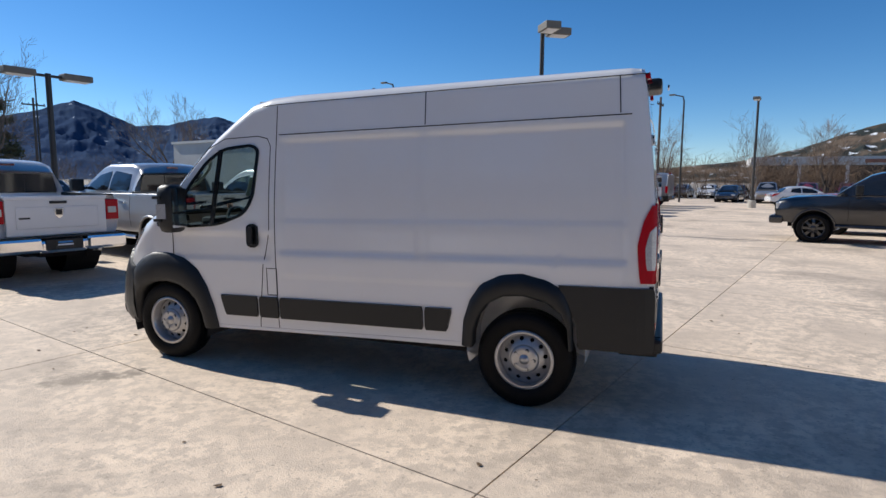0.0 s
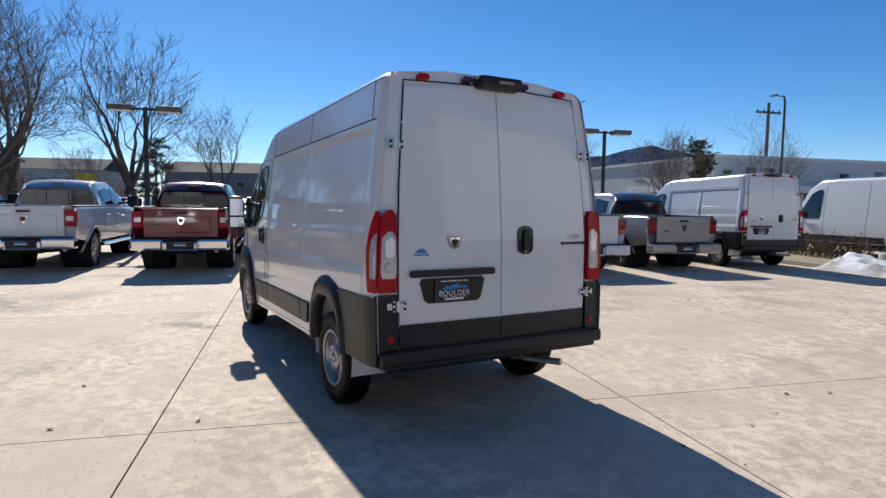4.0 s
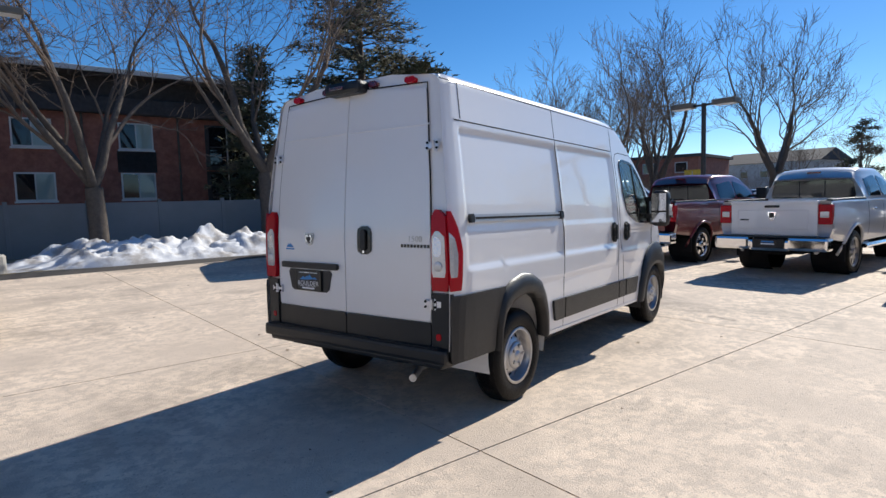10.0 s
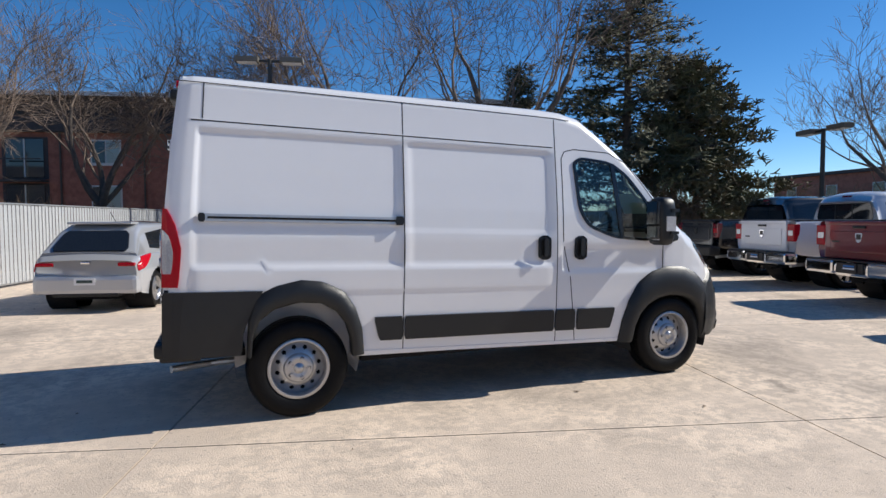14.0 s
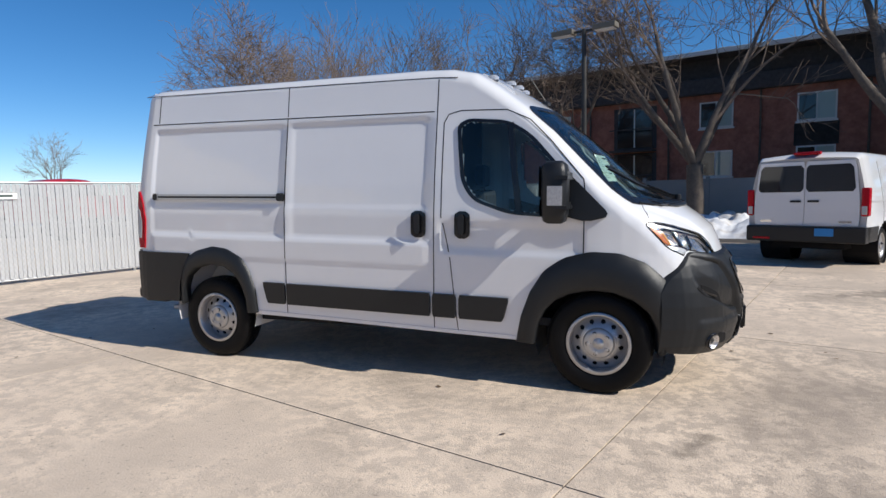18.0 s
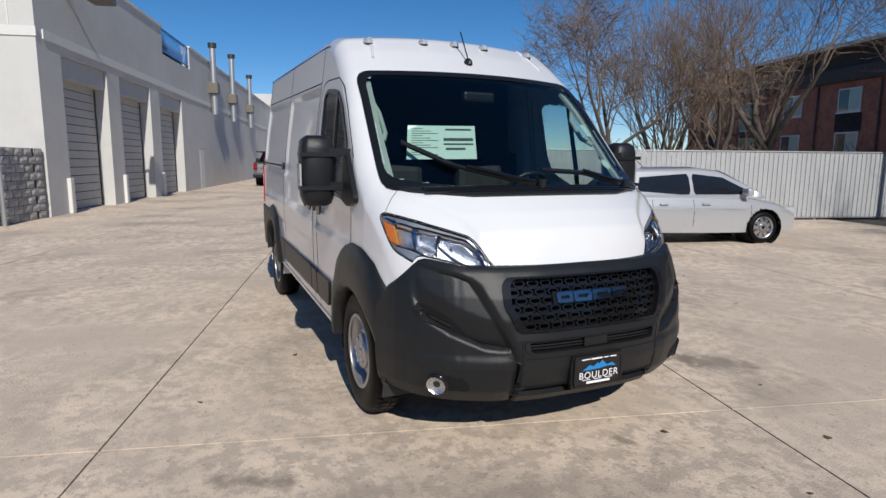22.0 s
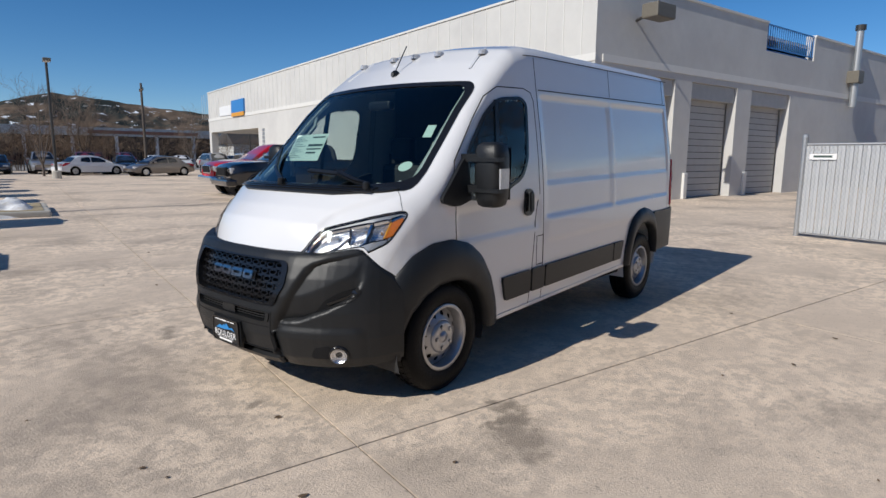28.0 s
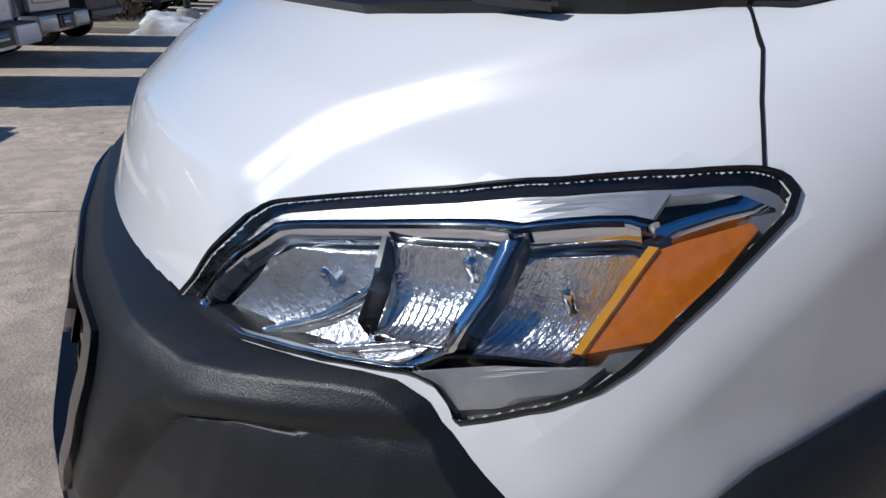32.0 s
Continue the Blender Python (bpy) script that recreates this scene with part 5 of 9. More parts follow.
part("cab_floor", boxes([(0.3, 2.0, -0.9, 0.9, 0.46, 0.52)], 0.004), INTERIOR, van)
part("head_lining", sheet(rounded([(-0.80, 0.42), (0.80, 0.42), (0.76, 1.10), (-0.76, 1.10)], 0.05, 3), top_at, -0.05, 0.02, 10, 10), INTERIOR, van)
for s in (1, -1):
    flat = normal_place(lambda x, z, s=s: Vector((x, s * base_side(x, z), z)), 1 if s < 0 else -1)
    dc = part("door_card", sheet([(0.55, 0.55), (0.55, 1.42), (0.75, 1.40), (1.05, 1.30), (1.55, 1.28), (1.55, 0.9), (1.25, 0.55)], flat, -0.05, 0.03, 8, 8), INTERIOR, van)
    part("pillar_trim", joined(strip(dense([(s * 0.80, 1.16), (s * 0.835, 1.45), (s * 0.86, 1.80)], 0.04), 0.085, top_at, -0.03, 0.02)), INTERIOR_GREY, van)
    gp = tube([top_at(s * 0.79, 1.30, -0.05), top_at(s * 0.765, 1.36, -0.085), top_at(s * 0.77, 1.48, -0.085), top_at(s * 0.80, 1.54, -0.05)], 0.016, 8)
    part("grab_handle", gp, INTERIOR_GREY, van, sm=True)
part("mirror_mount", boxes([(1.30, 1.36, -0.12, 0.12, 1.93, 2.0)], 0.02), PLASTIC, van)

# window sheet, stickers on the screen
SHEET = [Vector(q) for q in ((1.655, -0.645, 1.735), (1.69, -0.205, 1.742), (1.79, -0.235, 1.535), (1.755, -0.69, 1.528))]


def on_sheet(u, v, off=0.0):
    """Across from the near edge, down from the top."""
    p = SHEET[0].lerp(SHEET[1], u).lerp(SHEET[3].lerp(SHEET[2], u), v)
    return p + (SHEET[1] - SHEET[0]).cross(SHEET[0] - SHEET[3]).normalized() * off


wp = part("window_sheet", ([on_sheet(u, v) for u, v in ((0, 0), (1, 0), (1, 1), (0, 1))], [(0, 1, 2, 3)]), PAPER, van, "pale green printed window sheet")
rows = []
for k in range(12):
    v = 0.10 + 0.07 * k
    rows.append(strip([(0.06, v), (0.06 + 0.16 + 0.11 * ((k * 7) % 3), v)], 0.012, on_sheet, 0.003, 0.001))
for v, u0, u1, w in ((0.12, 0.55, 0.94, 0.05), (0.42, 0.52, 0.96, 0.085), (0.56, 0.52, 0.96, 0.045), (0.70, 0.55, 0.84, 0.06)):
    rows.append(strip([(u0, v), (u1, v)], w, on_sheet, 0.003, 0.001))
part("print_bars", joined(*rows), INK, wp)
p0 = top_at(0.735, 1.69, -0.006)
e1 = (top_at(0.76, 1.69, -0.006) - p0).normalized()
e2 = (top_at(0.735, 1.665, -0.006) - p0).normalized()
part("round_sticker", ([p0 + e1 * 0.045 * math.cos(t) + e2 * 0.045 * math.sin(t) for t in np.linspace(0, 2 * math.pi, 24, endpoint=False)], [tuple(range(24))]), PAPER, van, "round pale green screen sticker")
part("square_sticker", ([top_at(y, x, -0.006) for y, x in ((0.70, 1.44), (0.76, 1.44), (0.775, 1.515), (0.715, 1.515))], [(0, 1, 2, 3)]), PAPER, van, "square green screen sticker")

# ================= the site =================
def concrete(name):
    """Broom-finished slab: grey paste worn through to pale sand in ragged patches, tyre-dark blotches, a few drips."""
    m = material(name, (0.55, 0.45, 0.355), 0.8, grain=0.10, scale=2.2, bump=0.35, bscale=70, random_tint=0.05)
    nt = m.node_tree
    bsd = nt.nodes["Principled BSDF"]
    geo_ = nt.nodes.new("ShaderNodeNewGeometry").outputs["Position"]

    def nz(scale, detail, rough, vec=geo_):
        n = nt.nodes.new("ShaderNodeTexNoise")
        n.inputs["Scale"].default_value, n.inputs["Detail"].default_value, n.inputs["Roughness"].default_value = scale, detail, rough
        nt.links.new(vec, n.inputs["Vector"])
        return n.outputs["Fac"]

    def ramp(v, lo, hi, a=0.0, b=1.0):
        r = nt.nodes.new("ShaderNodeMapRange")
        r.inputs[1].default_value, r.inputs[2].default_value, r.inputs[3].default_value, r.inputs[4].default_value = lo, hi, a, b
        nt.links.new(v, r.inputs[0])
        return r.outputs[0]

    def op(kind, a, b):
        n = nt.nodes.new("ShaderNodeMath")
        n.operation = kind
        for k, v in enumerate((a, b)):
            if isinstance(v, float):
                n.inputs[k].default_value = v
            else:
                nt.links.new(v, n.inputs[k])
        return n.outputs[0]

    def mix(base, col, fac):
        n = nt.nodes.new("ShaderNodeMix")
        n.data_type = "RGBA"
        nt.links.new(base, n.inputs[6])
        n.inputs[7].default_value = (*col, 1)
        nt.links.new(fac, n.inputs[0])
        return n.outputs[2]

    col = bsd.inputs["Base Color"].links[0].from_socket
    worn = ramp(nz(0.5, 5.0, 0.6), 0.38, 0.56)
    speck = ramp(nz(7.0, 6.0, 0.75), 0.45, 0.54)
    col = mix(col, (0.80, 0.65, 0.50), op("MULTIPLY", op("MULTIPLY", worn, speck), 0.9))
    fleck = ramp(nz(26.0, 4.0, 0.6), 0.60, 0.68)
    col = mix(col, (0.26, 0.215, 0.175), op("MULTIPLY", fleck, 0.6))
    blot = ramp(nz(0.45, 8.0, 0.66), 0.50, 0.66)
    col = mix(col, (0.31, 0.255, 0.205), op("MULTIPLY", blot, 0.75))
    # drip marks where cars have stood: place, half sizes, turn
    wob = nz(5.0, 4.0, 0.6)
    for x, y, rx, ry, turn in DRIPS:
        mp = nt.nodes.new("ShaderNodeMapping")
        mp.vector_type = "TEXTURE"
        mp.inputs["Location"].default_value = (x, y, 0)
        mp.inputs["Rotation"].default_value = (0, 0, radians(turn))
        mp.inputs["Scale"].default_value = (rx, ry, 1000.0)
        nt.links.new(geo_, mp.inputs[0])
        ln = nt.nodes.new("ShaderNodeVectorMath")
        ln.operation = "LENGTH"
        nt.links.new(mp.outputs[0], ln.inputs[0])
        d = op("ADD", ln.outputs["Value"], op("MULTIPLY", op("SUBTRACT", wob, 0.5), 3.2))
        col = mix(col, (0.20, 0.165, 0.13), ramp(d, 0.45, 1.0, 0.62, 0.0))
    nt.links.new(col, bsd.inputs["Base Color"])
    return m


DRIPS = [(1.93, 1.70, 0.20, 0.42, -50), (1.80, 1.55, 0.26, 0.14, 20), (2.73, 0.24, 0.10, 0.05, 20), (4.8, 4.12, 0.85, 0.28, 25), (2.35, -1.65, 0.2, 0.1, 60)]
CONCRETE = concrete("worn_concrete")
EARTH = material("dry_ground", (0.30, 0.25, 0.19), 0.9, grain=0.2, scale=0.6, bump=0.3, bscale=8, second=(0.20, 0.175, 0.15), mix_scale=0.03)
ASPHALT = material("asphalt", (0.30, 0.285, 0.265), 0.85, grain=0.15, scale=1.5, bump=0.3, bscale=60, second=(0.23, 0.22, 0.21), mix_scale=0.2)
JOINT = material("joint_filler", (0.055, 0.048, 0.042), 0.9, grain=0.2, scale=10)
STUCCO = material("white_stucco", (0.565, 0.555, 0.53), 0.85, grain=0.04, scale=2.0, bump=0.25, bscale=35, second=(0.525, 0.515, 0.495), mix_scale=0.4)
BAND = material("pale_wall_band", (0.66, 0.65, 0.62), 0.8, grain=0.03, scale=3)
SPLITFACE = material("split_face_block", (0.40, 0.39, 0.37), 0.9, grain=0.3, scale=9, bump=0.9, bscale=22, random_tint=0.12)
ROLLDOOR = material("roller_door", (0.42, 0.415, 0.40), 0.6, grain=0.08, scale=3, random_tint=0.04)
BRICK = material("red_brown_brick", (0.32, 0.128, 0.088), 0.85, grain=0.25, scale=5, bump=0.3, bscale=30, second=(0.25, 0.10, 0.07), mix_scale=2.0)
SHINGLE = material("dark_shingle", (0.060, 0.055, 0.055), 0.9, grain=0.3, scale=6, bump=0.4, bscale=18)
WALLGREY = material("grey_wall_panel", (0.21, 0.22, 0.23), 0.85, grain=0.08, scale=1.2, random_tint=0.05)
SLAT = material("white_fence_slats", (0.46, 0.47, 0.48), 0.6, grain=0.05, scale=4, random_tint=0.04)
GALV = material("galvanised_steel", (0.42, 0.43, 0.44), 0.45, 0.7, grain=0.12, scale=20)
POLE = material("bronze_pole_paint", (0.03, 0.028, 0.026), 0.5, grain=0.12, scale=10)
LAMPHEAD = material("lamp_housing", (0.14, 0.125, 0.10), 0.55, grain=0.1, scale=10)
SNOW = material("old_snow", (0.72, 0.73, 0.75), 0.7, grain=0.10, scale=1.5, bump=0.7, bscale=6, second=(0.42, 0.39, 0.36), mix_scale=1.6, mix_edge=(0.46, 0.62))
RUST = material("rust_brown_steel", (0.17, 0.06, 0.035), 0.7, grain=0.2, scale=5)
BARK = material("grey_bark", (0.105, 0.085, 0.07), 0.95, grain=0.3, scale=9, bump=0.8, bscale=25)
TWIG = material("thin_twigs", (0.19, 0.14, 0.105), 0.95, grain=0.2, scale=4)
NEEDLE = material("pine_needles", (0.090, 0.094, 0.045), 0.85, grain=0.4, scale=2.5, second=(0.115, 0.095, 0.055), mix_scale=0.8)
BUSH = material("dry_twigs", (0.17, 0.115, 0.075), 0.95, grain=0.3, scale=3)
HEDGE = material("winter_hedge", (0.045, 0.05, 0.025), 0.9, grain=0.4, scale=6)
GRASS = material("straw_grass", (0.33, 0.27, 0.17), 0.95, grain=0.3, scale=3, bump=0.5, bscale=20)
KERB = material("kerb_concrete", (0.40, 0.38, 0.34), 0.85, grain=0.12, scale=5)
YELLOW = material("faded_yellow_paint", (0.60, 0.42, 0.05), 0.7, grain=0.2, scale=8)
BLUE_SIGN = material("blue_sign", (0.04, 0.20, 0.50), 0.5, grain=0.05)
ORANGE_SIGN = material("orange_sign", (0.65, 0.30, 0.04), 0.5, grain=0.05)
SIGN_WHITE = material("sign_white", (0.75, 0.75, 0.75), 0.5, grain=0.03)

GX, GY = 4.57, 3.66                       # slab size, along A and B
GRID = radians(-14.7)                     # the slabs lie half a degree off the rows
OA, OB = -1.77 * math.cos(GRID) + 2.30 * math.sin(GRID), 1.77 * math.sin(GRID) + 2.30 * math.cos(GRID)

bm = bmesh.new()
bmesh.ops.create_circle(bm, cap_ends=True, radius=3200, segments=64)
ground = part("ground", bm, EARTH)
ground.location.z = -0.06
tagged(ground, kind="structure")
yard = part("pavement", boxes([(-60, 16.6, -62, 14.5, -0.2, -0.014)]), JOINT)
yard.matrix_world = pose(0, 0, 0, 0, 0, -14.7)
tagged(yard, kind="structure")
road = part("road", boxes([(17.6, 120, -140, 60, -0.25, -0.03), (-150, -60, -80, 40, -0.25, -0.03), (-60, 17.6, -140, -62, -0.25, -0.03)]), ASPHALT)
road.matrix_world = lot(0, 0)
tagged(road, kind="structure")

# ---- dealership building ----
BA, BB, BH, BZ = -11.6, -8.3, 7.2, 4.75    # corner in lot axes, height, band height
DOORS = [(-12.9, -16.1), (-17.2, -20.5), (-21.7, -25.2)]
LEN_A, LEN_B = 49.0, 45.7


def local_box(name, a0, a1, b0, b1, z0, z1, mat, parent, bevel=0.0, label=""):
    return part(name, boxes([(min(a0, a1), max(a0, a1), min(b0, b1), max(b0, b1), z0, z1)], bevel), mat, parent, label)


shop = thing("dealership_building", lot(0, 0), "white stucco workshop building with roller doors and a parapet", "building")
local_box("front_wall", BA - 0.35, BA, -40.3, BB, 0, BH, STUCCO, shop)
local_box("portico_header", BA - 0.35, BA, BB - LEN_B, -40.3, 3.6, BH, STUCCO, shop)
local_box("portico_pier", BA - 0.6, BA, BB - LEN_B, BB - LEN_B + 0.7, 0, 3.6, STUCCO, shop)
local_box("portico_back", BA - 7.0, BA - 6.7, BB - LEN_B, -40.0, 0, 3.6, GLASS_DARK, shop)
for k in range(9):
    local_box("mullion", BA - 6.7, BA - 6.6, -40.4 - k * 1.6, -40.3 - k * 1.6, 0, 3.6, GALV, shop)
local_box("portico_side", BA - 7.0, BA - 0.35, -40.3, -40.0, 0, 3.6, STUCCO, shop)
local_box("portico_ceiling", BA - 7.0, BA - 0.35, BB - LEN_B, -40.3, 3.6, 3.75, STUCCO, shop)
local_box("roof", BA - LEN_A, BA - 0.3, BB - LEN_B, BB - 0.3, BH - 0.5, BH - 0.35, STUCCO, shop)
local_box("back_wall", BA - LEN_A, BA - LEN_A + 0.3, BB - LEN_B, BB - 0.35, 0, BH, STUCCO, shop)
local_box("end_wall", BA - LEN_A, BA - 7.0, BB - LEN_B, BB - LEN_B + 0.3, 0, BH, STUCCO, shop)
local_box("wall_band", BA - 0.02, BA + 0.035, BB - LEN_B, BB + 0.03, BZ - 0.12, BZ + 0.12, BAND, shop)
local_box("coping", BA - 0.4, BA + 0.05, BB - LEN_B, BB + 0.04, BH, BH + 0.08, BAND, shop)
# ribbed upper courses of the front wall
for k in range(60):
    b = BB - 0.6 - k * 0.8
    local_box("wall_rib", BA, BA + 0.018, b - 0.02, b + 0.02, BZ + 0.13, BH - 0.02, BAND, shop)
# workshop side with doors between piers
edges = [BA - 0.35] + [x for d in DOORS for x in d] + [BA - LEN_A]
for k in range(0, len(edges), 2):
    local_box("pier", edges[k], edges[k + 1], BB - 0.40, BB, 0, BZ - 0.35, STUCCO, shop)
local_box("upper_wall", BA - 0.35, -22.6, BB - 0.40, BB, BZ - 0.35, BH, STUCCO, shop)
local_box("upper_wall", -22.6, -27.2, BB - 0.40, BB, BZ - 0.35, BH - 1.1, STUCCO, shop)
local_box("upper_wall", -27.2, BA - LEN_A, BB - 0.40, BB, BZ - 0.35, BH, STUCCO, shop)
local_box("side_band", BA - 0.35, BA - LEN_A, BB - 0.02, BB + 0.035, BZ - 0.12, BZ + 0.12, BAND, shop)
local_box("side_coping", BA, -22.6, BB - 0.42, BB + 0.05, BH, BH + 0.08, BAND, shop)
local_box("side_coping", -27.2, BA - LEN_A, BB - 0.42, BB + 0.05, BH, BH + 0.08, BAND, shop)
for a0, a1 in DOORS:
    dr = local_box("roller_door", a0, a1, BB - 0.52, BB - 0.46, 0, BZ - 0.35, SEAM, shop, 0, "grey sectional roller door, closed")
    n = 17
    for k in range(n):
        z0 = 0.02 + k * (BZ - 0.40) / n
        local_box("door_slat", a0 - 0.02, a1 + 0.02, BB - 0.46, BB - 0.43, z0, z0 + (BZ - 0.40) / n - 0.02, ROLLDOOR, dr, 0.006)
    local_box("door_hood", a0, a1, BB - 0.42, BB - 0.1, BZ - 0.95, BZ - 0.36, ROLLDOOR, dr, 0.02)
    local_box("kerb_guard", a0 + 0.25, a0 + 0.02, BB - 0.02, BB + 0.10, 0, 1.0, BAND, dr, 0.03)
side_door = local_box("steel_door", -28.4, -29.4, BB - 0.02, BB + 0.02, 0, 2.1, BAND, shop, 0.01, "white steel side door")
local_box("door_frame", -28.3, -29.5, BB - 0.02, BB + 0.012, 0, 2.2, GALV, side_door)
# flues, vents, lamp on the workshop side
for a, h in ((-31.5, 8.0), (-37.5, 8.4), (-45.0, 8.1)):
    fl = part("flue", joined(tube([(a, BB + 0.28, 4.2), (a, BB + 0.28, h)], 0.17, 14)), GALV, shop, "round steel flue")
    part("flue_cap", joined(tube([(a, BB + 0.28, h), (a, BB + 0.28, h + 0.25)], 0.24, 14)), POLE, fl)
    local_box("flue_box", a - 0.35, a + 0.35, BB, BB + 0.55, 5.4, 6.0, LAMPHEAD, fl, 0.03)
wl = local_box("wall_lamp", -13.1, -14.1, BB + 0.55, BB + 1.15, 6.0, 6.45, LAMPHEAD, shop, 0.04, "bronze wall lamp on an arm")
part("lamp_arm", tube([(-13.6, BB, 6.1), (-13.6, BB + 0.6, 6.25)], 0.05, 8), POLE, wl)
rail = part("roof_railing", boxes([(-27.2, -22.6, BB - 0.10, BB - 0.05, z, z + 0.05) for z in (BH - 0.95, BH - 0.02)] + [(-27.2, -22.6, BB - 0.35, BB - 0.28, BH - 1.1, BH - 0.95)]), BLUE_SIGN, shop, "blue steel roof railing")
for k in range(23):
    part("baluster", boxes([(-27.2 + k * 0.2, -27.17 + k * 0.2, BB - 0.09, BB - 0.06, BH - 0.95, BH)]), BLUE_SIGN, rail)
local_box("rear_block", -67, -60.7, BB - 4, BB + 4.4, 0, 8.6, STUCCO, shop)
# front wall fittings
for b, z in ((-14.2, 3.75), (-20.6, 2.6), (-22.6, 2.4)):
    v = local_box("wall_vent", BA, BA + 0.05, b - 0.35, b + 0.35, z, z + 0.7, BAND, shop, 0.01, "square louvred wall vent")
    for k in range(6):
        local_box("louvre", BA + 0.045, BA + 0.075, b - 0.3, b + 0.3, z + 0.06 + k * 0.1, z + 0.11 + k * 0.1, GALV, v)
hood = part("exhaust_hood", joined(tube([(BA, -16.0, 3.7), (BA + 0.25, -16.0, 3.7), (BA + 0.25, -16.45, 3.7), (BA + 0.25, -16.45, 4.5)], 0.17, 12), tube([(BA + 0.1, -15.9, 3.7), (BA + 0.55, -15.9, 3.55)], [0.22, 0.30], 12)), BAND, shop, "white wall exhaust pipe and cowl")
local_box("pipe_stub", BA, BA + 0.08, -17.9, -17.75, 2.6, 3.9, GALV, shop)
wl2 = local_box("wall_pack", BA, BA + 0.28, -12.1, -11.6, 3.3, 3.65, LAMPHEAD, shop, 0.06, "bronze wall pack lamp")
local_box("hatch_panel", BA, BA + 0.02, -12.6, -11.2, 2.35, 2.42, BAND, shop)
# coloured signs over the portico
local_box("sign_panel", BA, BA + 0.10, -50.0, -46.6, 4.9, 5.7, SIGN_WHITE, shop, 0, "white sign panel")
sp_ = local_box("sign_panel", BA, BA + 0.14, -46.4, -43.2, 5.0, 6.0, BLUE_SIGN, shop, 0, "blue sign panel")
local_box("sign_stripe", BA + 0.1, BA + 0.15, -46.4, -43.2, 4.7, 5.0, ORANGE_SIGN, sp_)
for k in range(5):
    local_box("wall_vent", BA, BA + 0.03, -39.4, -38.9, 2.2 + 0.28 * k, 2.4 + 0.28 * k, GALV, shop)

# ---- block screen wall and bin store ----
def block_wall(name, label, a0, b0, a1, b1, height):
    """A wall of split-face blocks, each a piece of its own."""
    d = Vector((a1 - a0, b1 - b0, 0))
    w = thing(name, lot(a0, b0, 0, math.degrees(math.atan2(d.y, d.x))), label, "wall", kind="structure")
    part("core", boxes([(0, d.length, -0.085, 0.085, 0, height - 0.005)]), JOINT, w)
    bl, bh = 0.40, 0.20
    vs = []
    rnd = random.Random(5)
    base = [(x, y, z) for x in (-0.195, 0.195) for y in (-0.10, 0.10) for z in (0.004, 0.194)]
    fr = [(x, y, z) for x in (-0.19, -0.06, 0.07, 0.19) for z in (0.008, 0.1, 0.19) for y in (0.10,)]
    meshes = []
    for k in range(4):
        pts, fs = list(base), list(BOX_F)
        for side in (1, -1):
            st0 = len(pts)
            for x in (-0.188, -0.07, 0.06, 0.188):
                for z in (0.01, 0.1, 0.188):
                    edge = abs(x) > 0.18 or z < 0.02 or z > 0.18
                    pts.append((x, side * (0.10 + (0.004 if edge else 0.018 + 0.02 * rnd.random())), z))
            fs += [tuple(i + st0 for i in f) for f in (grid_faces(4, 3) if side < 0 else [tuple(reversed(f)) for f in grid_faces(4, 3)])]
        meshes.append(mesh_of("block", pts, fs, SPLITFACE))
    rows, n = int(round(height / bh)), int(d.length / bl)
    for r in range(rows):
        for k in range(n):
            x = (k + 0.5) * d.length / n + (0.1 if r % 2 else -0.1) * (0 < k < n - 1)
            o = part("block", meshes[rnd.randrange(4)], None, w)
            o.location = (x, 0, r * bh)
    return w


block_wall("screen_wall", "grey split-face block screen wall", -6.95, BB - 0.15, -11.5, BB - 0.15, 1.8)
for b in (-14.6,):
    w = thing("bin_store_wall", lot(-6.9, b), "pale rendered bin store wall", "wall", kind="structure")
    part("wall_panel", boxes([(-4.7, 0, -0.12, 0.12, 0, 1.8)], 0.01), STUCCO, w)
    part("coping", boxes([(-4.7, 0.03, -0.15, 0.15, 1.8, 1.86)], 0.01), BAND, w)
gp_ = thing("gate_post", lot(-9.3, BB + 0.05), "galvanised steel gate post", "post")
part("post", tube([(0, 0, 0), (0, 0, 2.1)], 0.05, 10), GALV, gp_)

dump = thing("dumpster", lot(-8.3, -12.9, 0, 94), "rust-brown steel dumpster with paper notices", "dumpster")
part("bin_body", boxes([(-0.8, 0.8, -1.05, 1.05, 0.15, 1.35)], 0.03), RUST, dump)
part("bin_lid", boxes([(-0.85, 0.85, -1.08, 1.08, 1.36, 1.42)], 0.02), RUST, dump)
for y in (-0.62, 0.0, 0.62):
    part("bin_rib", boxes([(0.80, 0.85, y - 0.05, y + 0.05, 0.2, 1.3)], 0.01), RUST, dump)
for y in (-0.45, 0.45):
    part("notice", boxes([(0.856, 0.862, y - 0.17, y + 0.17, 0.85, 1.15)]), SIGN_WHITE, dump)
part("notice", boxes([(-0.3, 0.05, -1.062, -1.056, 0.9, 1.22)]), SIGN_WHITE, dump)
part("notice_band", boxes([(0.856, 0.86, -0.95, 0.95, 0.88, 1.16)]), material("faded_cardboard", (0.30, 0.19, 0.10), 0.8, grain=0.2), dump)
for y in (-0.9, 0.9):
    for x in (-0.6, 0.6):
        part("skid", boxes([(x - 0.15, x + 0.15, y - 0.08, y + 0.08, 0.0, 0.16)], 0.01), SEAM, dump)
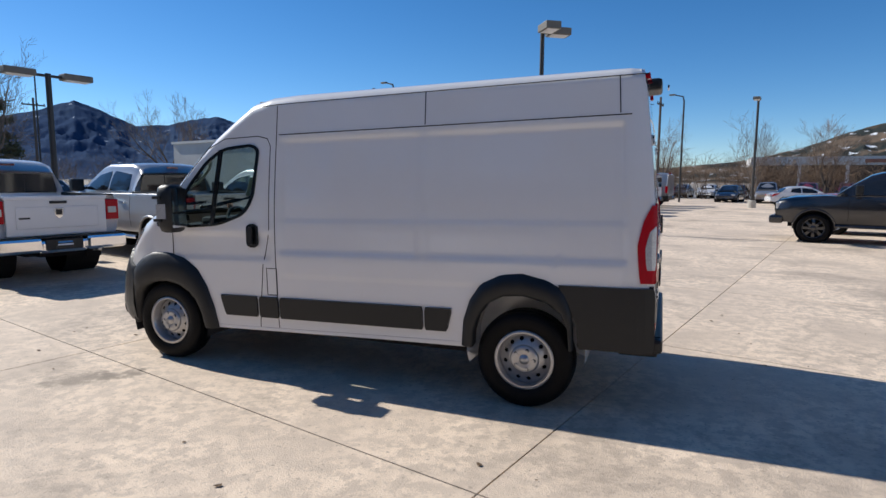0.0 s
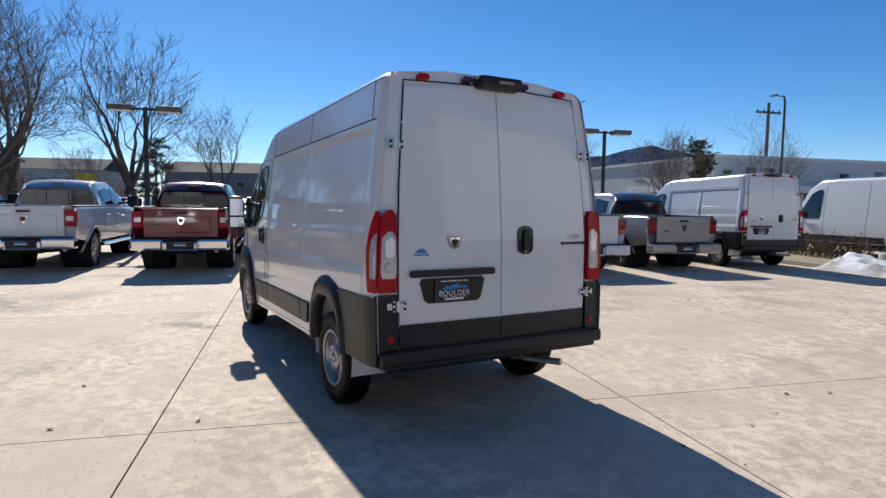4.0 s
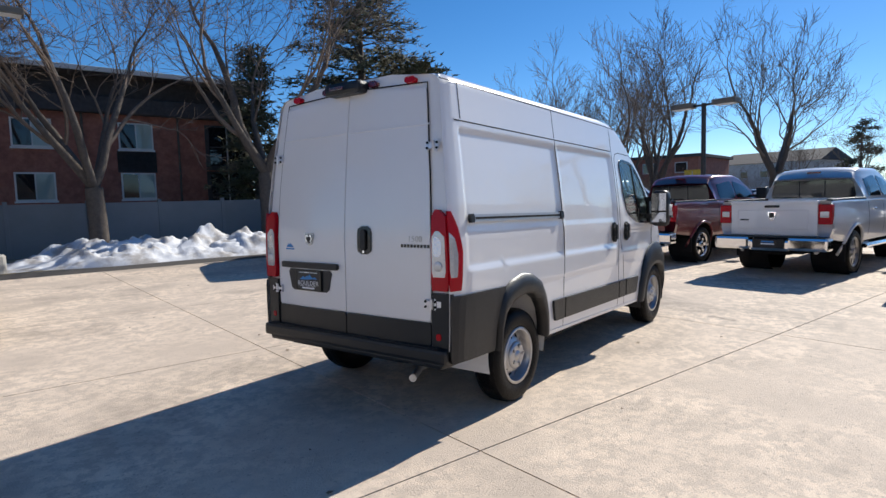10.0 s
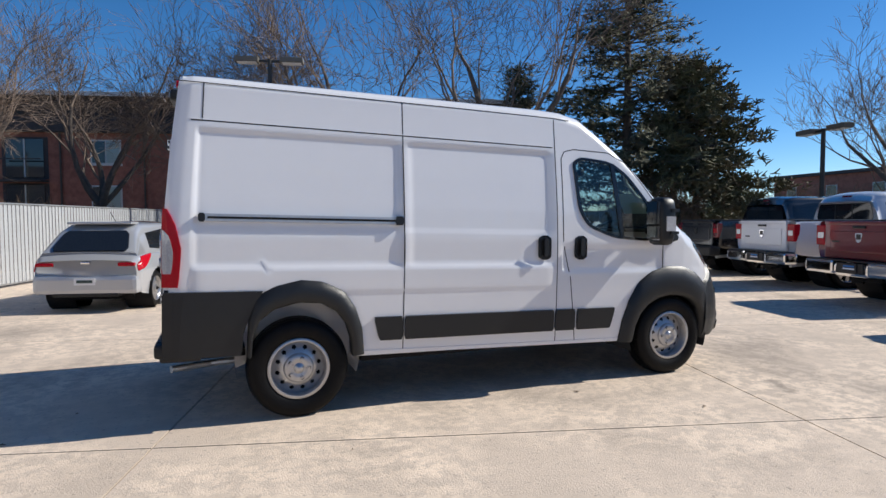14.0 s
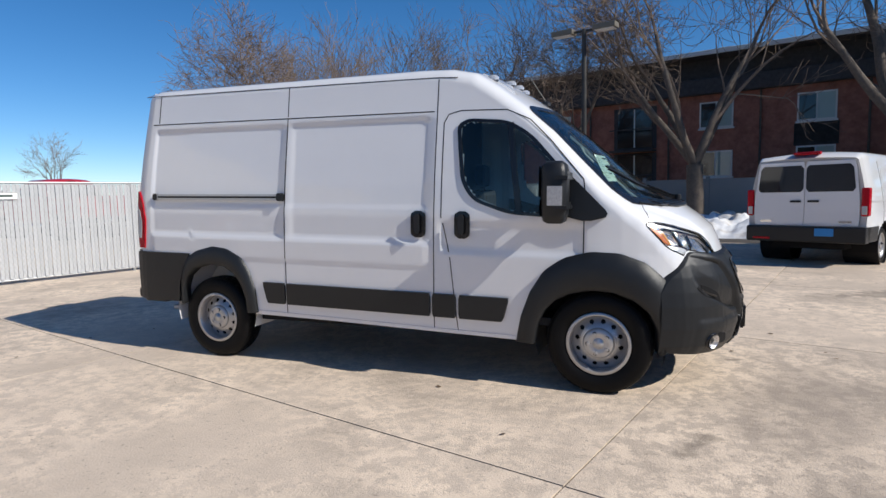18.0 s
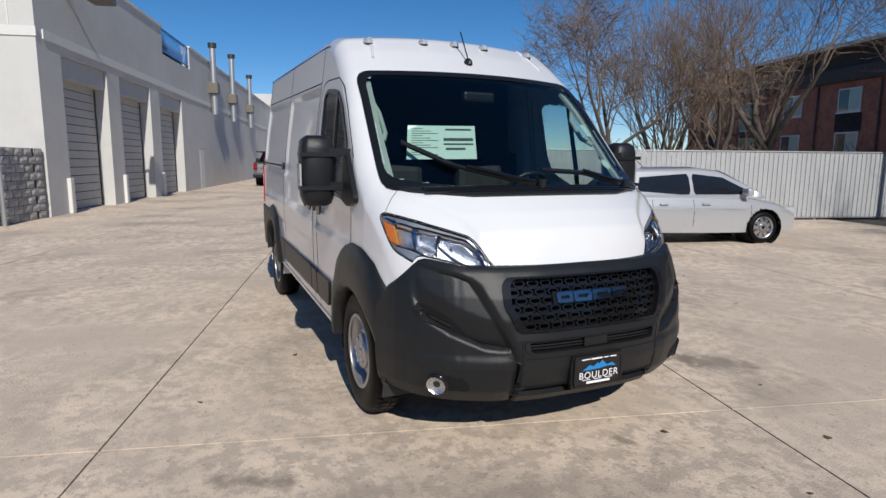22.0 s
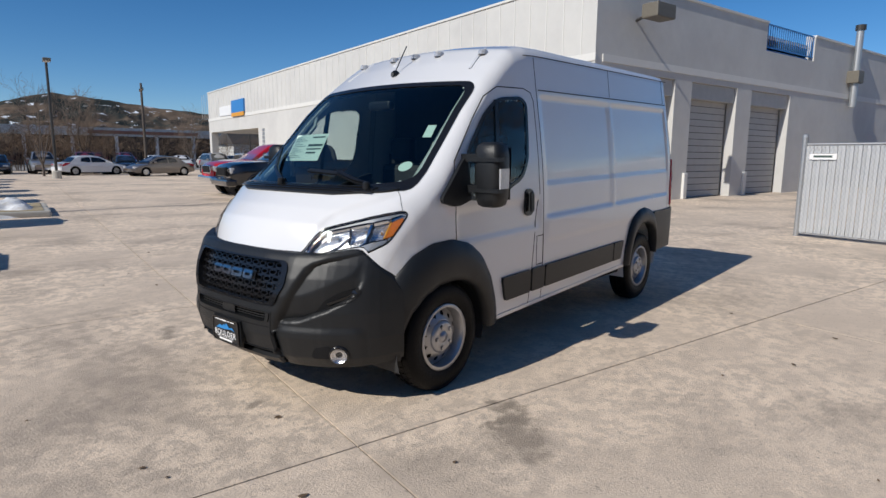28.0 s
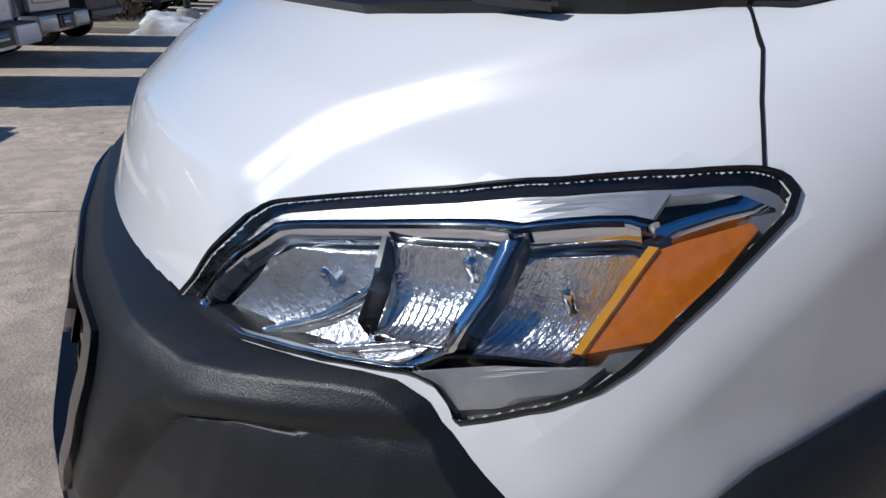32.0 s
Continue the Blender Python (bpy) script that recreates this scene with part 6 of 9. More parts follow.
for k, (a, b) in enumerate(((-6.9, -13.2), (-10.2, -12.6), (-10.9, -12.0), (-11.2, -12.9))):
    dr = thing("plastic_drum", lot(a, b), "white plastic drum by the bin store wall", "drum", "drums by the bin store")
    v, f_ = lathe([(0.0, 0.0), (0.27, 0.0), (0.29, 0.05), (0.29, 0.3), (0.30, 0.32), (0.29, 0.34), (0.29, 0.8), (0.27, 0.86), (0.0, 0.88)], 20, "z")
    part("drum_shell", (v, f_), BAND, dr, sm=True)
    part("drum_lid", lathe([(0.0, 0.90), (0.22, 0.90), (0.23, 0.865)], 20, "z"), SIGN_WHITE, dr)

# ---- slatted chain-link fence along the west side, gate end by the van ----
fence = thing("slat_fence", lot(-9.25, -0.9, 0, 88.2), "white-slatted chain-link fence with steel posts", "fence")
FL, FH = 21.2, 1.86
nslat = 300
slat = mesh_of("slat", [(x, y, z) for x in (-0.031, 0.031) for y in (-0.004, 0.004) for z in (0.09, FH - 0.03)], BOX_F, SLAT)
for k in range(nslat):
    o = part("slat", slat, None, fence)
    o.location = (0.08 + k * (FL - 0.16) / (nslat - 1), 0.006 * (-1) ** k, 0)
for k in range(9):
    x = k * FL / 8
    yo = 0.02 if k == 0 else 0.07
    pst = part("fence_post", tube([(x, yo, 0), (x, yo, FH + 0.14 if k == 0 else FH - 0.02)], 0.04 if k else 0.055, 10), GALV, fence)
    part("post_cap", lathe([(0.06, FH + 0.03), (0.05, FH + 0.09), (0.0, FH + 0.11)], 10, "z"), GALV, pst).location = (x, yo, 0.1 if k == 0 else -0.08)
for z in (FH, 0.07):
    part("fence_rail", tube([(0, 0.03, z), (FL, 0.03, z)], 0.021, 8), GALV, fence)
wires = []
for k in range(int(FL / 0.07)):
    for sgn in (1, -1):
        x = k * 0.07
        for j in range(16):
            z0, z1 = 0.08 + j * 0.111, 0.08 + (j + 1) * 0.111
            xa, xb = (x, x + 0.07) if (j + (sgn > 0)) % 2 else (x + 0.07, x)
            for y in (-0.012,):
                b0 = [(xa - 0.003, y, z0), (xa + 0.003, y, z0), (xb + 0.003, y, z1), (xb - 0.003, y, z1)]
                wires.append((b0, [(0, 1, 2, 3)]))
tagged(part("wire_mesh", joined(*wires), GALV, fence), kind="stuff")
sg = part("fence_sign", boxes([(0.12, 0.62, -0.03, -0.02, 1.56, 1.68)], 0.02), SIGN_WHITE, fence, "small white oval sign with dark print")
part("sign_print", boxes([(0.20, 0.54, -0.033, -0.03, 1.60, 1.64)]), INK, sg)

# distant fence and gate beyond the yard
ff = thing("far_fence", lot(-58, -7, 0, 88), "pale fence at the far end of the yard", "fence")
for k in range(6):
    part("fence_panel", boxes([(k * 2.5, k * 2.5 + 2.46, -0.03, 0.03, 0.1, 1.25)]), SLAT, ff)
fb = thing("far_warehouse", lot(-100, 6, 0, 88), "long low white warehouse in the distance", "building")
part("wall", boxes([(-9, 8, -8, 0, 0, 3.3)]), STUCCO, fb)
part("roof", boxes([(-9.3, 8.3, -8.3, 0.3, 3.3, 3.6)]), BAND, fb)
part("door", boxes([(1, 4, -8.06, -8.0, 0, 2.6)]), ROLLDOOR, fb)

# ---- grey panel wall on the north side ----
npan = 19
nw = thing("boundary_wall", lot(-8.6, 19.9), "grey concrete panel boundary wall", "wall", kind="structure")
for k in range(npan):
    part("wall_panel", boxes([(k * 2.4, k * 2.4 + 2.37, -0.06, 0.06, 0, 1.85)], 0.008), WALLGREY, nw)
    part("wall_post", boxes([(k * 2.4 - 0.08, k * 2.4 + 0.05, -0.09, 0.09, 0, 1.95)], 0.008), WALLGREY, nw)
verge = part("verge", boxes([(-9.0, 40.0, 14.5, 19.9, -0.2, -0.005)]), GRASS)
verge.matrix_world = lot(0, 0)
tagged(verge, kind="structure")

# snow banks thrown up along the verge and at the lamp island
def snow_bank(a0, b0, a1, b1, width, height, seed, label="dirty heap of ploughed snow"):
    d = Vector((a1 - a0, b1 - b0, 0))
    n, m = max(10, int(d.length / 0.07)), 40
    noise_off = seed * 17.3
    vs = []
    for i in range(n + 1):
        t = i / n
        env = min(1.0, 6 * t, 6 * (1 - t))
        for j in range(m + 1):
            q = -1 + 2 * j / m
            nz = noise.fractal(Vector((t * d.length * 0.7 + noise_off, q * 1.6, 0)), 1.0, 2.0, 4)
            nz2 = noise.noise(Vector((t * d.length * 2.6 + noise_off, q * 4.5, 3)))
            wv = 0.75 + 0.45 * noise.noise(Vector((t * d.length * 0.35 + noise_off, 0, 9)))
            nz3 = noise.noise(Vector((t * d.length * 7.5 + noise_off, q * 11, 5)))
            h = max(0.0, 1 - q * q) ** 0.7 * height * env * (0.50 + 0.55 * nz + 0.20 * nz2 + 0.09 * nz3 + 0.2 * wv)
            vs.append((t * d.length, q * width / 2 * (0.75 + 0.35 * wv), -0.03 + max(0.0, h)))
    ob = part("snow_bank", (vs, grid_faces(n + 1, m + 1)), SNOW, None, sm=True)
    ob.matrix_world = lot(a0, b0, 0, math.degrees(math.atan2(d.y, d.x)))
    return tagged(ob, label, "snow", kind="stuff")


snow_bank(-4.5, 16.4, 9.0, 16.0, 3.8, 0.85, 1)
snow_bank(0.5, 15.6, 7.0, 15.3, 2.2, 0.55, 2)
snow_bank(5.0, 16.8, 9.5, 16.6, 2.8, 1.25, 5)
snow_bank(3.1, -14.4, 6.4, -13.9, 2.2, 0.5, 3, "low patch of old snow on the lamp island")
snow_bank(15.2, 0.5, 15.8, 3.2, 1.2, 0.5, 4, "low heap of old snow at the kerb")
snow_bank(15.0, -6.0, 15.6, -1.5, 1.2, 0.45, 6, "low heap of old snow at the kerb")

# kerbed islands
def island(a0, a1, b0, b1):
    o = part("kerb_island", boxes([(a0, a1, b0, b1, -0.02, 0.15)], 0.05), KERB)
    o.matrix_world = lot(0, 0)
    tagged(o, kind="structure")
    q = part("island_bed", boxes([(a0 + 0.15, a1 - 0.15, b0 + 0.15, b1 - 0.15, 0.1, 0.165)], 0.01), GRASS)
    q.matrix_world = lot(0, 0)
    tagged(q, kind="structure")


island(3.0, 14.0, -16.2, -13.2)
island(16.4, 18.0, -30, 14.4)


def light_pole(a, b, height, heads, turn=0.0, label="bronze car park lamp post with two flat heads", base=0.0, bearings=()):
    lp = thing("lamp_post", lot(a, b, 0, turn), label, "lamp post", "car park lamp posts")
    part("pole", tube([(0, 0, base), (0, 0, height)], [0.085, 0.075], 10), POLE, lp)
    part("base", lathe([(0.0, 0.0), (0.26, 0.0), (0.26, 0.45), (0.22, 0.5), (0.0, 0.5)], 16, "z"), KERB, lp)
    for s in heads:
        arm = part("lamp_arm", boxes([(-0.035, 0.035, min(0, s * 0.42), max(0, s * 0.42), height - 0.10, height - 0.03)]), POLE, lp)
        hd_ = part("lamp_head", boxes([(-0.21, 0.21, min(s * 0.35, s * 1.12), max(s * 0.35, s * 1.12), height - 0.13, height + 0.05)], 0.03), LAMPHEAD, lp)
        part("lamp_lens", boxes([(-0.17, 0.17, min(s * 0.42, s * 1.05), max(s * 0.42, s * 1.05), height - 0.145, height - 0.128)]), SIGN_WHITE, hd_)
    for w in bearings:
        yaw = radians(w + 14.2 - turn)
        arm = part("lamp_arm", boxes([(0, 0.42, -0.035, 0.035, height - 0.10, height - 0.03)]), POLE, lp)
        hd_ = part("lamp_head", boxes([(0.2, 0.95, -0.26, 0.26, height - 0.14, height + 0.10)], 0.02), LAMPHEAD, lp)
        part("lamp_lens", boxes([(0.27, 0.88, -0.2, 0.2, height - 0.155, height - 0.138)]), SIGN_WHITE, hd_)
        arm.rotation_euler.z = hd_.rotation_euler.z = yaw
    return lp


for b in (13.3, 5.4, -3.1, -11.6):
    light_pole(14.9, b, 4.65, (1, -1))
light_pole(-4.35, 14.75, 6.9, (1, -1), 90)
light_pole(5.1, -14.4, 6.8, (), 0, "bronze car park lamp post with two box heads", 0.0, (124, -146))
light_pole(1.5, -40.0, 7.2, (1,), 0, "bronze car park lamp post with one flat head")
light_pole(-18.0, -62.0, 7.2, (1, -1), 40)
light_pole(-30.0, -55.0, 7.2, (1,), 40, "bronze car park lamp post with one flat head")

# street lamps and utility poles
for a, b, h in ((60.0, -20.0, 12.0), (24.5, -30.0, 9.0), (8.0, -48.0, 9.0)):
    sl = thing("street_lamp", lot(a, b), "tall slim street lamp", "street lamp", "street lamps")
    part("pole", tube([(0, 0, 0), (0, 0, h - 0.6), (0.1, 0, h - 0.2), (0.8, 0, h)], [0.09, 0.07, 0.06, 0.04], 8), POLE, sl)
    part("lamp_head", boxes([(0.7, 1.2, -0.12, 0.12, h - 0.06, h + 0.06)], 0.03), LAMPHEAD, sl)
for a, b, h in ((66.0, -22.0, 10.0), (30.0, -34.0, 9.5), (12.0, -56.0, 10.0), (-8.0, -66.0, 9.0), (-58.0, 5.2, 7.2), (90.0, 60.0, 9.0)):
    up = thing("utility_pole", lot(a, b), "weathered wooden utility pole", "utility pole", "utility poles")
    part("pole", tube([(0, 0, 0), (0, 0, h)], [0.16, 0.11], 8), BARK, up)
    part("cross_arm", boxes([(-0.05, 0.05, -1.1, 1.1, h - 0.8, h - 0.65)]), BARK, up)
    for y in (-1.0, -0.4, 0.4, 1.0):
        part("insulator", lathe([(0.04, h - 0.65), (0.05, h - 0.58), (0.02, h - 0.5), (0, h - 0.5)], 8, "z"), SEAM, up).location.y = y

# ---- brick apartment block behind the north wall ----
apt = thing("apartment_building", lot(-38, 26.5), "brown brick apartment block with a shingled mansard", "building")
AL, AD = 45.3, 13.0
part("wall", boxes([(0, AL, 0, AD, 0, 6.0)]), BRICK, apt)
part("mansard", boxes([(-0.3, AL + 0.3, -0.35, AD + 0.3, 6.0, 6.75)], 0.06), SHINGLE, apt)
part("upper_wall", boxes([(0.2, AL - 0.2, 0.25, AD - 0.2, 6.75, 7.7)]), SHINGLE, apt)
part("roof", boxes([(-0.6, AL + 0.6, -0.9, AD + 0.6, 7.7, 7.95)], 0.03), SHINGLE, apt)
part("gutter", boxes([(-0.6, AL + 0.6, -0.98, -0.9, 7.72, 7.93)], 0.02), BAND, apt)
for k in range(11):
    x = 2.8 + k * 4.1
    for z in (2.05, 4.4):
        deep = k % 3 == 1
        if deep:
            rc = part("balcony_recess", boxes([(x - 0.9, x + 1.3, -0.03, 0.02, z - 0.8, z + 1.35)]), SHINGLE, apt)
            part("balcony_door", boxes([(x - 0.7, x + 1.1, -0.07, -0.03, z - 0.7, z + 1.25)]), GLASS_DARK, rc)
            part("frame_post", boxes([(x + 0.16, x + 0.22, -0.09, -0.06, z - 0.7, z + 1.25)]), BAND, rc)
            rl = part("balcony_rail", boxes([(x - 0.9, x + 1.3, -0.75, -0.71, z + 0.15, z + 0.21), (x - 0.9, x + 1.3, -0.8, 0.0, z - 0.95, z - 0.85)]), SHINGLE, rc)
            continue
        wn = part("window", boxes([(x - 0.75, x + 0.75, -0.045, 0.02, z, z + 1.25)]), BAND, apt, "pale framed sliding window")
        part("pane", boxes([(x - 0.68, x - 0.03, -0.06, -0.045, z + 0.07, z + 1.18)]), GLASS_DARK, wn)
        part("pane", boxes([(x + 0.03, x + 0.68, -0.06, -0.045, z + 0.07, z + 1.18)]), GLASS, wn)
        part("blind", boxes([(x + 0.03, x + 0.68, -0.052, -0.046, z + 0.07, z + 1.18)]), BAND, wn)
        part("sill", boxes([(x - 0.8, x + 0.8, -0.09, 0.0, z - 0.08, z)]), BAND, wn)
        if k % 3 == 0:
            part("apron_panel", boxes([(x - 0.85, x + 0.85, -0.03, 0.01, z + 1.27 if z < 3 else z - 1.0, z + 2.26 if z < 3 else z - 0.1)]), SHINGLE, wn)
    if k % 2 == 0:
        part("roof_vent", boxes([(x - 0.3, x + 0.3, 2.0, 2.8, 7.95, 8.6)], 0.03), GALV, apt)
    part("downpipe", tube([(x + 1.9, -0.06, 0), (x + 1.9, -0.06, 6.0)], 0.05, 6), BARK, apt)


def plain_house(a, b, turn, w, d, h, wall, label, flat=True, windows=4, name="house"):
    hs_ = thing(name, lot(a, b, 0, turn), label, "building")
    part("wall", boxes([(-w / 2, w / 2, -d / 2, d / 2, 0, h)]), wall, hs_)
    if flat:
        part("roof", boxes([(-w / 2 - 0.4, w / 2 + 0.4, -d / 2 - 0.4, d / 2 + 0.4, h, h + 0.35)], 0.03), SHINGLE if wall is BRICK else BAND, hs_)
    else:
        part("roof", ([(-w / 2 - 0.5, -d / 2 - 0.5, h), (w / 2 + 0.5, -d / 2 - 0.5, h), (w / 2 + 0.5, d / 2 + 0.5, h), (-w / 2 - 0.5, d / 2 + 0.5, h), (-w / 2, 0, h + 2.2), (w / 2, 0, h + 2.2)], [(0, 1, 5, 4), (2, 3, 4, 5), (1, 2, 5), (3, 0, 4), (3, 2, 1, 0)]), SHINGLE, hs_)
    for k in range(windows):
        x = -w / 2 + (k + 0.5) * w / windows
        for z in ([1.1, 3.9] if h > 5 else [1.0]):
            for sgn in (-1, 1):
                wn = part("window", boxes([(x - 0.7, x + 0.7, sgn * d / 2 - 0.04, sgn * d / 2 + 0.04, z, z + 1.2)]), BAND, hs_)
                part("pane", boxes([(x - 0.62, x + 0.62, sgn * d / 2 - 0.05, sgn * d / 2 + 0.05, z + 0.07, z + 1.13)]), GLASS_DARK, wn)
    return hs_


plain_house(54, 50, 95, 22, 11, 6.2, BRICK, "low brick apartment house beyond the pines", name="brick_house")
plain_house(62, 44, 100, 30, 12, 5.6, BRICK, "brick apartment row beyond the trees", windows=8, name="brick_row")
plain_house(110, 12, 85, 18, 12, 6.5, WALLGREY, "grey distant house with a shingle roof", False, 5)
plain_house(112, 40, 85, 18, 12, 6.5, STUCCO, "pale distant house with a shingle roof", False, 5)

# white neighbour building to the south-west, with a low glazed wing
nb = thing("office_building", lot(33, -33), "white two-storey office building with a low glazed wing", "building")
part("wall", boxes([(-6, 16, -16, 6, 0, 5.0)]), STUCCO, nb)
part("coping", boxes([(-6.15, 16.15, -16.15, 6.15, 5.0, 5.2)]), BAND, nb)
part("wing_roof", boxes([(-13.5, -5.0, -9, 12, 2.5, 2.85)], 0.03), BAND, nb)
part("wing_glass", boxes([(-12.5, -6.2, -8.2, 11.0, 0.4, 2.5)]), GLASS_DARK, nb)
for k in range(12):
    part("mullion", boxes([(-12.6, -12.4, -8.2 + k * 1.7, -7.9 + k * 1.7, 0, 2.5)]), BAND, nb)
part("wing_base", boxes([(-12.6, -6.2, -8.3, 11.1, 0, 0.45)]), BAND, nb)
for y in (1.0, 2.6):
    wn = part("window", boxes([(-6.05, -5.95, y, y + 1.0, 3.2, 4.5)]), BAND, nb)
    part("pane", boxes([(-6.07, -5.93, y + 0.08, y + 0.92, 3.3, 4.4)]), GLASS_DARK, wn)
for y in (-11.5, -8.8):
    wn = part("window", boxes([(-6.05, -5.95, y, y + 1.0, 3.2, 4.5)]), BAND, nb)
    part("pane", boxes([(-6.07, -5.93, y + 0.08, y + 0.92, 3.3, 4.4)]), GLASS_DARK, wn)
part("sign_panel", boxes([(-6.1, -6.0, 3.4, 5.6, 3.4, 3.8)]), PLATE_BLACK, nb)
for k, y in enumerate((-5.0, 5.0)):
    part("wall_lamp", boxes([(-6.5, -6.0, y, y + 0.3, 3.9, 4.15)], 0.04), LAMPHEAD, nb)
# showroom far to the south with red fascia, and a small white hut
sr = thing("showroom", lot(-8, -104, 0, 10), "distant low showroom with a pale fascia", "building")
part("wall", boxes([(-17, 17, -7, 7, 0, 4.2)]), GLASS_DARK, sr)
part("fascia", boxes([(-18, 18, -8, 8, 4.2, 5.4)]), STUCCO, sr)
part("fascia_stripe", boxes([(-12.05, 4.05, -8.05, 8.05, 4.5, 5.0)]), BRICK, sr)
for k in range(7):
    part("column", boxes([(-17.5 + k * 5.8, -17.1 + k * 5.8, 7.3, 7.7, 0, 4.2)]), SIGN_WHITE, sr)
plain_house(-26, -92, 20, 5, 4, 3.2, STUCCO, "small white hut across the lot", False, 1, "hut")

# ---- mountains and foothills ----
RIDGE = [(-180, 0.4), (-160, 0.6), (-150, 0.9), (-138, 2.0), (-128, 3.0), (-118.5, 3.7), (-114, 4.1), (-111, 4.6), (-107, 4.9), (-104, 4.2), (-101, 3.0), (-97, 2.0), (-91, 1.4), (-84, 1.5), (-76, 1.9), (-68, 2.2), (-60, 3.0), (-55, 4.0), (-51.5, 5.0), (-48.5, 5.7), (-46.5, 5.3), (-44.5, 4.8), (-42, 4.6), (-39.5, 5.7), (-37.6, 6.5), (-35.2, 5.5), (-33, 4.9), (-31, 4.2), (-29.3, 4.6), (-27, 4.0), (-25, 3.2), (-22, 2.0), (-18, 1.3), (-10, 0.7), (0, 0.5), (40, 0.4), (180, 0.4)]


def slopes(name, a0, a1, r0, r1, na, nr, rough, colors, snow, snow_scale, label, ridge_gain=1.0):
    """A range of hills over a sweep of bearings, with spurs and gullies."""
    vs = []
    for i in range(na + 1):
        a = a0 + (a1 - a0) * i / na
        edge = min(1.0, (a - a0) / 6, (a1 - a) / 6)
        for j in range(nr + 1):
            t = j / nr
            r = r0 + (r1 - r0) * t
            top = math.tan(radians(lerp_table(RIDGE, a))) * r1 * ridge_gain * max(0.0, edge)
            q = Vector((math.cos(radians(a)), math.sin(radians(a)), 0)) * (10 + 6 * t)
            rid = abs(noise.noise(q * 1.9)) + 0.42 * abs(noise.noise(q * 4.7)) + 0.16 * abs(noise.noise(q * 11)) + 0.06 * abs(noise.noise(q * 27))
            ramp = 0.10 * t + 0.90 * t ** 1.7
            h = top * ramp * (1.0 - rough * (0.10 + 2.2 * (1 - t) * t + 0.5 * (1 - t)) * (rid - 0.30))
            vs.append((r * math.cos(radians(a)), r * math.sin(radians(a)), max(-4.0, h - 2)))
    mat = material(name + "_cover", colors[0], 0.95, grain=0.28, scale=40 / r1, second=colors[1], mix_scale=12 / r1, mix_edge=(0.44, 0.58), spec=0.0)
    nt = mat.node_tree
    geo = nt.nodes.new("ShaderNodeNewGeometry")
    ns = nt.nodes.new("ShaderNodeTexNoise")
    ns.inputs["Scale"].default_value, ns.inputs["Detail"].default_value, ns.inputs["Roughness"].default_value = snow_scale / r1, 9.0, 0.62
    nt.links.new(geo.outputs["Position"], ns.inputs["Vector"])
    rs = nt.nodes.new("ShaderNodeMapRange")
    rs.inputs[1].default_value, rs.inputs[2].default_value = snow, snow + 0.03
    nt.links.new(ns.outputs["Fac"], rs.inputs[0])
    mx = nt.nodes.new("ShaderNodeMix")
    mx.data_type = "RGBA"
    mx.inputs[7].default_value = (0.62, 0.66, 0.72, 1)
    bsd = nt.nodes["Principled BSDF"]
    nt.links.new(bsd.inputs["Base Color"].links[0].from_socket, mx.inputs[6])
    nt.links.new(rs.outputs[0], mx.inputs[0])
    nt.links.new(mx.outputs[2], bsd.inputs["Base Color"])
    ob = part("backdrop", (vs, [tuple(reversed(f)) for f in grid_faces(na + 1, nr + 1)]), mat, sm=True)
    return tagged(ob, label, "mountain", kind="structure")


# the blue of distance haze is put into the range's base colours
slopes("range", -72, -14, 1700, 3000, 700, 60, 0.34, ((0.040, 0.064, 0.120), (0.056, 0.084, 0.140)), 0.66, 80, "haze-blue forested mountains with snow on the crest and benches")
slopes("foothill", -168, -66, 1000, 1900, 800, 46, 0.35, ((0.030, 0.036, 0.036), (0.14, 0.105, 0.08)), 0.60, 60, "brown foothills with dark woods and snow patches")

# ================= other vehicles =================
def loft(stations, ns=12, nc=5, nt=10):
    """A body from stations (x, z_low, z_top, half width low, mid, top, z of mid, corner radius, crown). Returns verts and faces."""
    rows = []
    for x, zb, zt, wb, wm, wt, zm, r, cr in stations:
        half = []
        zr = zt - r
        for i in range(ns):
            z = zb + (zr - zb) * i / (ns - 1)
            half.append((x, loft_width(z, zb, zt, wb, wm, wt, zm), z))
        ys = half[-1][1]
        for i in range(1, nc):
            t = math.pi / 2 * i / nc
            half.append((x, ys - r * (1 - math.cos(t)), zr + r * math.sin(t)))
        for i in range(nt + 1):
            q = i / nt
            half.append((x, (ys - r) * (1 - q), zt + cr * (1 - (1 - q) ** 2)))
        rows.append(half + [(a, -b, c) for a, b, c in reversed(half[:-1])])
    n = len(rows[0])
    vs = [p for row in rows for p in row]
    fs = grid_faces(len(rows), n) + [tuple(range(n)), tuple(range(len(vs) - 1, len(vs) - n - 1, -1))]
    return vs, fs


def loft_width(z, zb, zt, wb, wm, wt, zm):
    if z < zm:
        t = (z - zb) / max(zm - zb, 1e-6)
        return wb + (wm - wb) * (1 - (1 - t) ** 2)
    t = (z - zm) / max(zt - zm, 1e-6)
    return wm + (wt - wm) * t * (0.6 + 0.4 * t)


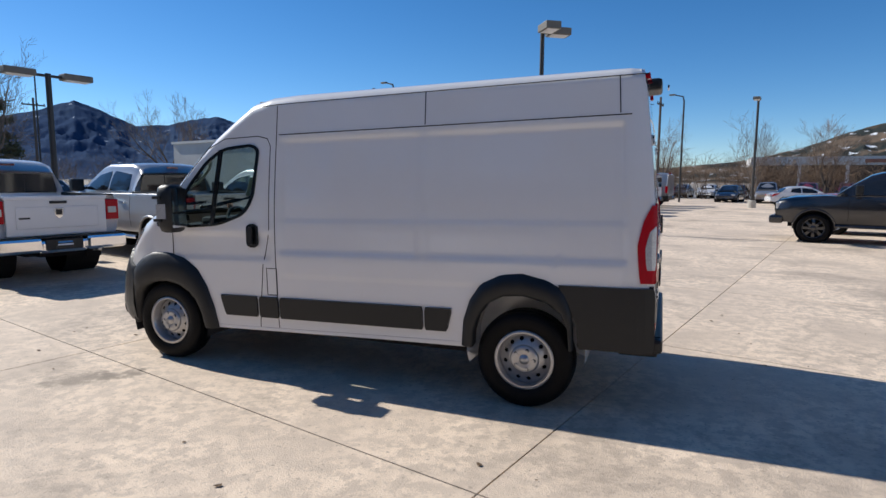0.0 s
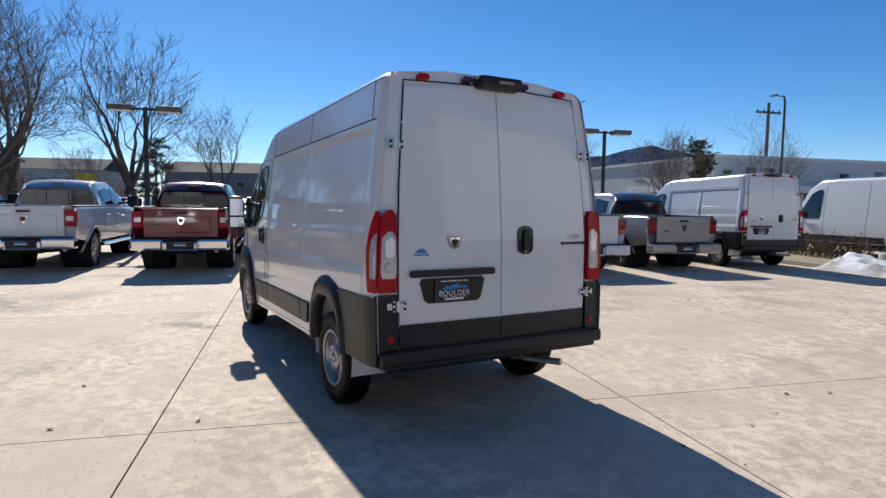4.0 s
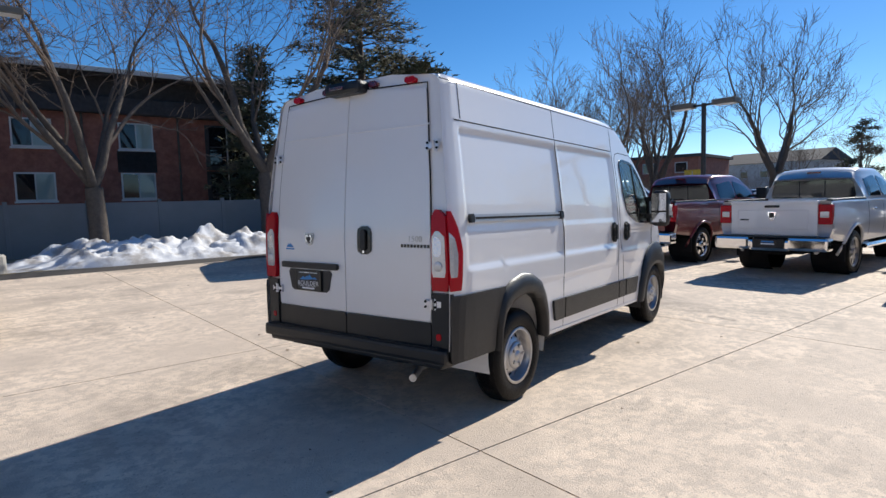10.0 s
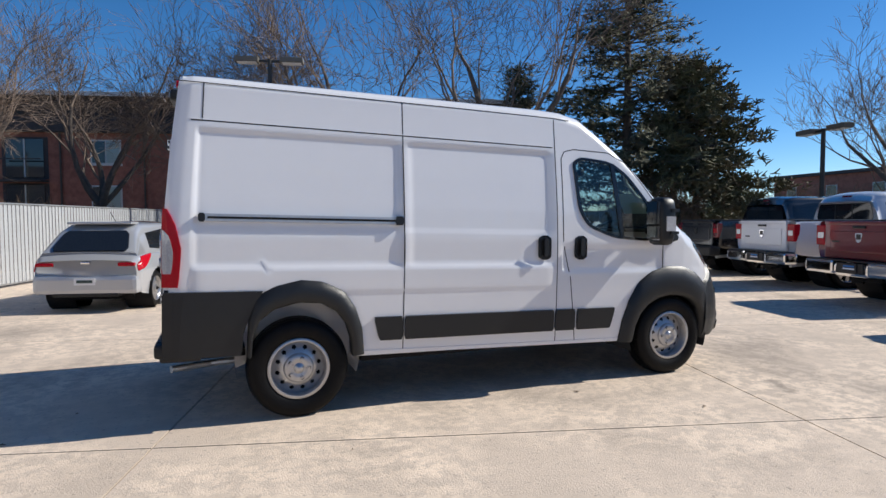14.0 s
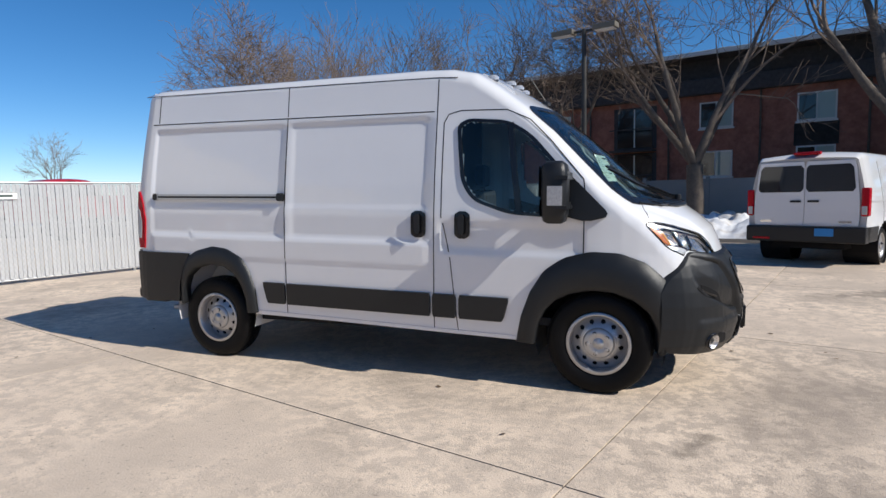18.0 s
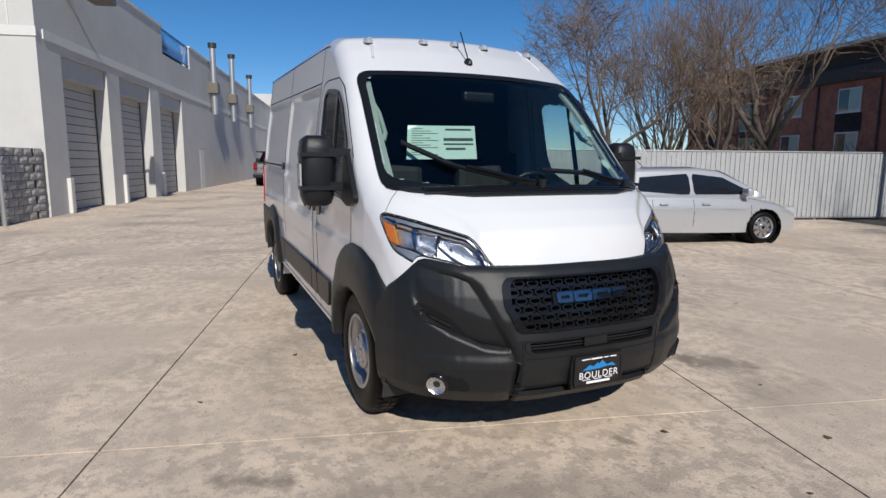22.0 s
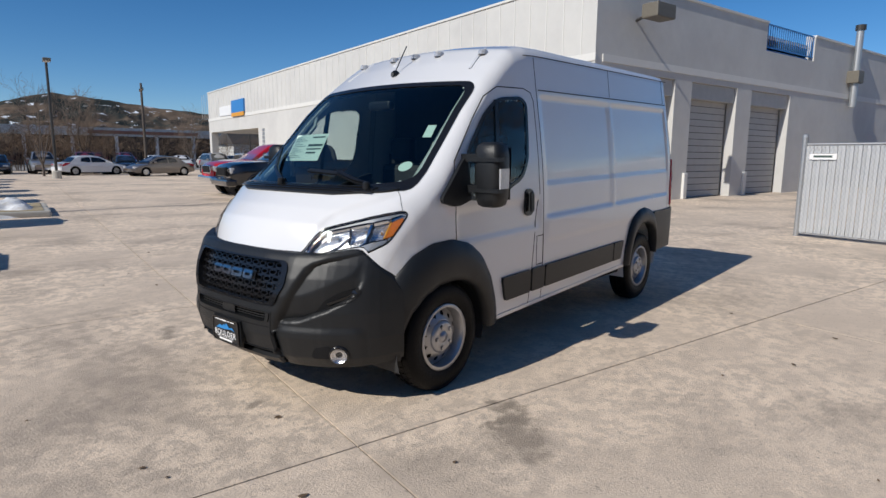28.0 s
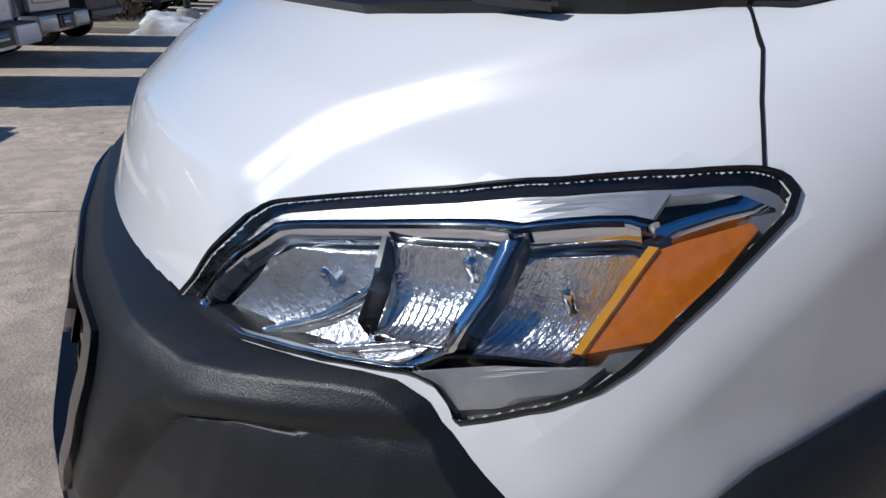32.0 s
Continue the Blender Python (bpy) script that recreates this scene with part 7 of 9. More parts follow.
def cut_arches(vs, fs, axles, zc, r, ymin, m=7):
    """Cut round wheel openings out of a body's flanks."""
    vs, out = [Vector(v) for v in vs], []

    def inside_arch(p):
        return abs(p.y) > ymin and any(math.hypot(p.x - a, p.z - zc) < r for a in axles)

    for f in fs:
        if len(f) != 4 or max(abs(vs[i].y) for i in f) < ymin or min(vs[i].z for i in f) > zc + r:
            out.append(f)
            continue
        x0, x1 = min(vs[i].x for i in f), max(vs[i].x for i in f)
        if not any(x0 < a + r and x1 > a - r for a in axles):
            out.append(f)
            continue
        A, B, C, D = (vs[i] for i in f)
        k, l = max(2, int((B - A).length / 0.05)), max(2, int((D - A).length / 0.05))
        b0 = len(vs)
        vs += [A.lerp(B, p / k).lerp(D.lerp(C, p / k), q / l) for p in range(k + 1) for q in range(l + 1)]
        for p in range(k):
            for q in range(l):
                g4 = (b0 + p * (l + 1) + q, b0 + (p + 1) * (l + 1) + q, b0 + (p + 1) * (l + 1) + q + 1, b0 + p * (l + 1) + q + 1)
                if not inside_arch((vs[g4[0]] + vs[g4[1]] + vs[g4[2]] + vs[g4[3]]) / 4):
                    out.append(g4)
    return vs, out


def row_at(stations, x):
    if x <= stations[0][0]:
        return stations[0]
    for a, b in zip(stations, stations[1:]):
        if x <= b[0]:
            t = (x - a[0]) / (b[0] - a[0])
            return tuple(p + (q - p) * t for p, q in zip(a, b))
    return stations[-1]


def side_of(stations, s):
    def place(x, z, off=0.0):
        _, zb, zt, wb, wm, wt, zm, r, cr = row_at(stations, x)
        return Vector((x, s * (loft_width(z, zb, zt, wb, wm, wt, zm) + off), z))
    return place


def flat_place(o, ex, ez, en):
    o, ex, ez, en = Vector(o), Vector(ex), Vector(ez), Vector(en)
    return lambda u, v, off=0.0: o + ex * u + ez * v + en * off


def wheel_set(r, w, style, rim_mat):
    """Meshes of one road wheel: tyre, rim, face."""
    rim = r * 0.66
    ty = mesh_of("tyre", *lathe([(rim, -w / 2 + 0.02), (rim + 0.03, -w / 2), (r - 0.04, -w / 2), (r - 0.01, -w / 2 + 0.025), (r, -w / 4), (r, w / 4), (r - 0.01, w / 2 - 0.025), (r - 0.04, w / 2), (rim + 0.03, w / 2), (rim, w / 2 - 0.02)], 32, "y"), RUBBER, True)
    lip = mesh_of("rim", *lathe([(rim * 0.93, w / 2 - 0.05), (rim, w / 2 - 0.005), (rim + 0.008, w / 2 - 0.012), (rim * 0.98, w / 2 - 0.06), (rim * 0.9, -w / 2 + 0.04)], 32, "y"), rim_mat, True)
    spokes = []
    n = style
    for k in range(n):
        t = 2 * math.pi * k / n
        c, s_ = math.cos(t), math.sin(t)
        vs = []
        for rr, hw, y in ((0.05, 0.05, w / 2 - 0.035), (rim * 0.55, 0.035, w / 2 - 0.03), (rim * 0.96, 0.045, w / 2 - 0.045)):
            for q in (-hw, hw):
                for dy in (0, -0.04):
                    vs.append((rr * c - q * s_, y + dy, rr * s_ + q * c))
        spokes.append((vs, [(0, 2, 6, 4), (4, 6, 10, 8), (0, 4, 5, 1), (4, 8, 9, 5), (2, 3, 7, 6), (6, 7, 11, 10)]))
    hub_ = lathe([(0.075, w / 2 - 0.05), (0.07, w / 2 - 0.02), (0.04, w / 2 - 0.012), (0, w / 2 - 0.01)], 16, "y")
    face = mesh_of("spokes", *joined(hub_, *spokes), rim_mat)
    # shade behind the spokes, drawn as a plain dark disc
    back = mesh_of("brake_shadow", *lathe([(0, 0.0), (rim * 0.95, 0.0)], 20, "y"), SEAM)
    return ty, lip, face, back


def add_wheels(parent, places, meshes):
    for x, y, z in places:
        w = new("wheel")
        w.parent = parent
        w.matrix_local = pose(x, y, z, 0, 0, 0 if y > 0 else 180)
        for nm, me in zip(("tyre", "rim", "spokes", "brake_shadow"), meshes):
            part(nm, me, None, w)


W_HD = wheel_set(0.42, 0.29, 8, ALLOY)
W_CHROME = wheel_set(0.41, 0.28, 6, CHROME)
W_DARK = wheel_set(0.42, 0.30, 8, PAINT_BLACK)
W_CAR = wheel_set(0.31, 0.20, 9, ALLOY)
W_VAN = wheel_set(0.345, 0.22, 12, STEEL)

SMOKED = material("smoked_red_lens", (0.16, 0.008, 0.012), 0.12, coat=1.0, grain=0.15, scale=60)


def pickup(m, paint, label, bumper=CHROME, wheels=W_HD, heavy=True, dark=False, group="pickups in a row", length=6.05):
    """A crew-cab pickup; local x runs forward from the tailgate."""
    p = thing("pickup_truck", m, label, "pickup truck", group)
    lift = 0.06 if heavy else 0.0
    zb, belt = 0.56 + lift, 1.36 + lift
    L = length
    low = [(0.02, zb + 0.14, belt, 0.93, 0.985, 0.955, 1.0, 0.05, 0.0), (0.12, zb + 0.1, belt + 0.01, 0.95, 1.0, 0.965, 1.0, 0.05, 0.0), (1.0, zb, belt + 0.01, 0.95, 1.005, 0.965, 1.0, 0.05, 0.0), (2.0, zb - 0.02, belt, 0.95, 1.0, 0.96, 1.0, 0.04, 0.0),
           (4.2, zb - 0.02, belt - 0.02, 0.95, 1.0, 0.955, 1.0, 0.05, 0.01), (4.6, zb, belt - 0.01, 0.95, 1.0, 0.95, 1.0, 0.10, 0.03), (L - 0.45, zb, belt - 0.07, 0.93, 0.99, 0.92, 1.0, 0.14, 0.05), (L - 0.1, zb + 0.02, belt - 0.14, 0.88, 0.95, 0.86, 0.95, 0.16, 0.05), (L, zb + 0.08, belt - 0.24, 0.82, 0.88, 0.80, 0.9, 0.14, 0.03)]
    axles = (1.22, L - 0.98)
    vs, fs = loft(low, 14, 4, 8)
    keep = []
    for f in fs:
        c = sum((Vector(vs[i]) for i in f), Vector()) / len(f)
        if len(f) == 4 and 0.10 < c.x < 1.92 and abs(c.y) < 0.88 and c.z > belt - 0.05:
            continue                                   # the open bed
        keep.append(f)
    vs, keep = cut_arches(vs, keep, axles, 0.44, 0.50, 0.80)
    body_ = part("body", (vs, keep), paint, p, sm=False)
    body_.data.shade_smooth()
    part("bed_floor", boxes([(0.05, 1.98, -0.90, 0.90, 0.85, 0.92)]), SEAM, p)
    for s in (1, -1):
        part("bed_rail", boxes([(0.06, 1.96, min(s * 0.86, s * 0.955), max(s * 0.86, s * 0.955), belt - 0.03, belt + 0.035)], 0.015), PLASTIC, p)
    cab = [(1.93, belt - 0.1, belt + 0.42, 0.90, 0.93, 0.72, belt, 0.06, 0.02), (2.02, belt - 0.1, belt + 0.56, 0.91, 0.94, 0.70, belt, 0.10, 0.03), (2.30, belt - 0.1, belt + 0.625, 0.92, 0.95, 0.70, belt, 0.12, 0.035), (3.3, belt - 0.1, belt + 0.63, 0.92, 0.95, 0.70, belt, 0.12, 0.035), (3.55, belt - 0.1, belt + 0.56, 0.92, 0.95, 0.71, belt, 0.11, 0.03), (3.95, belt - 0.1, belt + 0.30, 0.92, 0.95, 0.80, belt, 0.10, 0.02), (4.32, belt - 0.1, belt + 0.02, 0.92, 0.94, 0.90, belt, 0.05, 0.01)]
    part("cab", loft(cab, 10, 5, 8), paint, p).data.shade_smooth()
    # glass: rear window on the leaning back wall, sides, screen
    rw = flat_place((1.93, 0, belt + 0.0), (0, 1, 0), (0, 0, 1), (-1, 0, 0))
    g_ = part("rear_window", sheet(rounded([(-0.80, 0.03), (0.80, 0.03), (0.72, 0.39), (-0.72, 0.39)], 0.04, 4), rw, 0.012, 0.01, 6, 8), GLASS_DARK, p, "dark sliding rear window")
    for y in (-0.24, 0.24):
        part("window_rail", strip([(y, 0.04), (y, 0.38)], 0.018, rw, 0.016, 0.004), PLASTIC, g_)
    part("stop_lamp", boxes([(1.985, 2.02, -0.13, 0.13, belt + 0.53, belt + 0.575)], 0.008), SMOKED, p)
    for s in (1, -1):
        sd = side_of(cab, s)
        for poly in ([(2.12, belt + 0.05), (2.20, belt + 0.46), (2.95, belt + 0.47), (2.95, belt + 0.05)], [(3.03, belt + 0.05), (3.03, belt + 0.47), (3.42, belt + 0.45), (3.90, belt + 0.20), (3.98, belt + 0.05)]):
            part("side_window", sheet(rounded(poly, 0.05, 4), sd, 0.008, 0.01, 6, 8), GLASS_DARK, p)
        lo = side_of(low, s)
        for x in (2.02, 2.99, 4.02):
            part("door_gap", strip(dense([(x, zb + 0.1), (x, belt - 0.06)], 0.1), 0.012, lo, 0.002, 0.004), SEAM, p)
        for x in (2.22, 3.16):
            part("door_handle", boxes([(x, x + 0.2, s * 1.0 - 0.02, s * 1.0 + 0.02, belt - 0.22, belt - 0.18)], 0.008), bumper if not dark else PLASTIC, p)
        # arch lips
        for a in axles:
            pts = [lo(a + 0.515 * math.cos(t), 0.44 + 0.515 * math.sin(t), 0.012) for t in np.linspace(-0.1, math.pi + 0.1, 18)]
            part("arch_lip", tube(pts, 0.028, 6), PLASTIC if dark else paint, p, sm=True)
            part("arch_liner", lathe([(0.50, -0.30), (0.50, 0.28), (0.0, -0.30)], 20, "y"), SEAM, p).location = (a, s * 0.68, 0.46)
        mr = part("mirror", boxes([(3.72, 3.90, min(s * 1.10, s * 1.36), max(s * 1.10, s * 1.36), belt + 0.02, belt + 0.30)], 0.04), PLASTIC if paint is not PAINT_RED else PLASTIC, p)
        part("mirror_arm", boxes([(3.78, 3.86, min(s * 0.92, s * 1.12), max(s * 0.92, s * 1.12), belt + 0.06, belt + 0.12)], 0.01), PLASTIC, mr)
        part("side_step", tube([(1.75, s * 1.0, 0.50), (4.3, s * 1.0, 0.50)], 0.045, 8), bumper if not dark else PLASTIC, p)
        # tail lamps
        tl = part("tail_lamp", boxes([(-0.035, 0.10, min(s * 0.765, s * 0.985), max(s * 0.765, s * 0.985), belt - 0.42, belt - 0.06)], 0.02), SMOKED if dark or not heavy else LENS_RED, p, "red tail lamp")
        part("lamp_core", boxes([(-0.042, -0.03, min(s * 0.80, s * 0.94), max(s * 0.80, s * 0.94), belt - 0.30, belt - 0.19)], 0.006), LENS_CLEAR if heavy and not dark else LENS_RED, tl)
        part("mud_flap", boxes([(0.70, 0.73, min(s * 0.72, s * 0.98), max(s * 0.72, s * 0.98), 0.28, 0.60)]), SEAM, p)
    # tailgate with a pressed field, handle and badge
    tg = part("tailgate", boxes([(-0.045, 0.03, -0.76, 0.76, zb + 0.16, belt - 0.005)], 0.02), paint, p)
    part("tailgate_lip", boxes([(-0.06, 0.04, -0.77, 0.77, belt - 0.05, belt + 0.012)], 0.015), paint if not dark else PLASTIC, tg)
    part("tailgate_field", boxes([(-0.053, -0.04, -0.62, 0.62, belt - 0.52, belt - 0.16)], 0.012), paint, tg)
    part("gate_handle", boxes([(-0.075, -0.04, -0.13, 0.13, belt - 0.115, belt - 0.07)], 0.012), PLASTIC, tg)
    bd = part("badge", sheet(rounded([(-0.07, 0.03), (-0.075, 0.08), (0.075, 0.08), (0.07, 0.03), (0.045, -0.06), (0.0, -0.09), (-0.045, -0.06)], 0.015, 3), flat_place((-0.05, 0, belt - 0.27), (0, 1, 0), (0, 0, 1), (-1, 0, 0)), 0.02, 0.018, 8, 6), PLASTIC if dark else CHROME, tg)
    part("badge_face", boxes([(-0.075, -0.07, -0.045, 0.045, belt - 0.30, belt - 0.21)], 0.003), PLATE_BLACK, bd)
    part("gate_letters", boxes([(-0.056, -0.05, 0.42, 0.58, belt - 0.36, belt - 0.33)]), PLASTIC, tg)
    # bumper with a step and plate
    zt_ = zb + 0.14
    bp = part("rear_bumper", boxes([(-0.24, 0.05, -1.0, -0.34, zt_ - 0.24, zt_), (-0.24, 0.05, 0.34, 1.0, zt_ - 0.24, zt_), (-0.20, 0.05, -0.36, 0.36, zt_ - 0.26, zt_ - 0.05)], 0.05), bumper, p, "bright rear bumper" if bumper is CHROME else "painted rear bumper")
    part("bumper_pad", boxes([(-0.22, 0.02, -0.95, 0.95, zt_ - 0.012, zt_ + 0.012)], 0.008), PLASTIC, bp)
    pk = part("plate_recess", boxes([(-0.225, -0.19, -0.28, 0.28, zt_ - 0.21, zt_ - 0.03)], 0.01), PLASTIC, bp)
    dp = part("dealer_plate", boxes([(-0.235, -0.224, -0.155, 0.155, zt_ - 0.20, zt_ - 0.04)], 0.004), PLATE_BLACK, pk)
    part("plate_print", boxes([(-0.238, -0.234, -0.11, 0.11, zt_ - 0.10, zt_ - 0.07)]), BLUE_PRINT, dp)
    part("plate_print", boxes([(-0.238, -0.234, -0.12, 0.12, zt_ - 0.14, zt_ - 0.115)]), WHITE_PRINT, dp)
    part("chassis", boxes([(0.2, L - 0.3, -0.45, 0.45, 0.42, 0.62), (1.1, 1.34, -0.8, 0.8, 0.36, 0.48), (0.15, 0.5, -0.25, 0.25, 0.40, 0.56)], 0.02), SEAM, p)
    part("exhaust_tip", tube([(0.5, -0.62, 0.50), (0.12, -0.70, 0.48)], 0.04, 8), ALUMINIUM if heavy else SEAM, p)
    # front end, seen on trucks that face the yard
    fg = part("front_grille", boxes([(L - 0.10, L + 0.05, -0.52, 0.52, belt - 0.52, belt - 0.20)], 0.03), CHROME if bumper is CHROME else PLASTIC_GLOSS, p)
    part("grille_mesh", boxes([(L + 0.04, L + 0.06, -0.46, 0.46, belt - 0.48, belt - 0.25)]), SEAM, fg)
    part("front_bumper", boxes([(L - 0.2, L + 0.16, -0.98, 0.98, zb - 0.04, zb + 0.20)], 0.07), bumper, p)
    for s in (1, -1):
        part("headlamp", boxes([(L - 0.22, L + 0.0, min(s * 0.55, s * 0.92), max(s * 0.55, s * 0.92), belt - 0.42, belt - 0.22)], 0.04), LENS_CLEAR, p)
    add_wheels(p, [(a, s * 0.85, 0.42) for a in axles for s in (1, -1)], wheels)
    return p


pickup(lot(7.9, 9.25), PAINT_BLACK, "lifted black crew-cab pickup with dark trim", PLASTIC, W_DARK, True, True)
pickup(lot(7.75, 6.30), PAINT_WHITE, "white heavy-duty pickup with chrome bumper, tail to the yard")
pickup(lot(7.25, 3.12), PAINT_RED, "dark red heavy-duty pickup with chrome bumper", CHROME, W_CHROME)
pickup(lot(7.04, 0.05), PAINT_WHITE, "white four-wheel-drive pickup with side steps", CHROME, W_HD)
pickup(lot(6.7, -3.0), PAINT_SILVER, "silver heavy-duty pickup with chrome bumper", CHROME, W_HD)
pickup(lot(5.75, -5.95), PAINT_WHITE, "white half-ton pickup with body-coloured bumper", PAINT_WHITE, W_DARK, False, length=5.8)
pickup(lot(6.05, -8.75), PAINT_GREY, "metallic grey half-ton pickup with dark wheels", PAINT_GREY, W_DARK, False, length=5.8)
copy_thing(van, lot(8.75, -11.6, 0, 0))["label"] = "second white cargo van parked beyond the pickups"
# trucks backed against the showroom wall, noses out
for a, b, paint, lab in ((-7.9, -16.3, PAINT_BLACK, "black pickup backed towards the white wall"), (-8.3, -19.8, PAINT_BRIGHT_RED, "red pickup backed towards the white wall"), (-9.7, -24.2, PAINT_BLUE, "dark blue pickup backed towards the white wall")):
    pickup(lot(a, b), paint, lab, paint if paint is not PAINT_BRIGHT_RED else CHROME, W_DARK if paint is not PAINT_BRIGHT_RED else W_HD, False, False, "pickups along the building", 5.8)
jp = pickup(lot(-31.5, -5.0, 0, 180), PAINT_GREY, "grey off-road pickup with a spare wheel and roof rack", PLASTIC, W_DARK, True, True, "vehicles in the back yard", 5.5)
part("spare_wheel", lathe([(0.1, -0.12), (0.40, -0.12), (0.42, 0), (0.40, 0.12), (0.1, 0.12)], 24, "x"), RUBBER, jp).location = (-0.2, 0.0, 1.15)
part("roof_rack", boxes([(0.1, 3.4, -0.8, 0.8, 2.05, 2.10)], 0.02), SEAM, jp)
pickup(lot(-43.9, 5.0, 0, 262), PAINT_BLACK, "dark grey pickup at the far end of the yard", PLASTIC, W_DARK, False, True, "vehicles in the back yard", 5.8)
pickup(lot(-41.6, 8.6, 0, 245), PAINT_BRIGHT_RED, "bright red pickup at the far end of the yard", CHROME, W_HD, False, False, "vehicles in the back yard", 5.8)
tall_red = pickup(lot(-21.0, 6.6, 0, 185), PAINT_BRIGHT_RED, "tall red truck parked behind the fence", CHROME, W_HD, True, False, "vehicles in the back yard", 5.8)
tall_red.scale = (1.2, 1.2, 1.2)
pickup(lot(-37.5, -3.6, 0, 180), PAINT_BRIGHT_RED, "red pickup beside the workshop", CHROME, W_HD, True, False, "vehicles in the back yard", 5.8)


def panel_van(m, label, paint=PAINT_WHITE, height=2.05, length=5.6, group="", rear_glass=True, simple=False, open_doors=False):
    """A panel van with dark lower cladding; local x forward from the tail."""
    v = thing("panel_van", m, label, "van", group)
    h, L = height, length
    st_ = [(0.0, 0.48, h - 0.10, 0.94, 0.97, 0.80, 1.0, 0.08, 0.03), (0.10, 0.46, h - 0.03, 0.97, 1.0, 0.82, 1.0, 0.10, 0.04), (0.5, 0.46, h, 0.98, 1.01, 0.82, 1.0, 0.11, 0.05), (L * 0.55, 0.44, h, 0.98, 1.01, 0.82, 1.0, 0.11, 0.05),
           (L * 0.66, 0.44, h - 0.03, 0.98, 1.01, 0.82, 1.0, 0.11, 0.05), (L * 0.74, 0.44, h - 0.25 * (h / 2.05), 0.98, 1.0, 0.83, 1.0, 0.11, 0.04), (L * 0.83, 0.44, 1.32, 0.97, 0.99, 0.90, 1.0, 0.12, 0.04), (L * 0.90, 0.44, 1.15, 0.95, 0.97, 0.88, 0.95, 0.14, 0.05), (L * 0.97, 0.46, 1.0, 0.86, 0.90, 0.80, 0.85, 0.14, 0.05), (L, 0.5, 0.88, 0.72, 0.76, 0.66, 0.75, 0.12, 0.03)]
    axles = (1.05, L - 0.98)
    vs, fs = loft(st_, 16, 5, 8)
    vs, keep = cut_arches(vs, fs, axles, 0.37, 0.42, 0.75)
    bo = part("body", (vs, keep), paint, v)
    bo.data.shade_smooth()
    rear = flat_place((-0.004, 0, 0), (0, 1, 0), (0, 0, 1), (-1, 0, 0))
    for s in (1, -1):
        d_ = part("rear_door", sheet(rounded([(s * 0.006, 0.74), (s * 0.86, 0.74), (s * 0.86, 1.2), (s * 0.78, h - 0.13), (s * 0.006, h - 0.13)], 0.04, 4), rear, 0.02, 0.02, 10, 8), paint, v)
        if rear_glass:
            part("pane", sheet(rounded([(s * 0.02, 1.36), (s * 0.80, 1.36), (s * 0.745, h - 0.20), (s * 0.02, h - 0.20)], 0.06, 4), rear, 0.026, 0.008, 8, 8), GLASS_DARK, d_)
        part("door_handle", sheet(rounded([(s * 0.05, 1.17), (s * 0.24, 1.17), (s * 0.24, 1.21), (s * 0.05, 1.21)], 0.01, 2), rear, 0.034, 0.016, 3, 4), PLASTIC, d_)
        part("badge", sheet(rounded([(s * 0.55, 0.80), (s * 0.75, 0.80), (s * 0.75, 0.84), (s * 0.55, 0.84)], 0.01, 2), rear, 0.024, 0.006, 3, 3), CHROME, d_)
        tl = part("tail_lamp", boxes([(-0.035, 0.13, min(s * 0.875, s * 1.0), max(s * 0.875, s * 1.0), 0.92, 1.42)], 0.03), LENS_RED, v)
        part("lamp_core", boxes([(-0.045, -0.02, min(s * 0.89, s * 0.97), max(s * 0.89, s * 0.97), 0.95, 1.10)], 0.01), LENS_CLEAR, tl)
        lo = side_of(st_, s)
        part("cladding", strip(dense([(1.5, 0.58), (L - 1.45, 0.58)], 0.2), 0.22, lo, 0.014, 0.02), PLASTIC, v)
        part("rear_cladding", strip(dense([(0.02, 0.60), (0.62, 0.60)], 0.1), 0.26, lo, 0.014, 0.02), PLASTIC, v)
        part("window", sheet(rounded([(L * 0.64, 1.25), (L * 0.635, h - 0.28 * h / 2.05), (L * 0.70, h - 0.29 * h / 2.05), (L * 0.79, 1.42), (L * 0.795, 1.25)], 0.06, 4), lo, 0.010, 0.012, 8, 8), GLASS_DARK, v)
        for x in (L * 0.615, L * 0.35, 0.95):
            part("panel_gap", strip(dense([(x, 0.75), (x, h - 0.16)], 0.1), 0.012, lo, 0.002, 0.004), SEAM, v)
        if not simple:
            part("swage", strip(dense([(0.2, 1.18), (L * 0.6, 1.18)], 0.2), 0.03, lo, 0.008, 0.012), paint, v)
            part("window_field", sheet(rounded([(1.05, 1.26), (1.05, h - 0.25), (L * 0.33, h - 0.25), (L * 0.33, 1.26)], 0.08, 4), lo, -0.004 + 0.008, 0.008, 6, 8), paint, v)
            part("door_handle", boxes([(L * 0.64, L * 0.64 + 0.16, s * 1.0 - 0.02, s * 1.0 + 0.025, 1.06, 1.10)], 0.01), PLASTIC, v)
        mi = part("mirror", boxes([(L * 0.765, L * 0.80, min(s * 1.06, s * 1.24), max(s * 1.06, s * 1.24), 1.26, 1.55)], 0.04), PLASTIC, v)
        part("mirror_arm", boxes([(L * 0.775, L * 0.79, min(s * 0.9, s * 1.08), max(s * 0.9, s * 1.08), 1.30, 1.36)]), PLASTIC, mi)
        for a in axles:
            part("arch_liner", lathe([(0.41, -0.28), (0.41, 0.27), (0.0, -0.28)], 18, "y"), SEAM, v).location = (a, s * 0.72, 0.38)
        part("front_lamp", boxes([(L * 0.93, L * 0.985, min(s * 0.55, s * 0.86), max(s * 0.55, s * 0.86), 0.78, 0.95)], 0.04), LENS_CLEAR, v)
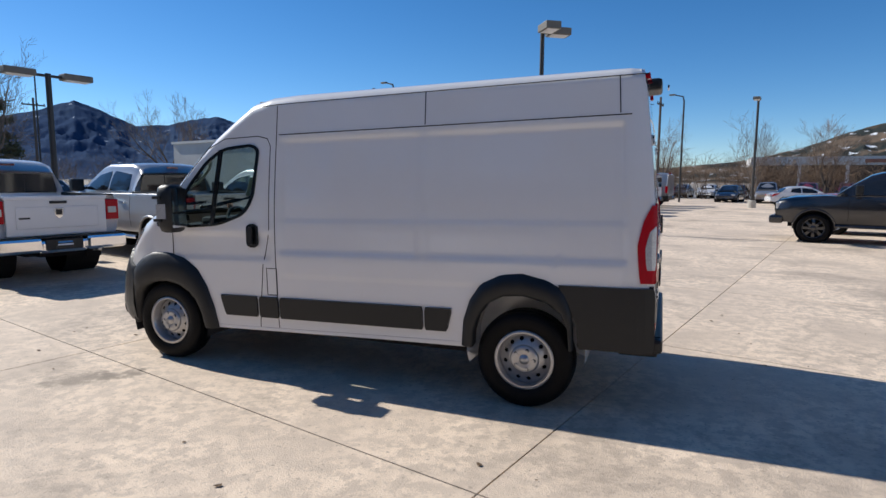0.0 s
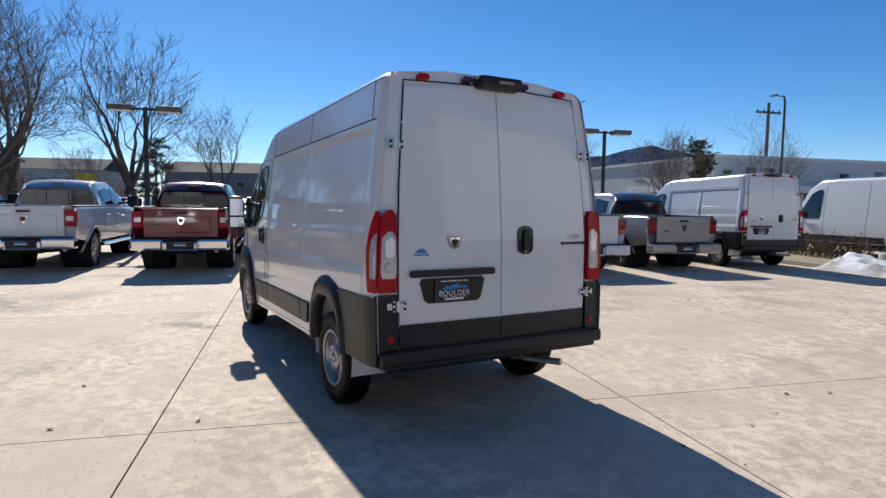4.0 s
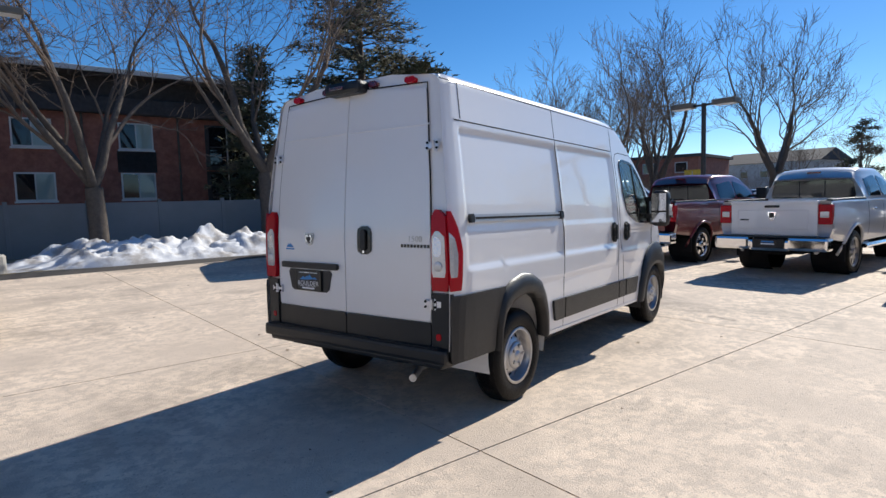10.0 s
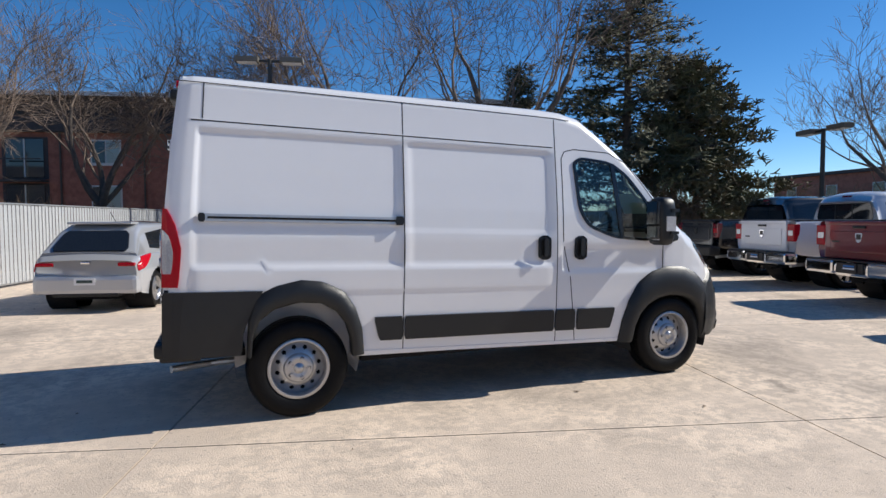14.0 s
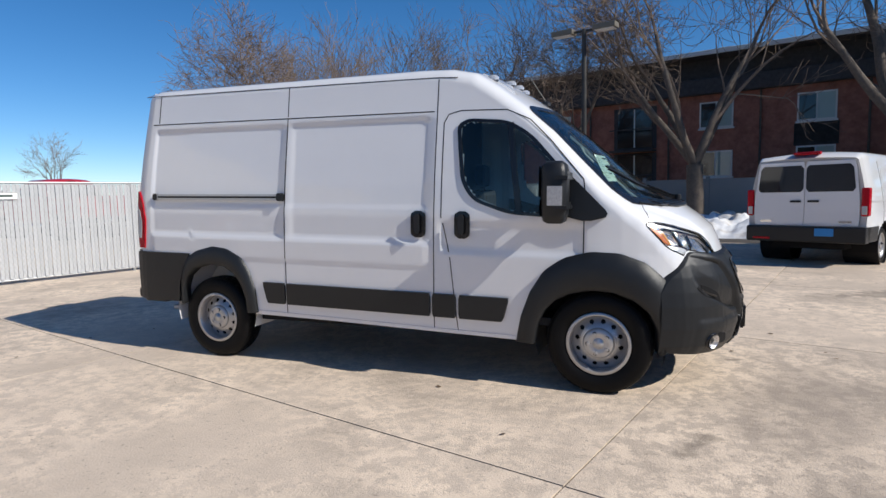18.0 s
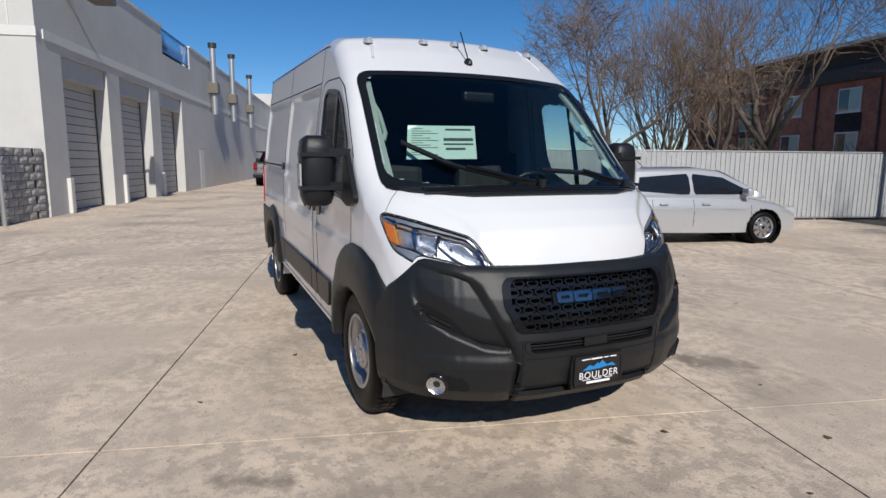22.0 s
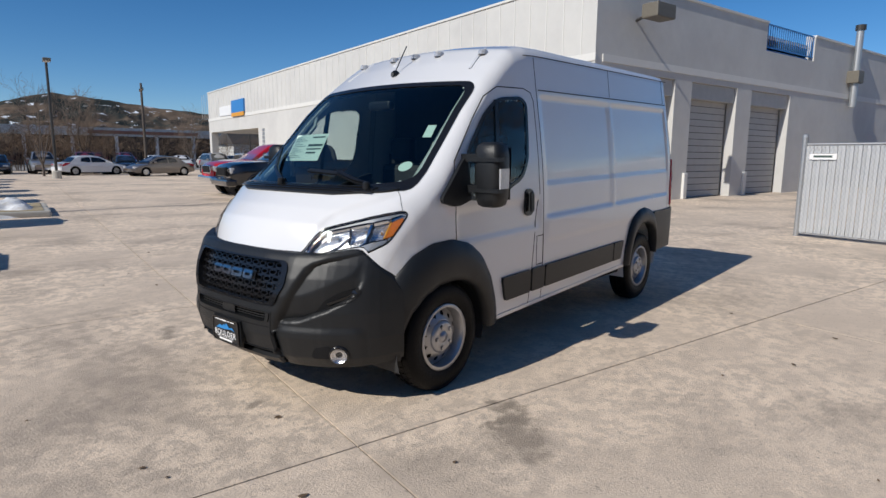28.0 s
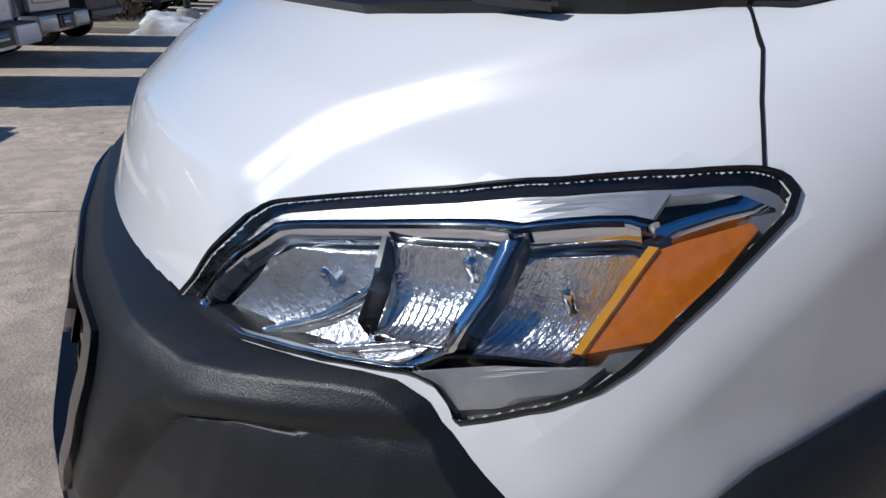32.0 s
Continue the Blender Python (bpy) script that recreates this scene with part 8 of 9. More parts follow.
    part("screen", sheet(rounded([(-0.80, 0.06), (0.80, 0.06), (0.70, 0.78 * (h - 1.3) / 0.75), (-0.70, 0.78 * (h - 1.3) / 0.75)], 0.08, 4), flat_place((L * 0.835, 0, 1.31), (0, 1, 0), (-0.62, 0, 0.785), (0.785, 0, 0.62)), 0.03, 0.02, 8, 8), GLASS_DARK, v)
    bp = part("rear_bumper", boxes([(-0.10, 0.15, -0.98, 0.98, 0.44, 0.735)], 0.03), PLASTIC, v)
    part("dealer_plate", boxes([(-0.112, -0.10, -0.50, -0.20, 0.56, 0.70)], 0.004), BLUE_PRINT, bp)
    part("reflector", boxes([(-0.108, -0.10, 0.55, 0.85, 0.48, 0.52)]), LENS_RED, bp)
    part("stop_lamp", boxes([(0.02, 0.12, -0.22, 0.22, h - 0.01, h + 0.045)], 0.015), LENS_RED, v)
    part("front_bumper", boxes([(L - 0.35, L + 0.03, -0.86, 0.86, 0.36, 0.72)], 0.08), PLASTIC, v)
    part("chassis", boxes([(0.2, L - 0.3, -0.6, 0.6, 0.30, 0.50)]), SEAM, v)
    add_wheels(v, [(a, s * 0.87, 0.345) for a in axles for s in (1, -1)], W_VAN)
    return v


panel_van(lot(2.57, 8.18, 0, 77), "white low-roof panel van with dark rear windows")
# the row of vans across the southern lane
for k, (h, L_, paint, lab) in enumerate(((2.7, 6.2, PAINT_WHITE, "tall white cargo van in the far row"), (2.75, 6.4, PAINT_WHITE, "tall white cargo van in the far row"), (2.6, 6.3, PAINT_WHITE, "tall white cargo van in the far row"), (2.1, 5.4, PAINT_WHITE, "low white cargo van in the far row"), (2.1, 5.4, PAINT_WHITE, "low white cargo van with rear glass"), (2.2, 5.6, PAINT_WHITE, "low white cargo van with rear glass"), (2.3, 5.8, PAINT_GREY, "dark grey cargo van in the far row"))):
    panel_van(lot(6.6, -19.0 - 3.35 * k, 0, 0), lab, paint, h, L_, "vans in the far row", k in (4, 5), True)
panel_van(lot(20.5, -16.0, 0, -60), "white van at the kerb beyond the pickups", PAINT_WHITE, 2.3, 5.8, "", False, True)


def car(m, label, paint, kind="saloon", detail=False, group="cars in the far lot", name="car"):
    """A small car; local x forward from the middle."""
    c_ = thing(name, m, label, "car", group)
    H = {"saloon": 1.45, "suv": 1.72, "hatch": 1.46}[kind]
    L = {"saloon": 4.6, "suv": 4.7, "hatch": 4.10}[kind]
    hw = 0.85 if kind == "hatch" else 0.91
    x0, x1 = -L / 2, L / 2
    bz = H * 0.62
    low = [(x0, 0.42, bz - 0.08, hw * 0.86, hw * 0.90, hw * 0.84, 0.65, 0.10, 0.02), (x0 + 0.10, 0.30, bz, hw * 0.94, hw * 0.97, hw * 0.88, 0.68, 0.10, 0.03), (x0 + 0.45, 0.24, bz + 0.03, hw * 0.96, hw, hw * 0.90, 0.68, 0.08, 0.03), (0.0, 0.22, bz, hw * 0.96, hw, hw * 0.90, 0.68, 0.06, 0.02), (x1 - 1.25, 0.22, bz - 0.02, hw * 0.96, hw, hw * 0.90, 0.68, 0.10, 0.05), (x1 - 0.5, 0.24, bz - 0.14, hw * 0.94, hw * 0.98, hw * 0.84, 0.65, 0.14, 0.06), (x1 - 0.12, 0.27, bz - 0.26, hw * 0.86, hw * 0.88, hw * 0.74, 0.6, 0.14, 0.05), (x1, 0.34, bz - 0.36, hw * 0.72, hw * 0.74, hw * 0.62, 0.52, 0.10, 0.02)]
    axles = (x0 + (0.70 if kind == "hatch" else 0.85), x1 - 0.83)
    vs, fs = loft(low, 12, 4, 6)
    vs, keep = cut_arches(vs, fs, axles, 0.31, 0.365, hw * 0.72)
    part("body", (vs, keep), paint, c_).data.shade_smooth()
    xr = {"saloon": x0 + 0.62, "suv": x0 + 0.06, "hatch": x0 + 0.12}[kind]
    rr = {"saloon": 0.75, "suv": 0.30, "hatch": 0.60}[kind]
    gh = [(xr, bz - 0.05, bz + 0.05, hw * 0.86, hw * 0.87, hw * 0.78, bz, 0.04, 0.01), (xr + rr * 0.6, bz - 0.05, bz + (H - bz) * 0.72, hw * 0.88, hw * 0.90, hw * 0.68, bz, 0.08, 0.02), (xr + rr, bz - 0.05, H - 0.05, hw * 0.88, hw * 0.90, hw * 0.64, bz, 0.10, 0.03), (-0.1, bz - 0.05, H - 0.02, hw * 0.88, hw * 0.90, hw * 0.64, bz, 0.11, 0.03), (0.35, bz - 0.05, H - 0.07, hw * 0.88, hw * 0.90, hw * 0.65, bz, 0.10, 0.03), (0.85, bz - 0.05, bz + (H - bz) * 0.45, hw * 0.88, hw * 0.90, hw * 0.76, bz, 0.08, 0.02), (1.25, bz - 0.05, bz + 0.02, hw * 0.86, hw * 0.88, hw * 0.84, bz, 0.04, 0.01)]
    part("cabin", loft(gh, 8, 4, 6), paint, c_).data.shade_smooth()
    for s in (1, -1):
        sd, lo = side_of(gh, s), side_of(low, s)
        for poly in ([(xr + rr * 0.85, bz + 0.05), (xr + rr * 1.05, H - 0.16), (-0.32, H - 0.13), (-0.32, bz + 0.04)], [(-0.25, bz + 0.04), (-0.25, H - 0.13), (0.32, H - 0.16), (0.92, bz + 0.10), (0.98, bz + 0.04)]):
            part("side_window", sheet(rounded(poly, 0.04, 3), sd, 0.008, 0.01, 6, 6), GLASS_DARK, c_)
        tl = part("tail_lamp", sheet(rounded([(x0 + 0.02, 0.66), (x0 + 0.03, bz - 0.14), (x0 + 0.20, bz + 0.01), (x0 + 0.60, bz + 0.02), (x0 + 0.26, 0.74)], 0.03, 3), lo, 0.014, 0.02, 8, 6), LENS_RED, c_)
        part("lamp_rear_face", boxes([(x0 - 0.02, x0 + 0.1, min(s * hw * 0.56, s * hw * 0.88), max(s * hw * 0.56, s * hw * 0.88), 0.74, bz - 0.10)], 0.03), LENS_RED, tl)
        part("headlamp", boxes([(x1 - 0.42, x1 - 0.06, min(s * hw * 0.52, s * hw * 0.86), max(s * hw * 0.52, s * hw * 0.86), bz - 0.34, bz - 0.20)], 0.04), LENS_CLEAR, c_)
        part("mirror", boxes([(0.72, 0.86, min(s * hw * 0.92, s * hw * 1.16), max(s * hw * 0.92, s * hw * 1.16), bz + 0.02, bz + 0.16)], 0.04), paint, c_)
        if detail:
            for x in (-0.28, 0.92, -1.12):
                part("door_gap", strip(dense([(x, 0.35), (x, bz - 0.03)], 0.08), 0.009, lo, 0.002, 0.004), SEAM, c_)
            for x in (-0.98, -0.12):
                part("door_handle", boxes([(x, x + 0.17, s * hw - 0.02, s * hw + 0.022, bz - 0.15, bz - 0.115)], 0.01), paint, c_)
            part("swage", strip(dense([(x0 + 0.4, bz - 0.16), (0.9, bz - 0.24)], 0.2), 0.02, lo, 0.006, 0.01), paint, c_)
            part("fog_reflector", boxes([(x0 - 0.015, x0 + 0.1, min(s * hw * 0.5, s * hw * 0.8), max(s * hw * 0.5, s * hw * 0.8), 0.40, 0.45)], 0.01), LENS_RED, c_)
        for a in axles:
            part("arch_liner", lathe([(0.36, -0.25), (0.36, 0.19), (0.0, -0.25)], 16, "y"), SEAM, c_).location = (a, s * (hw - 0.24), 0.31)
    lean = (xr + rr * 0.6 - xr, (H - bz) * 0.72 - 0.05)
    ln = math.hypot(*lean)
    rp = flat_place((xr, 0, bz + 0.05), (0, 1, 0), (lean[0] / ln, 0, lean[1] / ln), (-lean[1] / ln, 0, lean[0] / ln))
    part("rear_window", sheet(rounded([(-hw * 0.70, 0.03), (hw * 0.70, 0.03), (hw * 0.58, ln * 0.98), (-hw * 0.58, ln * 0.98)], 0.06, 4), rp, 0.022, 0.02, 6, 8), GLASS_DARK, c_)
    rise = (0.90, H - bz - 0.09)
    rake = math.hypot(*rise)
    fp_ = flat_place((1.25, 0, bz + 0.02), (0, 1, 0), (-rise[0] / rake, 0, rise[1] / rake), (rise[1] / rake, 0, rise[0] / rake))
    part("screen", sheet(rounded([(-hw * 0.76, 0.06), (hw * 0.76, 0.06), (hw * 0.60, rake * 0.97), (-hw * 0.60, rake * 0.97)], 0.06, 4), fp_, 0.028, 0.02, 6, 8), GLASS_DARK, c_)
    rbm = part("rear_bumper", boxes([(x0 - 0.06, x0 + 0.30, -hw * 0.93, hw * 0.93, 0.30, 0.60)], 0.07), paint, c_)
    part("plate", boxes([(x0 - 0.068, x0 - 0.06, -0.16, 0.16, 0.45, 0.56)], 0.002), SIGN_WHITE, rbm)
    part("plate_bars", boxes([(x0 - 0.071, x0 - 0.068, -0.12, 0.12, 0.485, 0.53)]), INK, rbm)
    part("badge", boxes([(x0 - 0.03, x0 + 0.0, -0.07, 0.07, 0.78, 0.82)], 0.01), CHROME, c_)
    if detail:
        part("aerial", tube([(-0.9, 0, H - 0.02), (-1.12, 0, H + 0.16)], 0.006, 5), PLASTIC, c_)
        part("rear_spoiler", boxes([(xr + rr * 0.62, xr + rr + 0.1, -hw * 0.6, hw * 0.6, H - 0.045, H - 0.005)], 0.015), paint, c_)
        part("sill_trim", boxes([(x0 - 0.05, x0 + 0.2, -hw * 0.6, hw * 0.6, 0.26, 0.33)], 0.03), PLASTIC, c_)
    part("floor_pan", boxes([(x0 + 0.3, x1 - 0.3, -hw * 0.7, hw * 0.7, 0.18, 0.32)]), SEAM, c_)
    add_wheels(c_, [(a, s * (hw - 0.12), 0.31) for a in axles for s in (1, -1)], W_CAR)
    return c_


car(lot(-5.45, 6.15, 0, 90), "silver hatchback with red tail lamps parked by the fence", PAINT_SILVER, "hatch", True, "", "hatchback")

# far rows of parked cars, drawn from a few built ones
PAINTS = [(PAINT_WHITE, "white"), (PAINT_SILVER, "silver"), (PAINT_BLACK, "black"), (PAINT_GREY, "grey"), (PAINT_BLUE, "dark blue"), (PAINT_RED, "dark red"), (PAINT_TAUPE, "brown-grey")]
protos = []
for k, (pm, word) in enumerate(PAINTS):
    kd = "suv" if k % 2 else "saloon"
    protos.append(car(lot(28.5, 12 - 3.0 * k, 0, 180), f"{word} {'sport utility car' if kd == 'suv' else 'saloon car'} in the far car park", pm, kd))
rnd = random.Random(11)
rows_far = [(34, 20, -2.9, 10, 0), (46, 24, -2.9, 12, 180), (52, 24, -2.9, 12, 0), (66, 26, -2.9, 12, 180), (28.5, -8, -3.0, 3, 180)]
for a, b, db, n, turn in rows_far:
    for k in range(n):
        copy_thing(rnd.choice(protos), lot(a + rnd.uniform(-0.3, 0.3), b + db * k, 0, turn + rnd.uniform(-2, 2)))
# southern lanes
for a, b, da, n, turn in ((-4, -52, 2.9, 4, 90), (-22, -48, 2.9, 5, 90), (-24, -70, 2.9, 8, 90), (6, -66, 2.9, 6, 90), (14, -38, 2.9, 4, 0)):
    for k in range(n):
        copy_thing(rnd.choice(protos), lot(a + da * k, b + rnd.uniform(-0.3, 0.3), 0, turn + rnd.uniform(-3, 3)))
copy_thing(protos[6], lot(-5.0, -43.0, 0, 20))
copy_thing(protos[0], lot(-1.0, -47.0, 0, 200))
copy_thing(protos[3], lot(-41.0, 9.6, 0, 250))

# ================= trees and shrubs =================
def bare_tree(seed, height, spread=0.5, limbs=4, depth=5, r0=0.22, twig=0.007, fork=0.2, droop=0.0, bushy=0):
    """Trunk and crown chunks of a leafless tree: low fork, long rising limbs, fine crooked twigs."""
    rd = random.Random(seed)
    trunk, crown = [], []
    lengths = [height * fork, height * 0.34, height * 0.22, height * 0.15, height * 0.10, height * 0.065, height * 0.045]
    sides = [8, 7, 5, 4, 3, 3, 3]

    def grow_(p, d, r, level):
        length = lengths[level] * rd.uniform(0.75, 1.2)
        n = 2 if level == 0 else 5 if level < 3 else 3
        pts, rad = [p.copy()], [r]
        end = r * (0.86 if level == 0 else 0.42)
        wob = (0.05, 0.17, 0.24, 0.30, 0.34, 0.4, 0.4)[level]
        for i in range(n):
            d = (d + Vector((rd.uniform(-wob, wob), rd.uniform(-wob, wob), rd.uniform(-wob * 0.6, wob) + (0.05 if level < 3 else -droop)))).normalized()
            p = p + d * length / n
            pts.append(p.copy())
            rad.append(max(twig * 0.5, r + (end - r) * (i + 1) / n))
        (trunk if level < 2 else crown).append(tube(pts, rad, sides[level], False))
        if level >= depth:
            return
        kids = limbs if level == 0 else rd.choice((3, 4)) + (bushy if level > 1 else 0) if level < depth - 1 else 2 + bushy
        for k in range(kids):
            t = 1.0 if (k == 0 or level == 0) else rd.uniform(0.28, 0.97)
            i = min(n - 1, int(t * n))
            q = pts[i].lerp(pts[i + 1], t * n - i) if t < 1 else pts[-1]
            an = rd.uniform(0, 2 * math.pi) if level else 2 * math.pi * (k + rd.uniform(-0.3, 0.3)) / limbs
            ax = d.orthogonal().normalized()
            ax = Matrix.Rotation(an, 3, d) @ ax
            sp = spread * (0.35 if k == 0 and level else 1.0) * rd.uniform(0.6, 1.35)
            nd = (d + ax * sp).normalized()
            rr = rad[min(i + 1, n)]
            grow_(q, nd, max(twig, rr * (0.92 if k == 0 and level else rd.uniform(0.45, 0.7))), level + 1)

    grow_(Vector((0, 0, -0.1)), Vector((rd.uniform(-0.1, 0.1), rd.uniform(-0.1, 0.1), 1)).normalized(), r0, 0)
    return joined(*trunk), joined(*crown)


def plant_tree(m, chunk, label, name="bare_tree", group="bare trees"):
    t_ = thing(name, m, label, "tree", group)
    part("trunk", chunk[0], BARK, t_, sm=True)
    part("crown", chunk[1], TWIG, t_)
    return t_


def conifer(m, seed, height, radius, label, name="pine_tree", blade=0.34, density=1.0):
    """Tapered trunk, drooping boughs and needle tufts."""
    rd = random.Random(seed)
    t_ = thing(name, m, label, "tree", "evergreen trees")
    part("trunk", tube([(0, 0, -0.1), (0.1, 0.05, height * 0.5), (0.05, 0, height)], [height * 0.022, height * 0.013, 0.02], 8), BARK, t_, sm=True)
    boughs, vs, fs = [], [], []
    nb_ = int(52 * density * height / 10)
    for k in range(nb_):
        z = height * (0.14 + 0.84 * (k / nb_) ** 0.9)
        lim = radius * (1 - ((z / height) - 0.12) ** 1.5) * rd.uniform(0.55, 1.12) + 0.15
        an = rd.uniform(0, 2 * math.pi)
        dx, dy = math.cos(an), math.sin(an)
        rise = rd.uniform(-0.10, 0.35)
        pts = [Vector((0, 0, z)), Vector((dx * lim * 0.5, dy * lim * 0.5, z + rise * lim * 0.4)), Vector((dx * lim, dy * lim, z + rise * lim * 0.6 - 0.05 * lim))]
        boughs.append(tube(pts, [0.05, 0.03, 0.012], 4, False))
        tufts = int(12 + lim * (16 if blade < 0.3 else 7))
        for j in range(tufts):
            t = rd.uniform(0.30, 1.05)
            c = pts[0].lerp(pts[1], min(1, t * 2)) if t < 0.5 else pts[1].lerp(pts[2], t * 2 - 1)
            c = c + Vector((rd.gauss(0, 0.26), rd.gauss(0, 0.26), rd.gauss(0, 0.15)))
            for q in range(5):
                u = Vector((rd.gauss(dx * 0.4, 1), rd.gauss(dy * 0.4, 1), rd.gauss(0.25, 0.6))).normalized() * blade * rd.uniform(0.6, 1.2)
                w = u.orthogonal().normalized() * blade * 0.15
                b0 = len(vs)
                vs += [c - w, c + w, c + u + w * 0.3, c + u - w * 0.3]
                fs.append((b0, b0 + 1, b0 + 2, b0 + 3))
    part("limb_structure", joined(*boughs), BARK, t_)
    part("crown", (vs, fs), NEEDLE, t_)
    return t_


def twig_bush(m, seed, w, h, n, mat, label, name="bare_shrub", kind="", length=0.8):
    rd = random.Random(seed)
    chunks = []
    for k in range(n):
        x, y = rd.uniform(-w[0], w[0]), rd.uniform(-w[1], w[1])
        top = h * rd.uniform(0.55, 1.0)
        p = Vector((x, y, 0))
        d = Vector((rd.uniform(-0.35, 0.35), rd.uniform(-0.35, 0.35), 1)).normalized()
        pts = [p, p + d * top * 0.5, p + d * top + Vector((rd.uniform(-0.3, 0.3), rd.uniform(-0.3, 0.3), 0))]
        chunks.append(tube(pts, [0.02 + h * 0.003, 0.014, 0.006], 3, False))
        for j in range(6):
            t = rd.uniform(0.35, 1)
            q = pts[0].lerp(pts[2], t)
            e = q + Vector((rd.uniform(-1, 1), rd.uniform(-1, 1), rd.uniform(0.1, 1.0))).normalized() * length * h * 0.28
            chunks.append(tube([q, e], [0.010, 0.005], 3, False))
    ob = part(name, joined(*chunks), mat)
    ob.matrix_world = m
    return tagged(ob, label, "shrub", kind=kind)


T1 = bare_tree(3, 13.5, 0.56, 4, 6, 0.38, 0.013)
T2 = bare_tree(8, 13.0, 0.56, 4, 6, 0.34, 0.013)
T3 = bare_tree(21, 10.0, 0.62, 3, 6, 0.24, 0.010, 0.26, 0.05)
T4 = bare_tree(33, 9.0, 0.42, 6, 5, 0.11, 0.008, 0.10)
T5 = bare_tree(5, 13.5, 0.60, 5, 6, 0.36, 0.011, 0.2, 0.02)
T6 = bare_tree(14, 13.0, 0.58, 5, 6, 0.32, 0.011, 0.18, 0.03)
T7 = bare_tree(27, 9.5, 0.70, 4, 6, 0.22, 0.009, 0.22, 0.10, 1)
first = {}
for key, chunk, m, lab in (("e", T5, lot(4.6, 18.0, 0, 20), "tall bare deciduous tree with several stems by the wall"), ("f", T6, lot(-1.4, 17.9, 0, 70), "bare deciduous tree with forked stems by the wall"), ("g", T7, lot(-6.6, 17.5, 0, 140), "leaning bare tree with dense pale twigs"), ("d", T4, lot(-14.0, 10.6, 0, 0), "small bare tree behind the fence"), ("a", T1, lot(16.9, 11.5, 0, 60), "bare deciduous tree by the lane"), ("b", T2, lot(30.0, 16.0, 0, 20), "bare deciduous tree beyond the lane"), ("c", T3, lot(24.5, 13.0, 0, 250), "bare tree with crooked limbs by the lane")):
    first[key] = plant_tree(m, chunk, lab)
    grown = {"a": 0.66, "c": 0.95}.get(key, 1.0)
    first[key].scale = (grown, grown, grown)
for key, a, b, turn, sc in (("g", -12.0, 7.6, 30, 0.72), ("d", -12.6, 9.6, 90, 0.85), ("f", -13.2, 12.0, 210, 0.62), ("e", -15.0, 15.5, 70, 0.7), ("d", -15.5, 12.0, 130, 1.0), ("d", -17.0, 16.0, 10, 0.8), ("f", -11.5, 18.6, 30, 0.85), 
                            ("b", 18.6, 13.5, 150, 0.55), ("a", 33.0, 10.0, 320, 0.95), ("c", 36.0, 22.0, 100, 1.0), ("b", 60.0, 8.0, 30, 0.9), ("c", 62.0, 14.0, 130, 0.8), ("a", 66.0, -2.0, 210, 0.8), ("b", 48.0, -12.0, 310, 0.9), ("c", 58.0, -16.0, 75, 0.85), ("a", 55.0, -30.0, 5, 0.8), ("b", 21.0, -19.0, 60, 0.45), ("c", 17.5, -16.8, 190, 0.5), ("d", 9.5, -14.8, 60, 0.55),
                            ("c", 10.0, -50.0, 40, 0.7), ("b", -2.0, -62.0, 80, 0.6), ("d", 2.0, -45.0, 10, 0.8), ("d", -14.0, -72.0, 200, 0.9), ("d", -64.0, 8.0, 100, 0.85), ("c", -60.0, 20.0, 10, 0.8), ("a", 90.0, 30.0, 120, 0.8), ("b", 94.0, -10.0, 220, 0.8)):
    cp = copy_thing(first[key], lot(a, b, 0, turn))
    cp.scale = (sc, sc, sc)
    cp["label"] = "bare deciduous tree with fine twigs"

conifer(lot(11.2, 21.4), 4, 14.5, 5.0, "dense dark green pine by the wall", "pine_tree", 0.30, 2.4)
conifer(lot(6.6, 24.0, 0, 60), 9, 9.5, 1.9, "slim dark green pine by the wall", "pine_tree", 0.25, 1.6)
conifer(lot(13.8, 19.4, 0, 120), 14, 8.6, 3.6, "broad dark green pine by the lane", "pine_tree", 0.28, 2.0)
conifer(lot(14.5, 23.0, 0, 10), 19, 10.0, 3.4, "dark green pine behind the lane", "pine_tree", 0.25, 1.5)
conifer(lot(23.0, -22.5), 24, 5.6, 1.0, "slim columnar spruce by the office", "spruce_tree", 0.26)
conifer(lot(52.0, -14.0), 29, 8.0, 2.2, "dark spruce in the distance", "spruce_tree", 0.4, 0.7)
conifer(lot(70.0, 16.0), 31, 9.0, 2.4, "dark spruce in the distance", "spruce_tree", 0.4, 0.7)

twig_bush(lot(13.0, 18.6), 41, (4.5, 1.3), 3.2, 300, BUSH, "dense bare shrubs under the pines")
twig_bush(lot(-12.6, 14.0, 0, 88), 42, (7.0, 1.4), 2.3, 260, BUSH, "tangle of bare brown shrubs behind the fence")
twig_bush(lot(26.0, 15.0), 43, (6.0, 3.0), 3.0, 220, BUSH, "bare shrubs beside the lane")
twig_bush(lot(8.6, -15.2), 44, (2.2, 0.7), 0.9, 160, BUSH, "low dry shrubs on the lamp island")
twig_bush(lot(17.0, -11.5), 45, (0.7, 2.0), 0.9, 130, BUSH, "low dry shrubs at the kerb")
twig_bush(lot(-60, 6.5, 0, 88), 46, (5.5, 2), 5.0, 320, material("orange_winter_twigs", (0.36, 0.19, 0.09), 0.95, grain=0.3, scale=3), "orange-brown winter shrubs in the distance")
